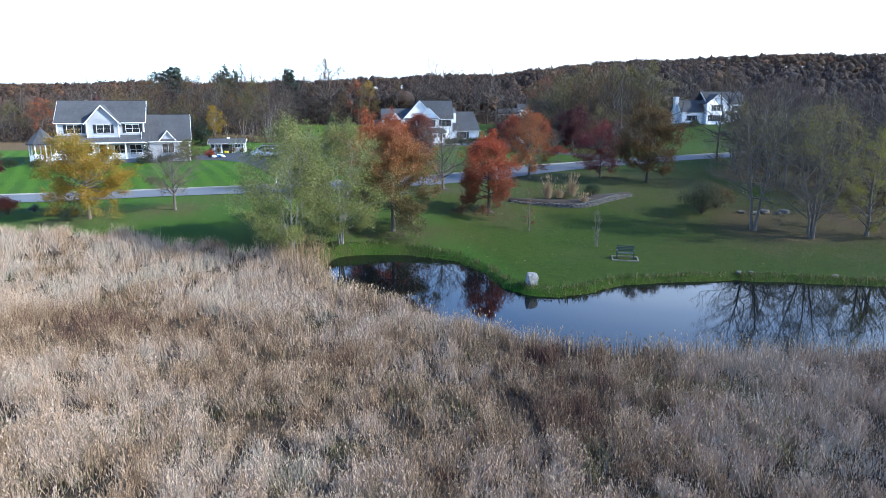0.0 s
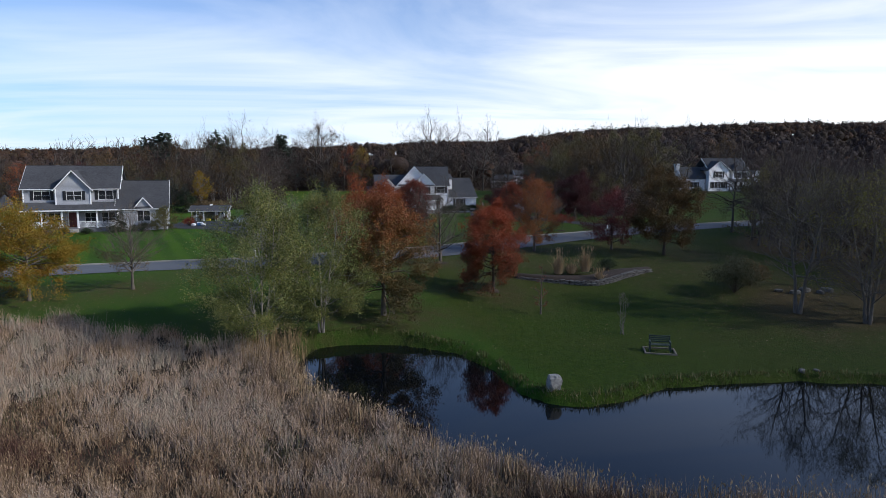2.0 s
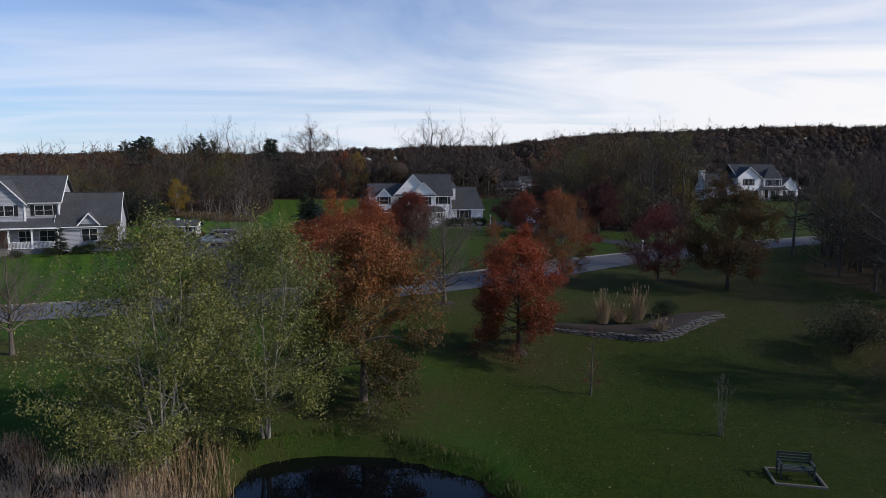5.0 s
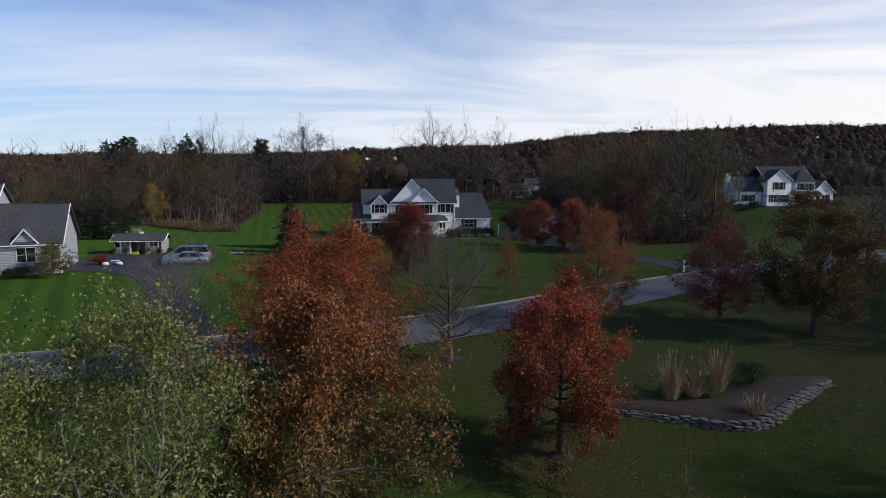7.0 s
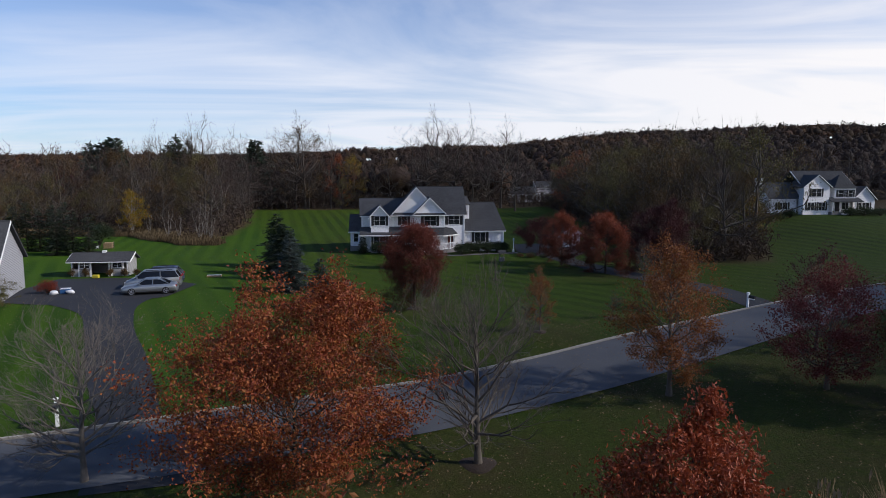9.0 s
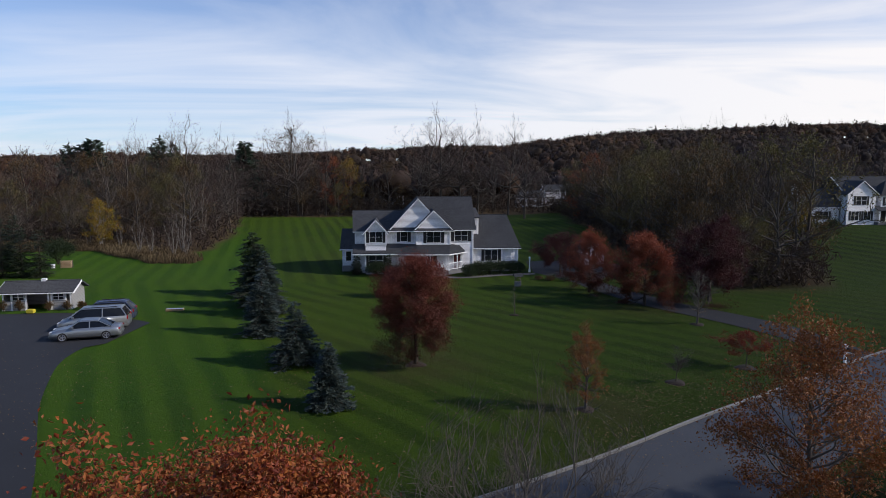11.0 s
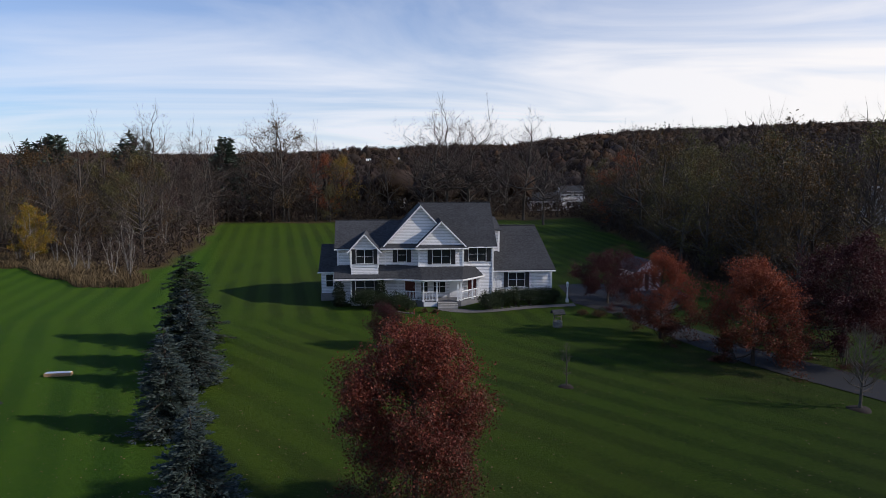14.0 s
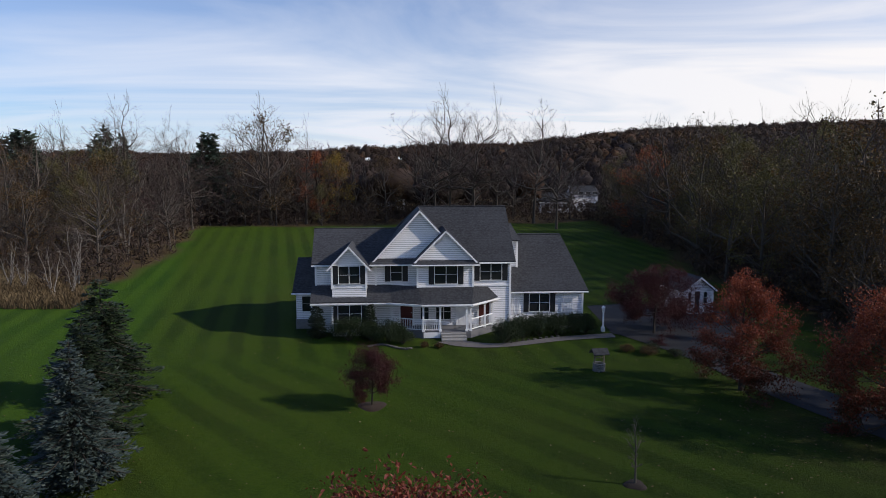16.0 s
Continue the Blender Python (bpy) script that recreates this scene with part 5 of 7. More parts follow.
def conifer_meshes(seed, h, r, needle_mat, layers=26, per=15, clear=0.25, bark_mat=None, size=0.11, dense=26, ragged=0.18, taper=1.0):
    """Tiers of drooping boughs round a straight stem, clothed in short needle tufts."""
    rng = np.random.default_rng(seed)
    rows = [(np.stack([np.array([0, 0, -0.1]), np.array([0.03, 0, h * 0.5]), np.array([0, 0.02, h])]), np.array([0.022 * h, 0.013 * h, 0.006]), 6)]
    P, D = [], []
    for k in range(layers):
        q = (k + 0.5 * rng.random()) / layers
        z = clear + (h - clear) * q
        rad = r * (1 - q) ** taper * rng.uniform(1 - ragged, 1 + ragged) + 0.06
        for i in range(max(4, int(per * (0.4 + 0.6 * (1 - q))))):
            b = rng.uniform(0, 2 * math.pi)
            ln = rad * rng.uniform(0.7, 1.12)
            w = np.array([math.cos(b), math.sin(b), 0])
            t = np.linspace(0, 1, 5)[:, None]
            path = np.array([0, 0, z + rng.uniform(-0.5, 0.5) * (h - clear) / layers]) + w * ln * t + np.array([0, 0, 1.0]) * (0.10 * t - 0.38 * t ** 2 + 0.16 * t ** 4) * ln
            rows.append((path, np.array([0.02, 0.016, 0.012, 0.008, 0.004]) * max(0.4, ln), 3))
            n = max(5, int(dense * ln / r * 1.6))
            u = rng.uniform(0.15, 1.0, n)
            pts = np.stack([np.interp(u, t[:, 0], path[:, c]) for c in range(3)], 1)
            side = np.cross(w, [0, 0, 1])
            fan = (1.1 - u)[:, None] * ln * 0.32 * rng.uniform(-1, 1, (n, 1))
            P.append(pts + side * fan + np.array([0, 0, -1]) * np.abs(fan) * 0.25)
            D.append(w[None] * 0.8 + side[None] * np.sign(fan) * 0.6 + rng.normal(0, 0.22, (n, 3)) + np.array([0, 0, 0.05]))
    P, D = np.concatenate(P), np.concatenate(D)
    D /= np.linalg.norm(D, axis=1)[:, None]
    n = len(P)
    e = np.cross(D, np.array([0, 0, 1.0]) + rng.normal(0, 0.35, (n, 3)))
    e /= np.linalg.norm(e, axis=1)[:, None]
    s = (size * rng.uniform(0.7, 1.4, n) * (h / 6) ** 0.5)[:, None]
    up = np.cross(e, D)
    V = np.stack([P, P + D * s * 1.1 + e * s * 0.5 - up * s * 0.2, P + D * s * 2.3, P + D * s * 1.1 - e * s * 0.5 - up * s * 0.2], 1).reshape(-1, 3)
    F = np.arange(n)[:, None] * 4 + np.array([[0, 1, 2, 3]])
    Vt, Ft = tubes(rows)
    return mesh_of("trunk", Vt, Ft, bark_mat or M["bark_dark"], True), mesh_of("crown", V, F, needle_mat)


def shrub_meshes(seed, r, h, leaf_mat, count=2600, size=0.09, stems=9):
    """A leafy bush: stems fanning from the ground and leaves over an uneven mound."""
    rng = np.random.default_rng(seed)
    rows, c = [], []
    for _ in range(stems * 4):
        a, q = rng.uniform(0, 2 * math.pi), math.sqrt(rng.random())
        e = np.array([math.cos(a) * r * q, math.sin(a) * r * q, h * (1 - 0.55 * q * q) * rng.uniform(0.75, 1.05)])
        m = e * np.array([0.35, 0.35, 0.55])
        rows.append((np.stack([np.array([0, 0, -0.05]), m, e]), np.array([0.02, 0.014, 0.005]), 4))
        for f in (0.5, 0.75, 1.0):
            c.append(m * (1 - f) + e * f)
    V, F = tubes(rows)
    wood = mesh_of("trunk", V, F, M["bark_dark"], True)
    c = np.array(c)
    V, F = leaves(rng, c, np.full(len(c), 0.17 * min(r, h * 1.2)), count, size)
    V[:, 2] = np.maximum(V[:, 2], 0.02)
    return wood, mesh_of("crown", V, F, leaf_mat)


# the trees by the pond
plant("maple_tree", -29.9, 53.8, tree_meshes(1, 7.0, 3.7, 1.5, M["bark"], M["leaf_yellow"], 42000, 0.12, gaps=0.06, puff=0.17, limbs=30, leader=0.7, up=0.06, low=-2), "young maple with golden yellow autumn leaves on the verge")
plant("maple_tree", -24.2, 57.6, tree_meshes(2, 7.2, 3.0, 1.6, M["bark"], M["leaf_oak"], 800, 0.12, low_fill=3.2, limbs=18, levels=6, leader=0.6, thick=1.2), "bare maple with a few rust leaves low down")
plant("river_birch", -11.1, 46.3, tree_meshes(3, 9.9, 3.9, 1.3, M["bark_pale"], M["leaf_birch"], 52000, 0.102, stems=4, limbs=40, levels=5, leader=0.84, droop=0.28, hang=0.5, gaps=0.26, puff=0.17, base_r=0.12), "multi-stemmed birch with thinning yellow-green leaves")
plant("river_birch", -8.0, 49.4, tree_meshes(4, 9.5, 3.9, 1.4, M["bark_pale"], M["leaf_birch"], 46000, 0.102, stems=3, limbs=36, levels=5, leader=0.84, droop=0.28, hang=0.5, gaps=0.26, puff=0.17, base_r=0.11), "multi-stemmed birch with pale green leaves")
plant("oak_tree", -4.2, 53.2, tree_meshes(5, 8.7, 3.4, 1.0, M["bark"], M["leaf_oak"], 60000, 0.13, "round", low=-16, limbs=34, hang=0.7, slim=0.25, gaps=0.08, puff=0.16), "oak turning from green to orange at the top")
plant("oak_tree", 4.3, 60.2, tree_meshes(6, 7.3, 2.9, 0.9, M["bark_dark"], M["leaf_rust"], 44000, 0.12, "egg", low=-8, limbs=34, hang=0.7, slim=0.25, gaps=0.08, puff=0.15), "small oak with rust-red drooping leaves")
plant("maple_tree", -7.0, 69.6, tree_meshes(7, 7.9, 5.3, 1.5, M["bark_dark"], M["leaf_orange"], 66000, 0.12, low=-4, limbs=36, gaps=0.16, puff=0.17, leader=0.66, up=0.16), "broad maple in full orange autumn leaf beside the road")
plant("maple_tree", 0.0, 71.8, tree_meshes(8, 8.6, 3.9, 1.6, M["bark"], None, 0, 0, limbs=26, levels=6, leader=0.75, up=0.10, base_r=0.15, thick=1.15), "leafless maple with fine grey twigs by the road")
plant("maple_tree", 10.6, 79.4, tree_meshes(9, 8.2, 3.0, 1.5, M["bark"], M["leaf_amber"], 21000, 0.11, low=-4, limbs=30, gaps=0.12, puff=0.16, up=0.14), "half-bare maple with orange leaves by the road")
plant("maple_tree", 19.5, 80.2, tree_meshes(10, 6.9, 3.4, 1.2, M["bark"], M["leaf_pink"], 20000, 0.11, limbs=26, gaps=0.2, puff=0.16), "thinning maple with pinkish red leaves")
plant("oak_tree", 24.3, 76.8, tree_meshes(11, 9.3, 3.8, 1.7, M["bark_dark"], M["leaf_brown"], 38000, 0.14, low=-4, limbs=28, gaps=0.16, puff=0.18), "dark oak with dull green and brown leaves")
plant("maple_tree", 22.6, 86.6, tree_meshes(12, 6.8, 2.8, 1.3, M["bark"], M["leaf_darkred"], 2800, 0.12, limbs=20), "nearly bare maple with a few red leaves")
plant("tall_tree", 27.2, 55.6, tree_meshes(13, 11.2, 4.2, 2.4, M["bark"], M["leaf_willow"], 1600, 0.11, "dome", stems=2, limbs=28, levels=6, leader=0.72, base_r=0.2, wander=0.16, splay=0.66, thick=1.1), "tall leafless tree with pale forked stems by the pond")
plant("tall_tree", 31.0, 53.2, tree_meshes(14, 11.6, 4.4, 2.2, M["bark"], M["leaf_willow"], 6000, 0.12, "dome", stems=3, limbs=30, levels=6, leader=0.72, base_r=0.21, wander=0.16, splay=0.66, gaps=0.5, thick=1.1), "tall pale-barked tree with a few yellow leaves")
plant("willow_tree", 36.2, 54.0, tree_meshes(15, 9.0, 3.6, 0.8, M["bark"], M["leaf_willow"], 13000, 0.13, limbs=20, droop=0.4, hang=0.8, gaps=0.4, puff=0.14, slim=0.16), "willow with yellow-green hanging leaves")
plant("sapling", 7.4, 54.8, tree_meshes(16, 3.6, 0.8, 0.9, M["bark"], M["leaf_red"], 300, 0.08, "egg", limbs=10, levels=3), "thin sapling with few leaves on the lawn", "sapling")
plant("sapling", 12.3, 50.5, tree_meshes(17, 3.0, 0.6, 0.5, M["bark_mid"], None, 0, 0, "vase", stems=3, limbs=12, levels=4), "slender bare sapling with several stems", "sapling")
plant("shrub", 24.6, 60.6, shrub_meshes(18, 2.3, 3.1, M["leaf_olive"], 9000, 0.10), "broad dull green shrub beyond the pond", "shrub")
plant("shrub", 26.8, 62.6, shrub_meshes(19, 1.7, 2.3, M["leaf_brown"], 3000, 0.11), "dull brown leafy shrub beyond the pond", "shrub")

# the trees round the far house
plant("maple_tree", -3.7, 98.9, tree_meshes(20, 7.1, 2.6, 1.75, M["bark_dark"], M["leaf_maroon"], 76000, 0.092, "round", limbs=44, gaps=0.0, puff=0.2, up=0.04, low=-14), "oval maple with dark red and green leaves on the lawn")
plant("maple_tree", 13.3, 124.1, tree_meshes(21, 6.4, 2.7, 0.45, M["bark_dark"], M["leaf_russet"], 30000, 0.11, "egg", low=-14, limbs=26, gaps=0.16, puff=0.17), "maple with rust-red leaves by the driveway", group="maples by the driveway")
plant("maple_tree", 16.9, 117.4, tree_meshes(22, 6.8, 3.2, 0.45, M["bark_dark"], M["leaf_russet"], 36000, 0.12, "egg", low=-14, limbs=26, gaps=0.16, puff=0.17), "maple with rust-red leaves by the driveway", group="maples by the driveway")
plant("maple_tree", 12.6, 136.8, tree_meshes(23, 4.9, 3.3, 0.5, M["bark_dark"], M["leaf_darkred"], 40000, 0.10, low=-12, limbs=28, gaps=0.05, puff=0.17), "low maple with deep purple-red leaves")
plant("maple_tree", 23.7, 119.2, tree_meshes(24, 8.0, 4.0, 0.5, M["bark_dark"], M["leaf_darkred"], 34000, 0.14, low=-12, limbs=26, gaps=0.16, puff=0.18), "dark red maple at the wood's edge", group="maples by the driveway")
plant("maple_tree", -6.7, 121.5, tree_meshes(25, 3.1, 1.4, 0.8, M["bark_dark"], M["leaf_darkred"], 20000, 0.065, limbs=26, levels=5, gaps=0.12, puff=0.17), "small purple-leaved ornamental maple on a mulch ring")
plant("maple_tree", 17.3, 98.1, tree_meshes(26, 2.5, 1.7, 1.2, M["bark"], M["leaf_red"], 5200, 0.085, limbs=18, levels=4, leader=0.6, gaps=0.1), "spreading ornamental maple with scarlet leaves")
plant("sapling", 5.5, 90.9, tree_meshes(27, 4.7, 1.2, 1.0, M["bark"], M["leaf_amber"], 5200, 0.085, "egg", limbs=24, levels=4, gaps=0.12, puff=0.16), "young tree with thin orange leaves", "sapling")
plant("sapling", 11.8, 95.2, tree_meshes(28, 2.3, 1.15, 0.9, M["bark"], None, 0, 0, "vase", limbs=14, levels=5, leader=0.5, thick=1.5), "leafless young tree on a mulch ring", "sapling")
plant("sapling", 18.8, 109.7, tree_meshes(29, 4.6, 1.5, 1.0, M["bark"], None, 0, 0, limbs=16, levels=5, thick=1.5), "leafless young tree on a mulch ring", "sapling")
plant("sapling", 4.3, 113.2, tree_meshes(30, 2.7, 0.6, 0.8, M["bark"], None, 0, 0, "vase", limbs=10, levels=4, thick=1.3), "slender leafless sapling on the lawn", "sapling")
for k, (x, y, h, r, mat) in enumerate([(-8.0, 91.4, 3.5, 1.15, "needle"), (-11.4, 98.8, 4.2, 1.75, "needle"), (-15.8, 107.0, 5.0, 1.7, "needle"), (-17.2, 113.4, 5.6, 2.0, "needle"),
                                     (-20.9, 122.6, 6.4, 2.1, "needle_dark"), (-18.9, 117.2, 5.6, 1.8, "needle_dark")]):
    blue = mat == "needle"
    plant("spruce", x, y, conifer_meshes(40 + k, h, r, M[mat], 26 if blue else 34, 17, dense=38, taper=0.85 if blue else 0.55, size=0.10, ragged=0.24 if blue else 0.5), "dense blue-green spruce on the lawn" if blue else "dense dark green fir on the lawn", "conifer", "row of spruces")

# ---- the woods ----


def wood_kind(seed, kind):
    if kind == "bare":
        return tree_meshes(seed, 13.2, 5.0, 3.2, M["bark_wood"], None, 0, 0, ("round", "dome", "round", "dome")[seed % 4], limbs=12 + seed % 4, levels=5, leader=(0.7, 0.5, 0.6, 0.45)[seed % 4], base_r=0.19, lite=True, wander=0.16, splay=0.72, up=0.06, thick=1.6, twig_mat=M["brush"])
    if kind == "tall":
        return tree_meshes(seed, 14.2, 5.2, 4.0, M["bark_wood"], None, 0, 0, ("dome", "round")[seed % 2], limbs=12, levels=6, leader=0.55, base_r=0.17, lite=True, wander=0.15, splay=0.70, up=0.05, thick=2.1, twig_mat=M["brush"])
    if kind == "pale":
        return tree_meshes(seed, 10, 3.0, 1.8, M["bark_pale"], None, 0, 0, "vase", stems=3, limbs=18, levels=5, leader=0.7, base_r=0.2, lite=True, wander=0.16, thick=1.2, twig_mat=M["brush"])
    if kind == "pine":
        return conifer_meshes(seed, 17, 4.2, M["needle_pine"], 26, 13, 4.0, size=0.28, dense=34, ragged=0.45, taper=0.5)
    if kind == "spruce":
        return conifer_meshes(seed, 17, 3.8, M["needle_pine"], 26, 14, 2.0, size=0.24, dense=30, ragged=0.3, taper=0.8)
    mats = {"rust": "leaf_brown", "orange": "leaf_orange", "yellow": "leaf_yellow", "olive": "leaf_woods", "red": "leaf_darkred"}
    return tree_meshes(seed, 12, 4.4, 2.2, M["bark_wood"], M[mats[kind]], 3400 if kind != "rust" else 2600, 0.2, ("round", "egg", "dome")[seed % 3], limbs=12, levels=4, base_r=0.2, puff=0.24, gaps=0.32, lite=True, thick=1.5)


KINDS = {
    "bare": ("leafless woodland tree with grey-brown twigs", [wood_kind(60 + i, "bare") for i in range(7)]),
    "tall": ("tall leafless tree rising above the woods", [wood_kind(110 + i, "tall") for i in range(4)]),
    "pale": ("slim pale-stemmed leafless tree at the wood's edge", [wood_kind(70 + i, "pale") for i in range(3)]),
    "rust": ("woodland oak with thin rust-brown leaves", [wood_kind(80 + i, "rust") for i in range(4)]),
    "orange": ("woodland tree with orange leaves", [wood_kind(90 + i, "orange") for i in range(2)]),
    "yellow": ("woodland tree with yellow leaves", [wood_kind(93, "yellow")]),
    "olive": ("woodland tree with fading olive leaves", [wood_kind(95 + i, "olive") for i in range(3)]),
    "red": ("woodland tree with dark red leaves", [wood_kind(101, "red")]),
    "pine": ("tall dark green pine above the woods", [wood_kind(97, "pine")]),
    "spruce": ("tall dark green spruce above the woods", [wood_kind(98, "spruce")]),
}
rng = np.random.default_rng(7)


def stand(x, y, kind, scale):
    label, protos = KINDS[kind]
    m = protos[int(rng.integers(len(protos)))]
    plant("woodland_tree", x, y, m, label, "tree", "woodland trees", float(rng.uniform(0, 360)), scale, 0.2)


def fill_woods(singles):
    """The nearest of the woods' trees stand singly; those behind them are joined into one thicket."""
    spots, tries = [], 0
    while len(spots) < 450 and tries < 60000:
        tries += 1
        zone = rng.random()
        if zone < 0.40:
            x, y = rng.uniform(-110, -34), rng.uniform(147, 228)
        elif zone < 0.58:
            x, y = rng.uniform(-60, 130), rng.uniform(210, 258)
        elif zone < 0.93:
            x, y = rng.uniform(26, 52), rng.uniform(124, 226)
        else:
            x, y = rng.uniform(46, 70), rng.uniform(60, 100)
        if woods_cover(np.array([x]), np.array([y]))[0] < 0.7 or any((x - a) ** 2 + (y - b) ** 2 < 9 for a, b in spots):
            continue
        if y > 195 and 0.15 < (x + 3) / (y - 90) < 0.26 and rng.random() < 0.75:
            continue    # thinner before the far houses
        spots.append((x, y))
    spots.sort(key=lambda p: math.dist(p, (-2, 95)))
    V, F, C, total = [], [], [], 0
    coarse = []
    for i in range(4):
        pair = tree_meshes(150 + i, 13, 5.0, 3.0, M["bark_wood"], None, 0, 0, ("round", "dome")[i % 2], limbs=8, levels=4, leader=0.6, base_r=0.19, lite=True, wander=0.16, splay=0.72, thick=2.4, twig_mat=M["brush"])
        for me, slot in zip(pair, (0, 1)):
            v, f = np.empty(len(me.vertices) * 3, np.float32), np.empty(len(me.loops), np.int32)
            me.vertices.foreach_get("co", v), me.loops.foreach_get("vertex_index", f)
            coarse.append((v.reshape(-1, 3), f.reshape(-1, 4), slot))
    for i, (x, y) in enumerate(spots):
        s = rng.uniform(0.5, 1.15) * (1.3 if x < -30 and y > 175 else 1.32 if x > 24 and y > 135 else 1.3 if x > -12 and y > 205 else 1.12 if y > 225 else 1.0)
        if i < singles:
            k = rng.choice(["bare", "pale", "rust", "orange", "yellow", "olive", "red"], p=[0.38, 0.03, 0.27, 0.04, 0.02, 0.23, 0.03])
            if k in ("orange", "yellow", "red") and (y < 180 or x > 20) and rng.random() < 0.85:
                k = "bare"
            if x > 24 and y > 135 and k == "bare":
                k = rng.choice(["bare", "olive", "rust", "yellow"], p=[0.42, 0.32, 0.20, 0.06])
            stand(x, y, "bare" if y < 112 else k, s)
            continue
        a, base, j = rng.uniform(0, 2 * math.pi), np.array([x, y, at(x, y) - 0.2]), 2 * (i % 4)
        turn = np.array([[math.cos(a), -math.sin(a), 0], [math.sin(a), math.cos(a), 0], [0, 0, 1]]) * s
        for v, f, slot in coarse[j:j + 2]:
            V.append(v @ turn.T + base), F.append(f + total), C.append(np.full(len(f), slot))
            total += len(v)
    me = mesh_of("woodland_thicket", np.concatenate(V), np.concatenate(F), [M["bark_wood"], M["brush"]], index=np.concatenate(C))
    tagged(new("woodland_thicket", me), "leafless grey-brown trees deep inside the woods", "woods", kind="stuff")


fill_woods(205)
for x, y, k, s in [(-36, 212, "rust", 1.8), (-39, 214, "bare", 1.75), (-58, 202, "bare", 1.65), (-63, 205, "bare", 1.6),
                   (-67, 199, "bare", 1.5), (-48, 204, "bare", 1.4), (-30, 215, "bare", 1.4), (40.5, 96, "bare", 1.0), (-5.0, 212, "bare", 1.75), (-2.0, 214, "bare", 1.8), (2.5, 213, "bare", 1.7), (7.0, 216, "bare", 1.5), (14.5, 217, "bare", 1.7),
                   (17, 205, "bare", 1.35), (-28, 217, "orange", 1.2), (-24.5, 219, "yellow", 1.2), (-15, 221, "rust", 1.15), (45, 150, "rust", 1.3), (40, 160, "bare", 1.35), (36, 138, "bare", 1.2), (35, 128, "bare", 1.2),
                   (31, 150, "bare", 1.1), (38, 146, "olive", 1.0), (33, 165, "rust", 1.2), (42, 180, "rust", 1.3), (50, 205, "bare", 1.4), (62, 210, "bare", 1.5), (75, 205, "bare", 1.5), (88, 208, "rust", 1.4)]:
    stand(x, y, "tall" if k == "bare" and s > 1.3 else k, s)


plant("birch_tree", -55.8, 160.0, tree_meshes(99, 8.0, 2.6, 2.0, M["bark_pale"], M["leaf_yellow"], 10000, 0.16, "egg", stems=3, limbs=24, levels=5, base_r=0.17, gaps=0.2, puff=0.15, thick=1.4), "golden-leaved birch with pale stems at the wood's edge")
for x, y, s in ((-58.5, 161.5, 0.55), (-53.0, 160.5, 0.5), (-47.0, 154.0, 0.6), (-44.5, 152.5, 0.5), (-40.0, 149.5, 0.62), (-38.6, 150.5, 0.5)):
    stand(x, y, "pale", s)
# evergreens that rise above the wood
for x, y, top, k in [(-90.5, 225, 23.8, "pine"), (-94.5, 227, 22.8, "pine"), (-73.8, 225, 24.2, "spruce"), (-70.8, 226, 22.6, "spruce"), (-77, 227, 22.0, "spruce"), (-52.2, 225, 23.2, "pine"), (-98, 226, 22.4, "spruce"), (-82, 205, 14.0, "spruce")]:
    stand(x, y, k, (top - at(x, y)) / 17)

# bare trees at and beyond the view's right edge, added to shade the lawn
for x, y, k, s in [(41, 61, "bare", 0.85), (49.5, 64, "bare", 1.0), (55, 66, "bare", 1.1)]:
    stand(x, y, k, s)

# the leafless wood beyond the pond, right up to the lawn
g_near = np.random.default_rng(23)
spots = []
while len(spots) < 38:
    y = g_near.uniform(70, 108)
    x = max(36, 0.75 * (y - 46) + 6) + abs(g_near.normal(0, 6))
    if all((x - a) ** 2 + (y - b) ** 2 > 5 for a, b in spots):
        spots.append((x, y))
        stand(x, y, g_near.choice(["bare", "rust", "olive"], p=[0.86, 0.08, 0.06]), g_near.uniform(0.7, 1.0))


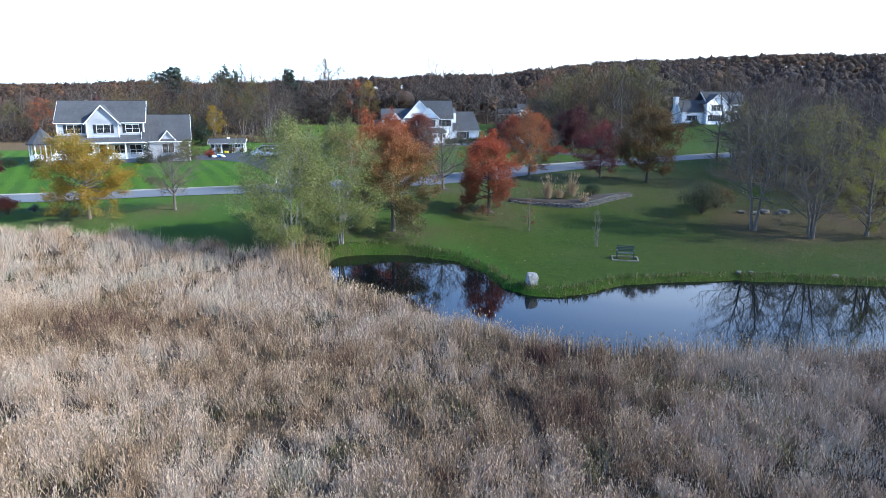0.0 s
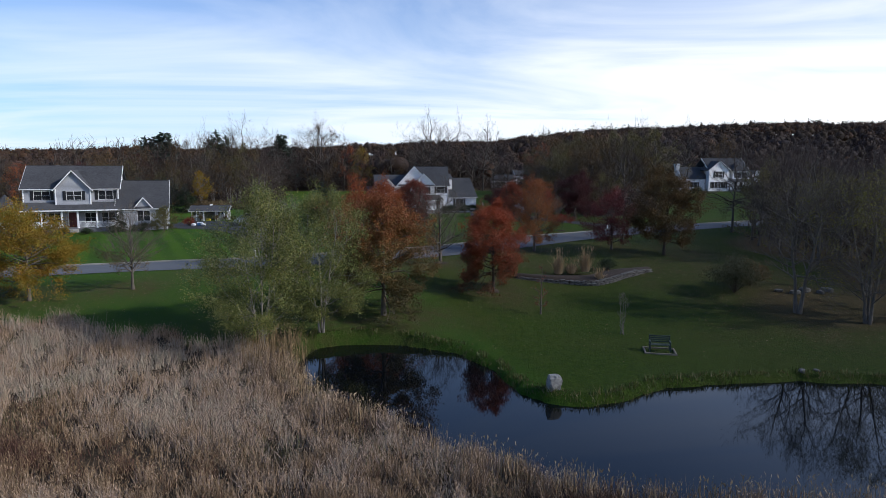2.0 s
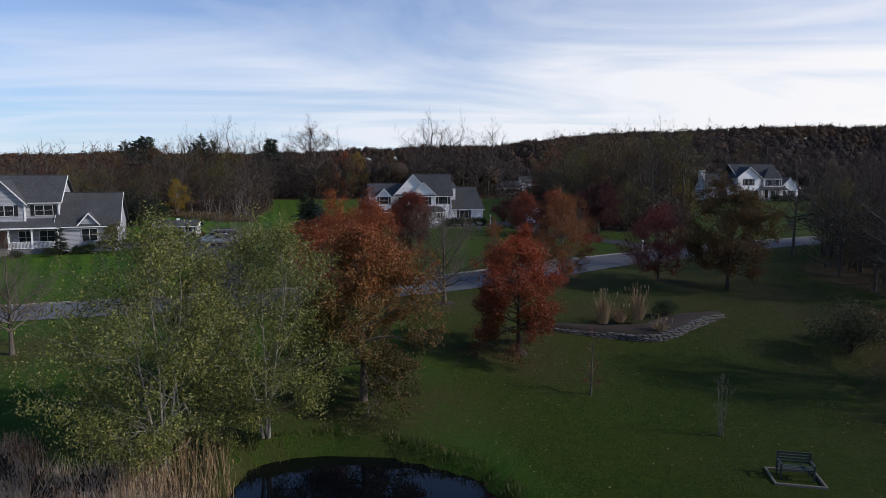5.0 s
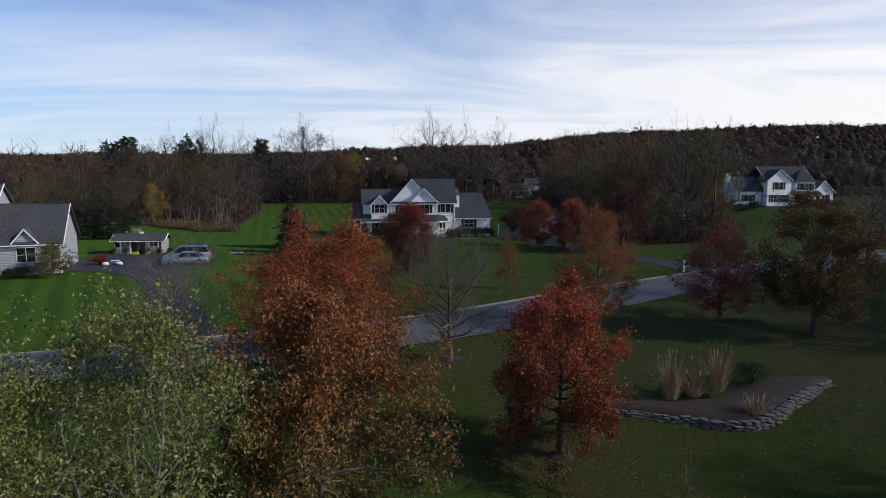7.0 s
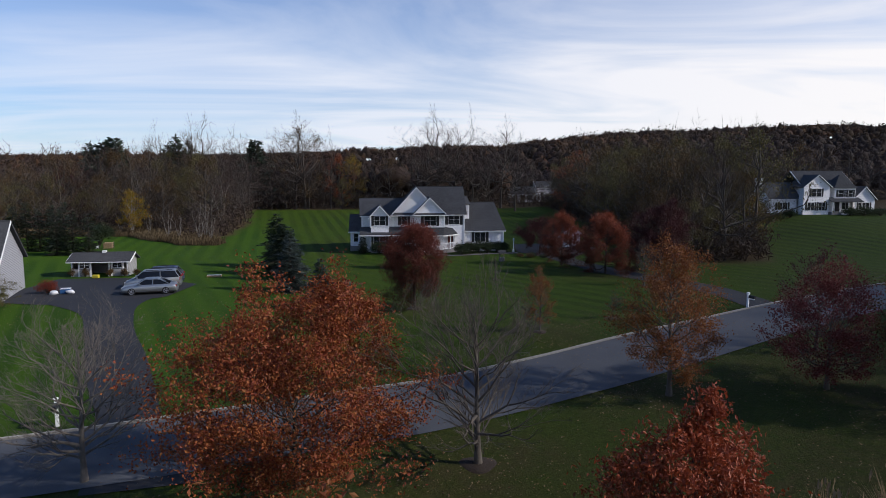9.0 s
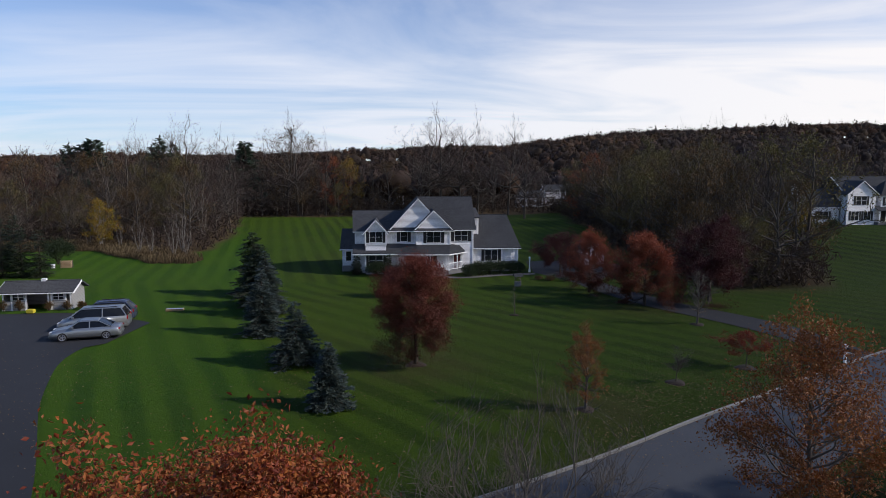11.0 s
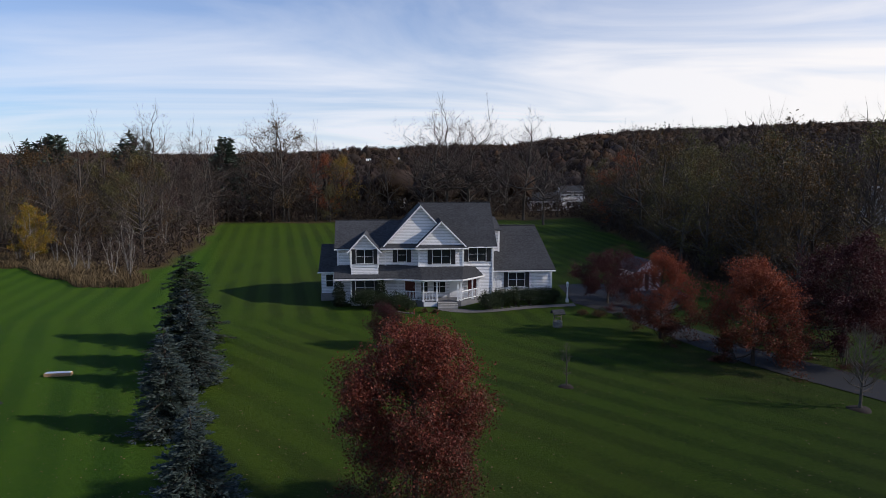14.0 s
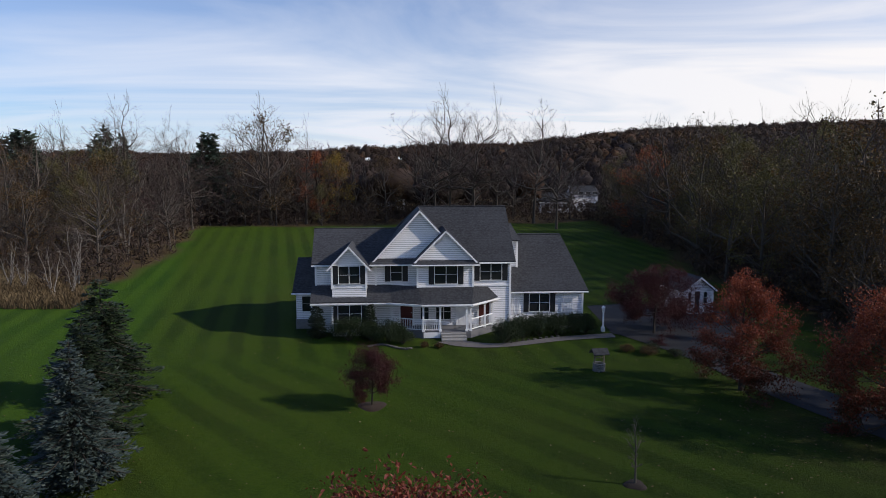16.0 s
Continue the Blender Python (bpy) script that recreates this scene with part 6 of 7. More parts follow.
def far_woods():
    """The distant wooded hills: countless crowns, each a dome of leafy or twiggy clumps in its own colour."""
    g = np.random.default_rng(11)
    n = 8500
    x, y = g.uniform(-430, 620, n), 230 + 385 * g.random(n) ** 1.15
    keep = (np.abs(x) < 30 + 0.76 * y) & (woods_cover(x, y) > 0.9) & ~((y < 262) & (x > 18) & (x < 44)) & ~((x > 44) & (x < 96) & (y < 200))
    x, y = x[keep], y[keep]
    z = land(x, y)
    n = len(x)
    near = np.clip((320 - y) / 90, 0, 1)
    h = 1.6 + g.uniform(6, 10, n) + 5.0 * np.exp(-((x / (y - 30) - 0.32) / 0.24) ** 2) * step(320, 380, y) + near * g.uniform(0, 5, n) * (x < 20)
    wide, tall = h * g.uniform(0.30, 0.58, n), h * g.uniform(0.40, 0.52, n)
    C = np.stack([x, y, z + h * 0.52], 1)
    # the body of each crown: four uneven rings, closing towards the top
    sides, ups = 7, np.radians([-40, 5, 42, 86])
    ang = np.arange(sides) * 2 * math.pi / sides + g.uniform(0, 6, n)[:, None, None]
    k = 1 + g.normal(0, 0.22, (n, 4, sides))
    ring = np.stack([np.cos(ang) * np.cos(ups)[None, :, None] * k, np.sin(ang) * np.cos(ups)[None, :, None] * k, np.sin(ups)[None, :, None] * k], -1)
    body = C[:, None, None] + ring * np.stack([wide, wide, tall], 1)[:, None, None] * 0.54
    i0 = (np.arange(n) * 4 * sides)[:, None, None] + (np.arange(3) * sides)[None, :, None]
    a, b = np.arange(sides)[None, None], (np.arange(sides)[None, None] + 1) % sides
    faces = np.stack([i0 + a, i0 + b, i0 + b + sides, i0 + a + sides], -1).reshape(-1, 4)
    # loose sprays of twigs and leaves over it
    per = 40
    N = g.normal(0, 1, (n, per, 3))
    N /= np.linalg.norm(N, axis=2)[..., None]
    N[..., 2] = np.abs(N[..., 2]) * 1.3 - 0.4
    P = (C[:, None] + N * g.uniform(0.55, 1.10, (n, per, 1)) * np.stack([wide, wide, tall], 1)[:, None]).reshape(-1, 3)
    N = N.reshape(-1, 3) + g.normal(0, 0.8, (n * per, 3))
    N /= np.linalg.norm(N, axis=1)[:, None]
    d = np.cross(N, g.normal(0, 1, N.shape))
    d /= np.linalg.norm(d, axis=1)[:, None]
    e = np.cross(N, d)
    m = len(P)
    s = (g.uniform(0.28, 0.62, m) * np.clip((P[:, 1] - 60) / 300, 0.6, 1.3))[:, None]
    w = s * g.uniform(0.4, 0.9, (m, 1))
    V = np.concatenate([body.reshape(-1, 3), np.stack([P - d * s, P + e * w, P + d * s * 0.9, P - e * w], 1).reshape(-1, 3)])
    F = np.concatenate([faces, np.arange(m)[:, None] * 4 + np.array([[0, 1, 2, 3]]) + n * 4 * sides])
    me = mesh_of("far_woods", V, F, M["far_leaf"], True)
    patch = grain(x, y, 45, 91)
    tone = np.clip(g.normal(0.42, 0.2, n) + 0.5 * (patch - 0.5) + 0.15 * (y > 420), 0, 1)
    hue = me.attributes.new("tone", "FLOAT", "POINT")
    hue.data.foreach_set("value", np.concatenate([np.repeat(tone, 4 * sides), np.repeat(tone, per * 4)]).astype(np.float32))
    tagged(new("far_woods", me), "grey-brown autumn woods covering the distant hills", "woods", kind="stuff")


far_woods()


def undergrowth():
    """Leafless brush between and before the trees of the woods."""
    g = np.random.default_rng(17)
    x = np.concatenate([g.uniform(-130, -33, 5200), g.uniform(-60, 75, 2600), g.uniform(25, 60, 4200), g.uniform(40, 75, 800)])
    y = np.concatenate([g.uniform(144, 232, 5200), g.uniform(207, 258, 2600), g.uniform(122, 228, 4200), g.uniform(46, 112, 800)])
    keep = woods_cover(x, y) > 0.5
    x, y = x[keep], y[keep]
    n, per = len(x), 11
    h = g.uniform(1.2, 4.2, n)
    z = land(x, y)
    a, q, zz = g.uniform(0, 2 * math.pi, (n, per)), np.sqrt(g.random((n, per))), g.random((n, per)) ** 0.8
    P = np.stack([x[:, None] + np.cos(a) * q * h[:, None] * 0.42 * (0.35 + zz), y[:, None] + np.sin(a) * q * h[:, None] * 0.42 * (0.35 + zz), z[:, None] + zz * h[:, None]], -1).reshape(-1, 3)
    m = len(P)
    d = np.stack([np.cos(a).ravel() * 0.5, np.sin(a).ravel() * 0.5, np.ones(m) * 0.8], 1) + g.normal(0, 0.85, (m, 3))
    d /= np.linalg.norm(d, axis=1)[:, None]
    e = np.cross(d, g.normal(0, 1, (m, 3)))
    e /= np.linalg.norm(e, axis=1)[:, None]
    s = g.uniform(0.3, 0.85, m)[:, None]
    V = np.stack([P - d * s, P + e * s * 0.12, P + d * s, P - e * s * 0.12], 1).reshape(-1, 3)
    V[:, 2] = np.maximum(V[:, 2], np.repeat(np.repeat(z, per), 4) - 0.05)
    me = mesh_of("undergrowth", V, np.arange(m)[:, None] * 4 + np.array([[0, 1, 2, 3]]), M["undergrowth"])
    tagged(new("undergrowth", me), "leafless brown brush below the woodland trees", "brush", kind="stuff")


undergrowth()

# ---- the meadow, reeds and lawn litter ----


def blades(name, x, y, height, width, mat, label, category, bend=0.35, heads=0.0, g=None, head_size=0.05):
    """Standing stems: narrow three-cornered blades, some with a seed head."""
    n = len(x)
    z = land(x, y)
    a = g.uniform(0, 2 * math.pi, n)
    w = np.stack([np.cos(a), np.sin(a), np.zeros(n)], 1) * (width * 0.5)[:, None]
    b = g.uniform(0, 2 * math.pi, n)
    lean = np.stack([np.cos(b), np.sin(b), np.zeros(n)], 1) * (height * bend * g.random(n))[:, None]
    root = np.stack([x, y, z - 0.02], 1)
    tip = root + lean + np.stack([np.zeros(n), np.zeros(n), height], 1)
    V = [np.stack([root - w, root + w, tip], 1).reshape(-1, 3)]
    if heads:
        k = np.flatnonzero(g.random(n) < heads)
        t, l = tip[k], lean[k]
        up = np.stack([np.zeros(len(k)), np.zeros(len(k)), np.ones(len(k))], 1) + l * 1.2 + g.normal(0, 0.35, (len(k), 3))
        up /= np.linalg.norm(up, axis=1)[:, None]
        s = (head_size * g.uniform(0.6, 1.5, len(k)))[:, None]
        side = np.cross(up, g.normal(0, 1, (len(k), 3)))
        side /= np.linalg.norm(side, axis=1)[:, None]
        V.append(np.stack([t - up * s * 1.6 - side * s * 0.3, t + side * s * 0.55, t + up * s * 1.5 - side * s * 0.2], 1).reshape(-1, 3))
    allv = np.concatenate(V)
    me = mesh_of(name, allv, np.arange(len(allv)).reshape(-1, 3), mat)
    return tagged(new(name, me), label, category, kind="stuff")


g = np.random.default_rng(3)
n = 900000
y = g.uniform(11, 54, n)
x = g.uniform(-1, 1, n) * (9 + 0.74 * y)
thick = 0.10 + 0.90 * step(0.36, 0.60, grain(x, y, 0.55, 1) * 0.7 + grain(x, y, 2.2, 14) * 0.3)
keep = (g.random(n) < meadow_cover(x, y) * thick) & (pond_distance(x, y) > -0.1) & (g.random(n) < np.clip(26 / y, 0.5, 1))
x, y = x[keep], y[keep]
tall = 0.18 + 0.30 * grain(x, y, 4.5, 2) + 0.70 * grain(x, y, 0.55, 1) * (0.35 + 0.65 * grain(x, y, 2.2, 14)) + 0.30 * grain(x, y, 0.3, 16)
meadow = blades("meadow_grass", x, y, tall * g.uniform(0.5, 1.1, len(x)), g.uniform(0.010, 0.030, len(x)) * np.clip(y / 20, 0.9, 2.2), M["meadow"], "tall dead grass and weeds of an unmown meadow", "grass", 0.75, 0.75, g, 0.030)
# kinds of plant in patches: dark dock and goldenrod, straw-coloured and silvery grasses
co = np.empty(len(meadow.data.vertices) * 3, np.float32)
meadow.data.vertices.foreach_get("co", co)
vx, vy = co[0::3], co[1::3]
tone = 0.12 + 0.26 * grain(vx, vy, 6, 51) + 0.25 * grain(vx, vy, 2.3, 52) + 0.24 * grain(vx, vy, 0.9, 53) + 0.20 * grain(vx, vy, 0.4, 54)
tone = tone - 0.17 * np.exp(-(((vx + 17) / 9) ** 2 + ((vy - 31.5) / 3.2) ** 2)) - 0.20 * np.exp(-(((vx - 3.5) / 8) ** 2 + ((vy - 25) / 4.5) ** 2)) + 0.08 * np.exp(-(((vx + 22) / 14) ** 2 + ((vy - 42) / 6) ** 2)) - 0.08 * step(2, -12, vx) * step(34, 26, vy) + 0.05 * step(4, 12, vx)
at_tone = meadow.data.attributes.new("tone", "FLOAT", "POINT")
at_tone.data.foreach_set("value", tone.astype(np.float32))
n = 90000
y = g.uniform(12, 46, n)
x = g.uniform(-1, 1, n) * (9 + 0.74 * y)
keep = (meadow_cover(x, y) > 0.5) & (grain(x, y, 1.6, 41) > 0.68) & (grain(x, y, 7, 42) > 0.38) & (pond_distance(x, y) > 0.2)
x, y = x[keep], y[keep]
blades("green_weeds", x, y, g.uniform(0.2, 0.75, len(x)), g.uniform(0.02, 0.06, len(x)), M["weed"], "patches of greener weeds among the dead grass", "weeds", 0.9, 0.3, g, 0.05)
# the meadow goes on, coarser, to both sides and behind
n = 120000
y, x = g.uniform(-30, 54, n), g.uniform(-80, 80, n)
keep = ((np.abs(x) > 9 + 0.74 * y) | (y < 11)) & (g.random(n) < meadow_cover(x, y)) & (pond_distance(x, y) > 0)
x, y = x[keep], y[keep]
rest = blades("meadow_grass", x, y, g.uniform(0.3, 0.9, len(x)), g.uniform(0.06, 0.16, len(x)), M["meadow"], "tall dead grass and weeds of an unmown meadow", "grass", 0.9, 0.0, g)
co = np.empty(len(rest.data.vertices) * 3, np.float32)
rest.data.vertices.foreach_get("co", co)
rest_tone = rest.data.attributes.new("tone", "FLOAT", "POINT")
rest_tone.data.foreach_set("value", (0.22 + 0.2 * grain(co[0::3], co[1::3], 6, 51) + 0.3 * grain(co[0::3], co[1::3], 2.3, 52)).astype(np.float32))
# reeds along the shore
n = 60000
y, x = g.uniform(25, 50, n), g.uniform(-13, 40, n)
d = pond_distance(x, y)
keep = (d > -0.5) & (d < 1.3) & (meadow_cover(x, y) > 0.3) & (g.random(n) < 0.35 + 0.65 * (grain(x, y, 1.1, 12) > 0.45))
clump = (np.hypot((x + 10.2) / 2.0, (y - 45.2) / 2.4) < 1)
keep |= clump & (d > -0.6) & (g.random(n) < 0.9)
x, y = x[keep], y[keep]
hgt = g.uniform(0.5, 1.25, len(x)) * (1 + 0.5 * (np.hypot((x + 10.2) / 2.0, (y - 45.2) / 2.4) < 1))
blades("reeds", x, y, hgt, g.uniform(0.02, 0.045, len(x)), M["reed"], "straw-coloured reeds on the pond's edge", "reeds", 0.3, 0.4, g, 0.055)
# rough grass on the mown bank
n = 150000
y, x = g.uniform(33, 56, n), g.uniform(-10, 45, n)
d = pond_distance(x, y)
keep = (d > -0.12) & (d < 0.9) & (meadow_cover(x, y) < 0.5) & (grain(x, y, 0.5, 15) > 0.3)
x, y = x[keep], y[keep]
blades("bank_grass", x, y, g.uniform(0.10, 0.42, len(x)) * (0.4 + grain(x, y, 0.6, 19)), g.uniform(0.02, 0.06, len(x)), M["grass"], "uncut green grass along the pond's bank", "grass", 0.8, 0.0, g)


def litter(count, seed):
    g = np.random.default_rng(seed)
    x, y = g.uniform(-45, 45, count * 6), g.uniform(42, 135, count * 6)
    trees = np.array([(-29.9, 53.8, 5, 0.4), (-24.2, 57.6, 4, 0.4), (-4.2, 53.2, 4, 0.10), (4.3, 60.2, 4, 0.15), (-7, 69.6, 6, 0.25), (0, 71.8, 4, 0.25), (10.6, 79.4, 5, 0.3), (19.5, 80.2, 6, 0.3), (24.3, 76.8, 7, 0.3), (5.5, 90.9, 4, 0.5),
                      (9, 90, 4.5, 1.0), (13.5, 93, 4, 1.0), (18, 92, 5, 0.6), (-3.7, 98.9, 5, 0.12), (-14, 94, 9, 0.12), (-22, 98, 9, 0.12), (16.9, 117.4, 6, 0.12), (14, 68, 5, 0.2), (28, 57, 6, 0.5)])
    w = 0.02 + np.max(trees[:, 3] * np.exp(-((x[:, None] - trees[:, 0]) ** 2 + (y[:, None] - trees[:, 1]) ** 2) / (2 * trees[:, 2] ** 2)), 1)
    w = w * (0.3 + grain(x, y, 3, 6)) * (1 - meadow_cover(x, y)) * (pond_distance(x, y) > 0.6)
    pick = np.flatnonzero(g.random(len(x)) < w)[:count]
    x, y = x[pick], y[pick]
    m = len(x)
    s, a = g.uniform(0.028, 0.06, m), g.uniform(0, 2 * math.pi, m)
    z = land(x, y) + 0.025
    c, sn = np.cos(a) * s, np.sin(a) * s
    up = g.uniform(0, 0.05, (m, 4))
    V = np.stack([np.stack([x + c, y + sn, z + up[:, 0]], 1), np.stack([x - sn * 0.7, y + c * 0.7, z + up[:, 1]], 1), np.stack([x - c, y - sn, z + up[:, 2]], 1), np.stack([x + sn * 0.7, y - c * 0.7, z + up[:, 3]], 1)], 1).reshape(-1, 3)
    me = mesh_of("fallen_leaves", V, np.arange(m)[:, None] * 4 + np.array([[0, 1, 2, 3]]), M["litter"])
    tagged(new("fallen_leaves", me), "dry fallen leaves scattered over the lawn", "leaves", kind="stuff")


litter(34000, 5)

# ---- garden and roadside things ----


def lumpy(seed, sx, sy, sz, rough=0.18, div=2, flat=0.0):
    """A rounded stone as a closed mesh, in its own coordinates with the foot at 0."""
    bm = bmesh.new()
    bmesh.ops.create_icosphere(bm, subdivisions=div, radius=1.0)
    r = random.Random(seed)
    off = Vector((r.uniform(-9, 9), r.uniform(-9, 9), r.uniform(-9, 9)))
    s = Shape()
    for v in bm.verts:
        k = 1 + rough * 2 * noise.noise(v.co * 1.1 + off) + rough * 0.7 * noise.noise(v.co * 3 + off)
        c = v.co * k
        c.x, c.y = max(-0.82, min(0.82, c.x)), max(-0.82, min(0.82, c.y))
        c.z = max(-0.8, min(0.8 - flat, c.z))
        s.v.append((c.x * sx, c.y * sy, (c.z + 0.8) * sz))
    bm.faces.ensure_lookup_table()
    s.f = [tuple(v.index for v in f.verts) for f in bm.faces]
    bm.free()
    return s


b = new("boulder", lumpy(4, 0.42, 0.34, 0.56, 0.24, 3).mesh("boulder", M["boulder"], False))
b.matrix_basis = pose(5.6, 39.5, at(5.6, 39.5) - 0.1, 0, 4, 20)
tagged(b, "pale upright boulder at the grassy edge of the pond", "boulder")

M["bench"] = plain("dark_green_bench", (0.035, 0.05, 0.045), 0.5)
M["timber"] = plain("weathered_timber", (0.20, 0.17, 0.13), 0.9)
M["white_bag"] = plain("white_plastic", (0.75, 0.76, 0.78), 0.4)
M["blue"] = plain("blue_plastic", (0.03, 0.10, 0.25), 0.4)
M["yellow_toy"] = plain("yellow_plastic", (0.6, 0.5, 0.05), 0.4)
M["terracotta"] = plain("straw_basket", (0.42, 0.28, 0.15), 0.9)


def bench(x, y, turn):
    ob = thing("bench", pose(x, y, at(x, y) + 0.02, 0, 0, turn), "dark green slatted garden bench on a timber-edged pad", "bench")
    for k in range(4):
        part("seat_slat", Shape().box(-0.62, 0.62, -0.24 + k * 0.125, -0.14 + k * 0.125, 0.42, 0.45, 0.006), M["bench"], ob)
    for k in range(4):
        z = 0.52 + k * 0.11
        part("back_slat", Shape().box(-0.62, 0.62, 0.27 + k * 0.025, 0.30 + k * 0.025, z, z + 0.08, 0.006), M["bench"], ob)
    for s in (-0.6, 0.6):
        part("leg", Shape().box(s - 0.03, s + 0.03, -0.25, -0.19, 0, 0.64, 0.006), M["bench"], ob)
        part("leg", Shape().box(s - 0.03, s + 0.03, 0.24, 0.30, 0, 0.98, 0.006), M["bench"], ob)
        part("armrest", Shape().box(s - 0.04, s + 0.04, -0.28, 0.3, 0.62, 0.66, 0.008), M["bench"], ob)
    pad = thing("timber_edging", pose(x, y, at(x, y), 0, 0, turn), "low weathered timber frame round a bare pad on the lawn", "edging")
    for a in ((-0.95, 0.95, -0.75, -0.66), (-0.95, 0.95, 0.62, 0.71), (-0.95, -0.86, -0.66, 0.62), (0.86, 0.95, -0.66, 0.62)):
        part("timber", Shape().box(*a, -0.05, 0.09, 0.01), M["timber"], pad)


bench(13.5, 46.5, -12)


def mailbox(x, y, turn, label):
    ob = thing("mailbox", pose(x, y, at(x, y), 0, 0, turn), label, "mailbox")
    part("post", Shape().box(-0.07, 0.07, -0.07, 0.07, -0.1, 1.35, 0.012).box(-0.10, 0.10, -0.10, 0.10, 1.3, 1.4, 0.012), M["trim"], ob)
    part("arm", Shape().box(-0.05, 0.6, -0.05, 0.05, 0.86, 0.95, 0.01), M["trim"], ob)
    s = Shape()
    out = [(-0.1, 0.95), (0.1, 0.95), (0.1, 1.1)] + [(0.1 * math.cos(k * math.pi / 6), 1.1 + 0.1 * math.sin(k * math.pi / 6)) for k in range(1, 6)] + [(-0.1, 1.1)]
    n = len(out)
    s.poly([(0.1, a, z) for a, z in out] + [(0.62, a, z) for a, z in out], [tuple(range(n)), tuple(range(2 * n - 1, n - 1, -1))] + [(i, i + n, (i + 1) % n + n, (i + 1) % n) for i in range(n)])
    part("box", s, M["shutter"], ob, "black metal letter box")


mailbox(23.9, 98.6, -60, "white mailbox post with black box by the road")
mailbox(-19.6, 75.6, -70, "white mailbox post with black box by the drive")


# dry-stone wall round the raised bed: every stone is a piece of its own
ARC = [(6.6, 64.6), (8.6, 64.0), (10.6, 63.5), (12.4, 62.8), (13.6, 62.7), (14.9, 63.4), (16.6, 64.9), (18.2, 66.2), (19.8, 67.6)]


def bed():
    p = np.array(ARC)
    back = p + np.array([[1.0, 1.2], [0.8, 2.0], [0.5, 2.6], [0.3, 3.2], [0.2, 3.6], [-0.2, 3.7], [-0.6, 3.2], [-1.0, 2.4], [-0.9, 1.0]])
    rows = []
    for f, lift in ((0.0, 0.02), (0.02, 0.34), (0.25, 0.42), (0.6, 0.3), (0.9, 0.12), (1.0, -0.05)):
        q = p * (1 - f) + back * f
        rows.append(np.stack([q[:, 0], q[:, 1], land(q[:, 0], q[:, 1]) + lift], 1))
    V = np.stack(rows, 1)
    n, k = V.shape[:2]
    i = (np.arange(n - 1)[:, None] * k + np.arange(k - 1)[None]).ravel()
    me = mesh_of("planting_bed", V.reshape(-1, 3), np.stack([i, i + k, i + k + 1, i + 1], 1), M["mulch"], True)
    tagged(new("planting_bed", me), "raised brown mulch bed behind a stone wall", "planting bed", kind="structure")


bed()


def stone_wall():
    ob = thing("stone_wall", None, "low curved dry-stone retaining wall of grey flat stones", "wall")
    p = np.array(ARC)
    s = np.concatenate([[0], np.cumsum(np.hypot(*np.diff(p, axis=0).T))])
    r = random.Random(8)
    protos = [lumpy(100 + k, 0.27, 0.2, 0.042, 0.3, 1, 0.25).mesh("stone", M["stone"]) for k in range(9)]
    for course in range(8):
        u = r.uniform(0, 0.3)
        while u < s[-1]:
            w = r.uniform(0.7, 1.35)
            x, y = np.interp(u + w * 0.22, s, p[:, 0]), np.interp(u + w * 0.22, s, p[:, 1])
            x2, y2 = np.interp(min(u + 0.4, s[-1]), s, p[:, 0]), np.interp(min(u + 0.4, s[-1]), s, p[:, 1])
            a = math.degrees(math.atan2(y2 - y, x2 - x)) if u + 0.4 < s[-1] else 40
            high = np.interp(u, [0, 2, 5, 8, 12, s[-1]], [2.6, 4.2, 5.4, 7.6, 7.6, 3.4])
            if course < high:
                o = new("stone", r.choice(protos))
                o.parent = ob
                o.matrix_basis = pose(x + r.uniform(-0.03, 0.03), y + r.uniform(-0.05, 0.05) + course * 0.015, at(x, y) - 0.03 + course * 0.066, r.uniform(-7, 7), r.uniform(-5, 5), a + r.uniform(-14, 14)) @ Matrix.Diagonal((w, r.uniform(0.8, 1.3), r.uniform(0.7, 1.35), 1))
            u += w * 0.44


stone_wall()
for k, (x, y, s) in enumerate([(29.6, 60.4, 0.5), (30.7, 60.9, 0.65), (31.9, 60.6, 0.45), (32.8, 61.2, 0.55), (28.5, 60.9, 0.4), (26.3, 41.7, 0.25), (20.2, 42.6, 0.3), (21.1, 42.7, 0.22)]):
    o = new("rock", lumpy(340 + k, s, s * 0.7, s * 0.45, 0.25, 2).mesh("rock", M["stone"]))
    o.matrix_basis = pose(x, y, at(x, y) - 0.06, 0, 0, 40 * k)
    tagged(o, "rough grey field rock lying in the grass", "rock", "loose rocks")


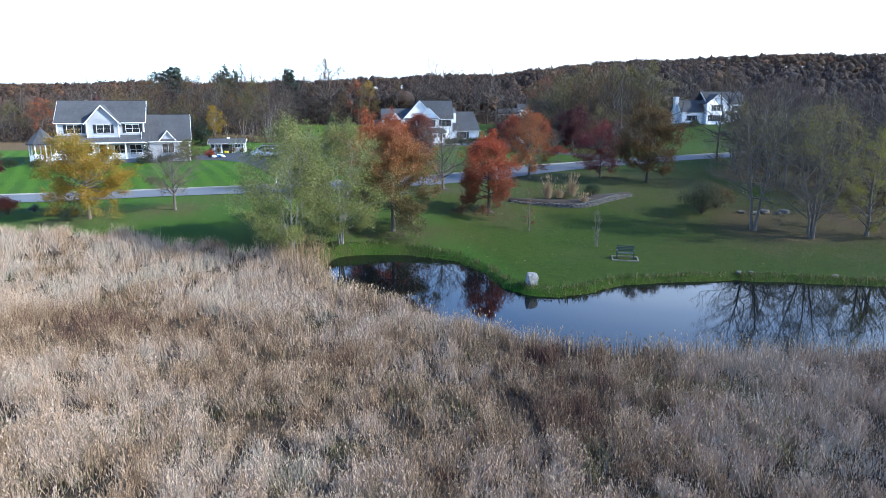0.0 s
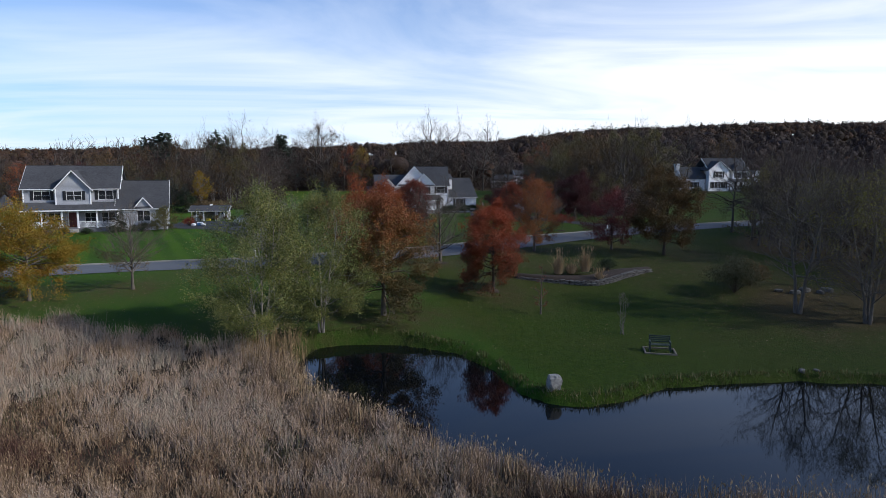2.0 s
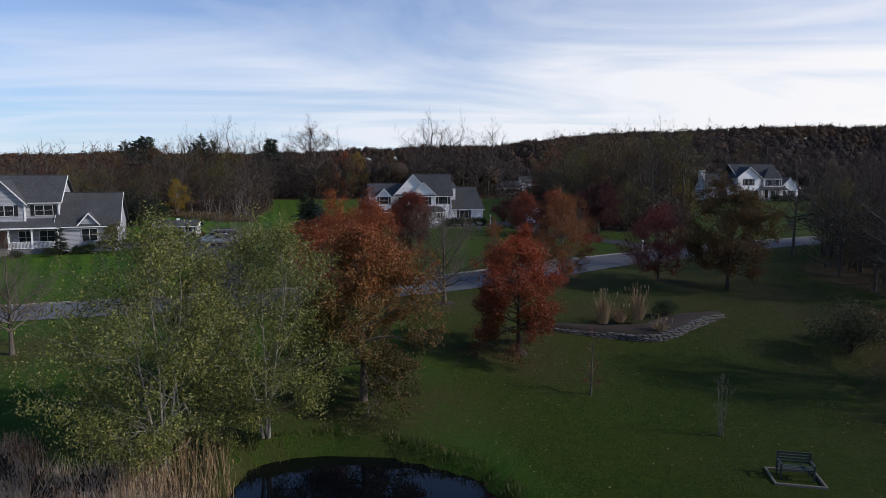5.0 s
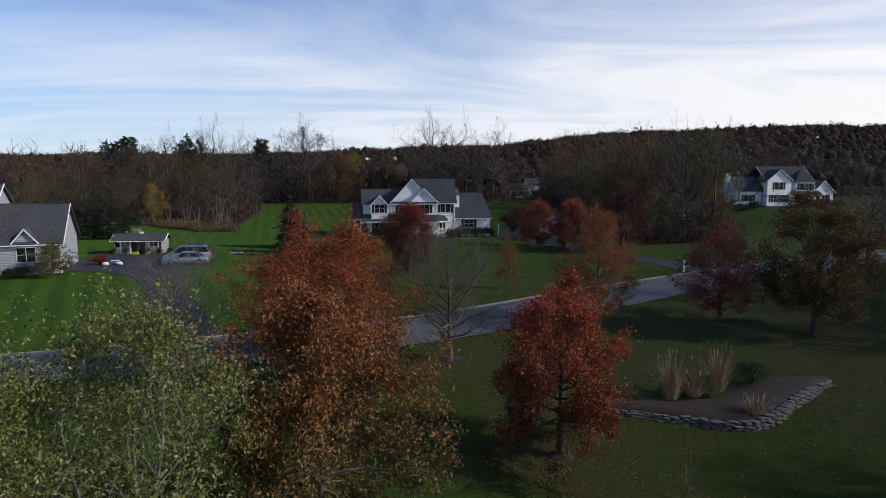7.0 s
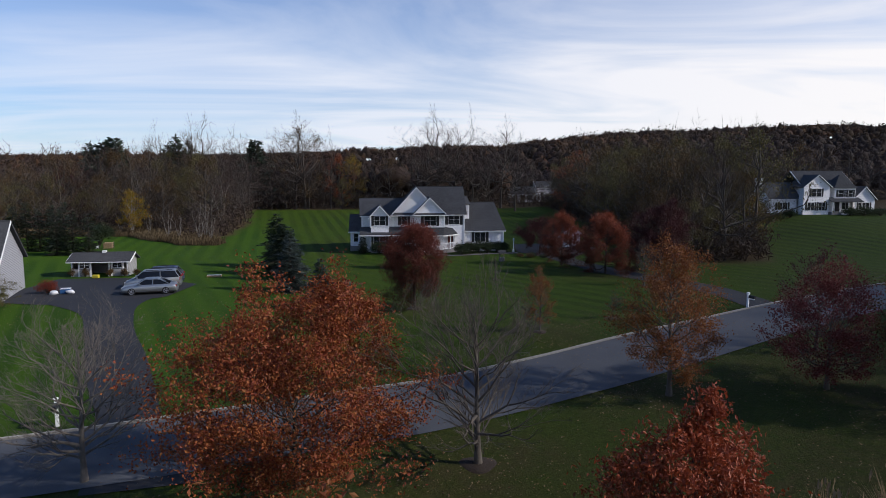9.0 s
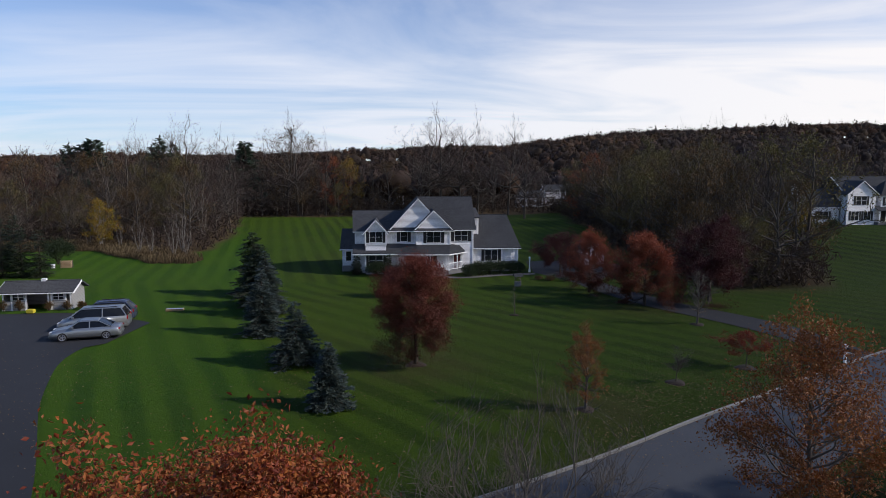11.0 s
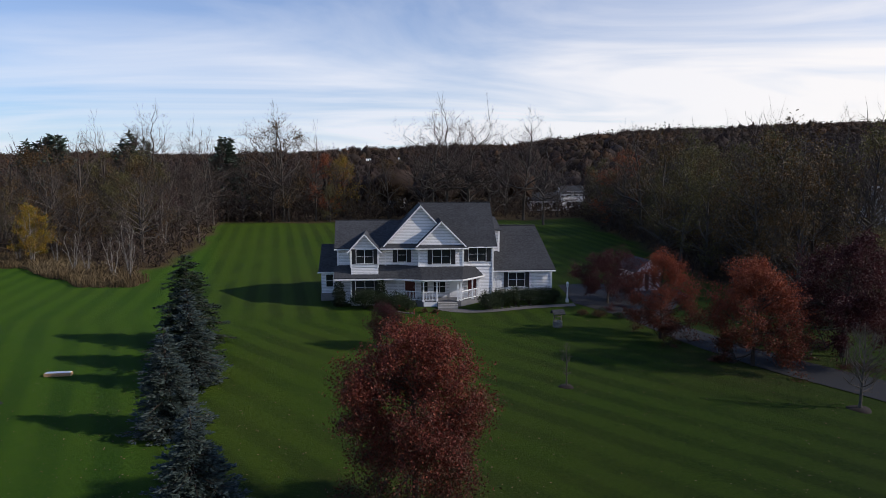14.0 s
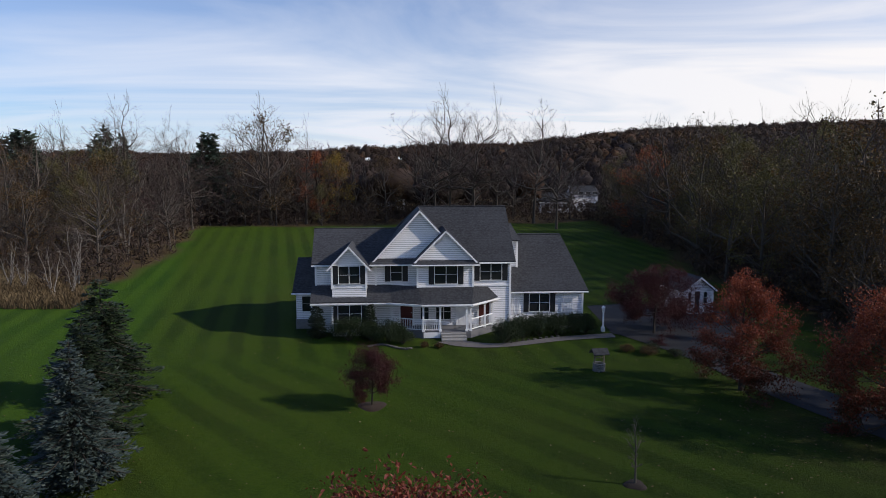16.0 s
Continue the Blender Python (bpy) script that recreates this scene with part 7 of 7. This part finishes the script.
def grass_clump(x, y, h, r, count, seed, label, lift=0.35):
    g = np.random.default_rng(seed)
    a, q = g.uniform(0, 2 * math.pi, count), np.sqrt(g.random(count))
    root = np.stack([np.cos(a) * q * r * 0.35, np.sin(a) * q * r * 0.35, np.zeros(count)], 1)
    hh = h * (0.35 + 0.65 * g.random(count)) * (1.0 - 0.2 * q)
    out = np.stack([np.cos(a) * q, np.sin(a) * q, np.zeros(count)], 1) * r * (0.25 + 0.9 * g.random(count))[:, None]
    mid = root + out * 0.4 + np.stack([np.zeros(count), np.zeros(count), hh * 0.65], 1)
    tip = root + out + np.stack([np.zeros(count), np.zeros(count), hh], 1)
    w = np.stack([-np.sin(a), np.cos(a), np.zeros(count)], 1) * 0.012
    V = np.stack([root - w, root + w, mid + w, tip, mid - w], 1).reshape(-1, 3)
    F = (np.arange(count)[:, None] * 5 + np.array([[0, 1, 2, 4]])).tolist() + (np.arange(count)[:, None] * 5 + np.array([[4, 2, 3]])).tolist()
    heads = np.flatnonzero((hh > h * 0.8))
    k = len(heads)
    t = tip[heads]
    e = g.normal(0, 1, (k, 3)) * np.array([1, 1, 0.2]) * 0.03
    up = np.array([0, 0, 0.16])
    V = np.concatenate([V, np.stack([t - up, t + e, t + up, t - e], 1).reshape(-1, 3)])
    F += (np.arange(k)[:, None] * 4 + np.array([[0, 1, 2, 3]]) + 5 * count).tolist()
    ob = new("ornamental_grass", mesh_of("ornamental_grass", V, F, M["reed"]))
    ob.matrix_basis = pose(x, y, at(x, y) + lift)
    tagged(ob, label, "grass")


grass_clump(10.7, 65.4, 2.5, 1.0, 260, 1, "tall straw-coloured ornamental grass with plumes in the bed")
grass_clump(13.3, 66.2, 2.6, 1.05, 260, 2, "tall straw-coloured ornamental grass with plumes in the bed")
grass_clump(11.9, 65.6, 1.4, 0.95, 170, 3, "short dry ornamental grass in the bed")
grass_clump(14.0, 63.6, 1.0, 0.9, 160, 4, "dry stems leaning over the stone wall")
plant("shrub", 15.8, 67.7, shrub_meshes(201, 0.95, 1.25, M["leaf_green"], 3200, 0.07), "rounded dark evergreen shrub in the bed", "shrub")
plant("shrub", 12.2, 66.6, shrub_meshes(202, 0.8, 0.9, M["leaf_brown"], 1500, 0.07), "low brown shrub in the bed", "shrub")


# ---- cars ----
M["silver"] = plain("silver_paint", (0.33, 0.35, 0.37), 0.28, 0.7, 0.05)
M["grey_paint"] = plain("dark_blue_paint", (0.07, 0.09, 0.14), 0.25, 0.5, 0.05)
M["car_glass"] = plain("car_glass", (0.008, 0.009, 0.011), 0.08, 0.0, 0.1, spec=0.35)
M["tyre"] = plain("tyre_rubber", (0.02, 0.02, 0.02), 0.9)
M["rim"] = plain("alloy_rim", (0.5, 0.5, 0.52), 0.35, 0.9)
M["tail"] = plain("red_lamp", (0.35, 0.02, 0.02), 0.2)
M["lamp_glass"] = plain("clear_lamp", (0.6, 0.62, 0.65), 0.1)


def loft(sections):
    """A closed body through cross sections along x, each a list of (y, z) for one side, mirrored."""
    s = Shape()
    rings = []
    for x, half in sections:
        ring = [(x, y, z) for y, z in half] + [(x, -y, z) for y, z in reversed(half)]
        rings.append(ring)
    n = len(rings[0])
    v = [p for r in rings for p in r]
    f = []
    for i in range(len(rings) - 1):
        f += [(i * n + j, i * n + (j + 1) % n, (i + 1) * n + (j + 1) % n, (i + 1) * n + j) for j in range(n)]
    f += [tuple(range(n)), tuple(range((len(rings) - 1) * n + n - 1, (len(rings) - 1) * n - 1, -1))]
    return s.poly(v, f)


def car(x, y, turn, paint, length, width, roof, bonnet, cabin, label, boxy=0.0, rack=False):
    """cabin: where windscreen foot, windscreen top, roof end and rear window foot lie along the length, in parts of it from the nose."""
    ob = thing("car", pose(x, y, at(x, y) + 0.05, 0, 0, turn), label, "car", "parked cars")
    L, w = length, width / 2
    X = lambda f: -L / 2 + f * L
    belt = bonnet
    sec = []
    for f, top, ww in ((0.0, 0.55, 0.78), (0.02, 0.68, 0.9), (0.12, belt * 0.88, 0.98), (cabin[0], belt, 1.0), (0.5, belt + 0.02, 1.0), (cabin[3], belt + 0.03, 1.0), (0.97, belt * (0.96 + 0.06 * boxy), 0.95), (1.0, belt * 0.8, 0.86)):
        sec.append((X(f), [(w * ww * 0.85, 0.2), (w * ww, 0.32), (w * ww, top * 0.62), (w * ww * 0.98, top * 0.8), (w * ww * 0.92, top), (w * ww * 0.5, top + 0.02)]))
    part("body", loft(sec), paint, ob, smooth=True)
    g = []
    for f, z, ww in ((cabin[0], belt, 0.86), (cabin[1], roof - 0.03, 0.70), ((cabin[1] + cabin[2]) / 2, roof, 0.70), (cabin[2], roof - 0.03, 0.68 + 0.06 * boxy), (cabin[3], belt + 0.02, 0.84)):
        g.append((X(f), [(w * 0.92, belt - 0.05), (w * (0.92 if z > belt + 0.1 else ww), belt + 0.02), (w * ww, max(belt + 0.04, z - 0.05)), (w * ww * 0.8, z)]))
    cab = part("cabin", loft(g), M["car_glass"], ob, smooth=False)
    r = []
    for f, z in ((cabin[1] - 0.015, roof - 0.04), (cabin[1] + 0.03, roof + 0.012), (cabin[2] - 0.03, roof + 0.012), (cabin[2] + 0.015, roof - 0.05)):
        r.append((X(f), [(w * 0.735, z - 0.09), (w * 0.735, z - 0.04), (w * 0.6, z + 0.005)]))
    part("roof_panel", loft(r), paint, ob, smooth=True)
    for side in (1, -1):
        mid = (cabin[1] + cabin[2]) / 2 + 0.02
        for f0, f1 in ((cabin[0], cabin[1]), (mid, mid), (cabin[3], cabin[2])):
            part("pillar", Shape().tube([(X(f0), side * w * 0.92, belt), (X(f1), side * w * 0.715, roof - 0.03)], 0.04, 5), paint, ob)
        part("wing_mirror", Shape().box(X(cabin[0]) + 0.25, X(cabin[0]) + 0.4, side * w * 1.0 - 0.02 if side > 0 else -w * 1.0 - 0.18, side * w * 1.0 + 0.18 if side > 0 else -w + 0.02, belt + 0.02, belt + 0.16, 0.02), paint, ob)
        part("headlight", Shape().box(X(0.005), X(0.05), side * w * 0.62 - 0.16, side * w * 0.62 + 0.16, 0.58, 0.72, 0.03), M["lamp_glass"], ob)
        part("tail_light", Shape().box(X(0.965), X(0.998), side * w * 0.78 - 0.10, side * w * 0.78 + 0.10, belt * 0.74, belt * (0.90 + 0.12 * boxy), 0.02), M["tail"], ob)
        for f in (0.19, 0.80):
            cx, cy = X(f), side * (w - 0.1)
            ring = [(cx, cy - 0.1, 0.32), (cx, cy + 0.11, 0.32)]
            t = part("wheel", Shape().tube(ring, 0.33, 18), M["tyre"], ob)
            rim = Shape().tube([(cx, cy + side * 0.09, 0.32), (cx, cy + side * 0.125, 0.32)], 0.07, 8)
            for k in range(5):
                aa = k * 2 * math.pi / 5
                rim.tube([(cx, cy + side * 0.115, 0.32), (cx + 0.2 * math.cos(aa), cy + side * 0.115, 0.32 + 0.2 * math.sin(aa))], 0.035, 5)
            rim.tube([(cx + 0.215 * math.cos(k * math.pi / 8), cy + side * 0.115, 0.32 + 0.215 * math.sin(k * math.pi / 8)) for k in range(17)], 0.025, 5, False)
            part("rim", rim, M["rim"], t)
    part("bumper", Shape().box(X(-0.005), X(0.03), -w * 0.8, w * 0.8, 0.25, 0.5, 0.05), paint, ob)
    part("bumper", Shape().box(X(0.965), X(1.004), -w * 0.85, w * 0.85, 0.28, 0.52, 0.05), paint, ob)
    part("sill", Shape().box(X(0.26), X(0.73), -w * 1.0, w * 1.0, 0.2, 0.3, 0.03), M["tyre"], ob)
    if rack:
        for side in (1, -1):
            part("roof_rail", Shape().tube([(X(cabin[1] + 0.05), side * w * 0.6, roof + 0.03), (X(cabin[2] - 0.05), side * w * 0.6, roof + 0.04)], 0.025, 6), M["tyre"], ob)


car(-28.5, 105.6, 16, M["silver"], 4.75, 1.78, 1.42, 0.9, (0.27, 0.42, 0.68, 0.88), "silver grey four-door sedan parked on the court")
car(-29.5, 108.6, 16, M["silver"], 5.05, 1.95, 1.72, 1.02, (0.17, 0.34, 0.90, 0.985), "silver minivan parked between two cars", 1.0, True)
car(-30.1, 111.3, 16, M["grey_paint"], 4.7, 1.85, 1.62, 0.98, (0.24, 0.38, 0.86, 0.97), "dark blue estate car parked on the court", 0.8, True)

# ---- round the houses ----


def group_shrubs(rows, mat, label, seed, size=0.08, dense=2300):
    for k, (x, y, r, h) in enumerate(rows):
        plant("shrub", x, y, shrub_meshes(seed + k, r, h, M[mat], int(dense * r * max(1, h)), size), label, "shrub")


def columnar(x, y, h, r, seed, label="dark green columnar evergreen by the house", mat="needle_dark"):
    plant("evergreen", x, y, conifer_meshes(seed, h, r, M[mat], 22, 13, 0.05, size=0.09, dense=22, ragged=0.1, taper=0.35), label, "conifer")


group_shrubs([(1.4, 134.2, 1.15, 1.55), (2.6, 135.2, 1.1, 1.7), (3.9, 135.9, 1.15, 1.65), (5.2, 136.2, 1.1, 1.65), (6.5, 136.5, 1.05, 1.6), (7.5, 136.8, 0.9, 1.4)], "leaf_green", "clipped dark green shrub before the garage wing", 210, 0.085, 3000)
group_shrubs([(-9.8, 134.2, 1.3, 1.8), (-8.2, 134.2, 1.0, 1.4), (-6.9, 133.8, 1.15, 1.6), (-5.9, 133.4, 0.8, 1.0)], "leaf_green", "leafy evergreen shrub below the front windows", 220, 0.085, 3000)
columnar(-12.2, 135.3, 2.6, 0.62, 230)
columnar(-8.4, 135.1, 2.5, 0.55, 231)
group_shrubs([(9.2, 131.8, 0.5, 0.5), (10.4, 131.0, 0.6, 0.6), (-4.4, 132.6, 0.35, 0.4), (-3.4, 132.5, 0.3, 0.35)], "leaf_brown", "low brownish plant at the bed's edge", 240, 0.06)
group_shrubs([(10.8, 131.6, 0.7, 0.6), (12.0, 130.6, 0.6, 0.5)], "leaf_green", "low spreading evergreen by the court", 245, 0.06)
strip("path", [(-3.6, 134.0), (-2.2, 132.6), (0.5, 132.4), (3.0, 133.4), (5.5, 134.6), (9.4, 135.4)], [(-1.2, 134.2), (-0.6, 133.6), (0.8, 133.5), (2.8, 134.4), (5.3, 135.6), (9.4, 136.6)], 0.04, M["path"], "grey-brown curved paved walk to the porch steps", "path", 4, 0.6)


def edging():
    r = random.Random(3)
    for k in range(26):
        u = k / 25
        x = -8.2 + u * 4.8 if k < 16 else 1.2 + (k - 16) * 0.45
        y = 132.6 + 0.5 * math.sin(u * 9) if k < 16 else 133.75 + (k - 16) * 0.215
        o = new("edging_stone", lumpy(300 + k, 0.16, 0.13, 0.1, 0.2, 1).mesh("edging_stone", M["stone"]))
        o.matrix_basis = pose(x, y, at(x, y) - 0.02, 0, 0, r.uniform(0, 180))
        tagged(o, "small grey stone edging the flower bed", "stone", "edging stones")


edging()


def lamp_post(x, y):
    ob = thing("lamp_post", pose(x, y, at(x, y)), "white lamp post with lantern by the walk", "lamp post")
    part("base", Shape().box(-0.13, 0.13, -0.13, 0.13, 0, 0.35, 0.02), M["trim"], ob)
    part("shaft", Shape().tube([(0, 0, 0.3), (0, 0, 1.5)], [0.075, 0.055], 10), M["trim"], ob)
    part("collar", Shape().tube([(0, 0, 1.48), (0, 0, 1.55)], 0.1, 10), M["trim"], ob)
    part("lantern", Shape().box(-0.1, 0.1, -0.1, 0.1, 1.55, 1.82, 0.02), M["lamp_glass"], ob)
    part("cap", Shape().poly([(-0.14, -0.14, 1.82), (0.14, -0.14, 1.82), (0.14, 0.14, 1.82), (-0.14, 0.14, 1.82), (0, 0, 2.0)], [(0, 1, 4), (1, 2, 4), (2, 3, 4), (3, 0, 4), (3, 2, 1, 0)]), M["trim"], ob)


lamp_post(8.9, 137.2)


def well(x, y):
    ob = thing("wishing_well", pose(x, y, at(x, y), 0, 0, 12), "small stone wishing well with a shingled roof on the lawn", "wishing well")
    pr = [lumpy(400 + k, 0.13, 0.1, 0.09, 0.15, 1).mesh("stone", M["boulder"]) for k in range(4)]
    for c in range(4):
        for k in range(9):
            a = (k + 0.5 * (c % 2)) * 2 * math.pi / 9
            o = new("stone", pr[(k + c) % 4])
            o.parent = ob
            o.matrix_basis = pose(0.3 * math.cos(a), 0.3 * math.sin(a), c * 0.13, 0, 0, math.degrees(a) + 90)
    for s in (-0.3, 0.3):
        part("post", Shape().box(s - 0.035, s + 0.035, -0.035, 0.035, 0.3, 1.2, 0.006), M["timber"], ob)
    part("roof", Shape().slab([(-0.5, -0.38, 1.1), (0.5, -0.38, 1.1), (0.5, 0, 1.42), (-0.5, 0, 1.42)], 0.05).slab([(-0.5, 0, 1.42), (0.5, 0, 1.42), (0.5, 0.38, 1.1), (-0.5, 0.38, 1.1)], 0.05), M["shingle"], ob)
    part("crossbar", Shape().tube([(-0.34, 0, 0.85), (0.34, 0, 0.85)], 0.03, 6), M["timber"], ob)


well(6.3, 127.5)

for x, y, r in ((-6.7, 121.5, 0.75), (11.8, 95.2, 0.6), (17.3, 98.1, 0.7), (18.8, 109.7, 0.6), (4.3, 113.2, 0.45), (5.5, 90.9, 0.5), (-3.7, 98.9, 0.7), (4.3, 60.2, 0.6), (0.0, 71.8, 0.8)):
    ring = [(r * (1 + 0.12 * math.sin(3 * a + x)) * math.cos(a), r * (1 + 0.12 * math.sin(3 * a + x)) * math.sin(a)) for a in (k * math.pi / 12 for k in range(24))]
    s = Shape().poly([(x + a, y + b, at(x + a, y + b) - 0.02) for a, b in ring] + [(x + a * 0.8, y + b * 0.8, at(x + a * 0.8, y + b * 0.8) + 0.06) for a, b in ring] + [(x, y, at(x, y) + 0.1)],
                     [(k, (k + 1) % 24, (k + 1) % 24 + 24, k + 24) for k in range(24)] + [(k + 24, (k + 1) % 24 + 24, 48) for k in range(24)])
    tagged(new("mulch_ring", s.mesh("mulch_ring", M["mulch"], True)), "ring of brown mulch round a young tree", "mulch", kind="structure")

# the neighbour's garden
plant("shrub", -53.0, 143.5, shrub_meshes(249, 2.1, 4.0, M["leaf_green"], 6000, 0.14), "tall rounded evergreen bush by the wood's edge", "shrub")
for k in range(5):
    columnar(-61.5 + k * 1.6, 137 + 0.3 * k, 6.6 + 0.5 * math.sin(k * 2.1), 1.15, 250 + k, "tall dark arborvitae in a hedge row", "needle_dark")
for k in range(3):
    columnar(-53.2 + k * 2.0, 133.0 + 0.3 * k, 6.4 - 0.4 * k, 1.5, 260 + k, "tall dark arborvitae in a hedge row", "needle_dark")
group_shrubs([(-40.9, 96.8, 0.9, 1.2), (-42.0, 96.2, 0.7, 0.9)], "leaf_green", "low green bush at the corner of the garage wing", 270, 0.1)
plant("weeping_tree", -38.4, 97.6, tree_meshes(295, 3.4, 2.4, 0.4, M["bark_dark"], M["leaf_weeping"], 14000, 0.1, limbs=26, levels=4, droop=0.4, hang=0.8, low=-6, gaps=0.1, slim=0.2), "low weeping tree with olive-yellow leaves by the garage wing")
columnar(-43.6, 96.0, 3.2, 0.8, 275)
group_shrubs([(-43.8, 94.2, 0.9, 1.0), (-46.5, 92.6, 0.8, 0.8), (-49.0, 91.6, 0.9, 0.9), (-53.5, 90.2, 1.0, 0.9), (-56.0, 89.5, 1.0, 1.0), (-59.5, 88.5, 1.3, 1.2)], "leaf_green", "low green shrub before the porch", 280, 0.09)
plant("shrub", -37.9, 105.3, shrub_meshes(290, 0.9, 1.2, M["leaf_red"], 2600, 0.08), "round crimson shrub by the court", "shrub")
plant("shrub", -55.8, 79.5, tree_meshes(291, 3.8, 2.0, 0.5, M["bark_dark"], M["leaf_darkred"], 9000, 0.11, limbs=14, levels=4, puff=0.14), "dark burgundy ornamental tree on the lawn", "tree")
plant("shrub", -37.5, 54.8, shrub_meshes(292, 1.0, 1.7, M["leaf_red"], 2800, 0.09), "bright red shrub at the roadside", "shrub")
plant("shrub", -35.9, 56.0, shrub_meshes(293, 0.45, 0.8, M["needle"], 900, 0.06), "small blue-green shrub at the roadside", "shrub")
plant("maple_tree", -15.4, 70.2, tree_meshes(294, 7.4, 3.1, 1.1, M["bark_mid"], None, 0, 0, "round", limbs=28, levels=6, leader=0.8, up=0.14, thick=1.1), "leafless young tree by the drive")
for k, (x, y) in enumerate([(-36.4, 105.6), (-35.6, 105.0), (-36.9, 104.6)]):
    o = new("plastic_bag", lumpy(310 + k, 0.42, 0.32, 0.24, 0.2, 2).mesh("plastic_bag", M["white_bag"], True))
    o.matrix_basis = pose(x, y, at(x, y) + 0.04)
    tagged(o, "white tied plastic bag lying on the court", "bag", "bags on the court")
bin_ = thing("storage_bin", pose(-36.2, 105.3, at(-36, 105) + 0.05, 0, 0, 20), "blue plastic bin on the court", "bin")
part("body", Shape().box(-0.4, 0.4, -0.28, 0.28, 0, 0.42, 0.03), M["blue"], bin_)
part("lid", Shape().box(-0.43, 0.43, -0.31, 0.31, 0.42, 0.47, 0.02), M["white_bag"], bin_, "white lid")
toy = new("toy_cart", Shape().box(-38.2, -37.6, 113.6, 114.0, at(-38, 114) + 0.05, at(-38, 114) + 0.42, 0.06).mesh("toy_cart", M["yellow_toy"]))
tagged(toy, "small yellow plastic toy before the pavilion", "toy")
board = thing("garden_edging_board", pose(-25.9, 115.2, at(-25.9, 115.2) + 0.1, 0, 0, 8), "pale low wooden box lying on the lawn", "box")
part("side", Shape().box(-0.75, 0.75, -0.2, 0.2, -0.1, 0.1, 0.02), M["terracotta"], board)
part("top", Shape().box(-0.72, 0.72, -0.17, 0.17, 0.1, 0.125, 0.01), M["trim"], board)
group_shrubs([(-41.0, 114.9, 0.4, 1.0), (-39.6, 114.9, 0.4, 1.0), (-37.0, 115.0, 0.45, 1.0), (-35.6, 115.3, 0.4, 0.9), (-34.4, 115.6, 0.45, 0.8)], "leaf_brown", "brownish shrub against the pavilion", 320, 0.07)
group_shrubs([(61, 166, 1.6, 1.5), (64, 166.5, 1.5, 1.6), (75.5, 167, 1.6, 1.5), (78.5, 167.5, 1.7, 1.7), (82, 168, 1.5, 1.4)], "leaf_green", "dark green shrub before the farmhouse", 330, 0.14, 1200)

# rank dry grass along the wood's edge
g = np.random.default_rng(23)
n = 34000
x = g.uniform(-95, -35.5, n)
y = wood_front(x) + g.uniform(-6.0, 3.0, n) + (grain(x, x * 0, 3.0, 77) - 0.5) * 2
keep = y > 144.5
x, y = x[keep], y[keep]
blades("rank_grass", x, y, g.uniform(0.25, 1.0, len(x)), g.uniform(0.04, 0.10, len(x)), M["brushgrass"], "rank brown grass along the wood's edge", "grass", 0.5, 0.4, g, 0.12)


def firewood(x, y, turn):
    """Split logs stacked crosswise between two upright stakes."""
    ob = thing("firewood_stack", pose(x, y, at(x, y), 0, 0, turn), "stack of pale split firewood beside a round evergreen", "firewood")
    r = random.Random(12)
    for row in range(6):
        for k in range(5):
            c, z = -0.5 + 0.25 * k + (0.12 if row % 2 else 0), 0.09 + 0.15 * row
            ring = [(c + r.uniform(0.10, 0.125) * math.cos(a), z + r.uniform(0.07, 0.085) * math.sin(a)) for a in (q * math.pi / 3 + 0.2 for q in range(6))]
            part("log", Shape().prism(ring, -0.3 + r.uniform(-0.04, 0.04), 0.3 + r.uniform(-0.04, 0.04)), M["firewood"], ob)
    for s in (-0.66, 0.78):
        part("stake", Shape().box(s - 0.035, s + 0.035, -0.04, 0.04, -0.1, 1.05, 0.008), M["timber"], ob)


M["firewood"] = plain("split_wood", (0.46, 0.33, 0.20), 0.85, vary=0.25, scale=6)
firewood(-50.4, 140.9, 12)
bucket = thing("bucket", pose(-51.9, 140.6, at(-51.9, 140.6)), "white plastic bucket standing beside stacked firewood", "bucket")
part("body", Shape().tube([(0, 0, 0), (0, 0, 0.5)], [0.2, 0.26], 14), M["white_bag"], bucket)
part("rim", Shape().tube([(0.27 * math.cos(k * math.pi / 10), 0.27 * math.sin(k * math.pi / 10), 0.49) for k in range(21)], 0.02, 5, False), M["white_bag"], bucket)
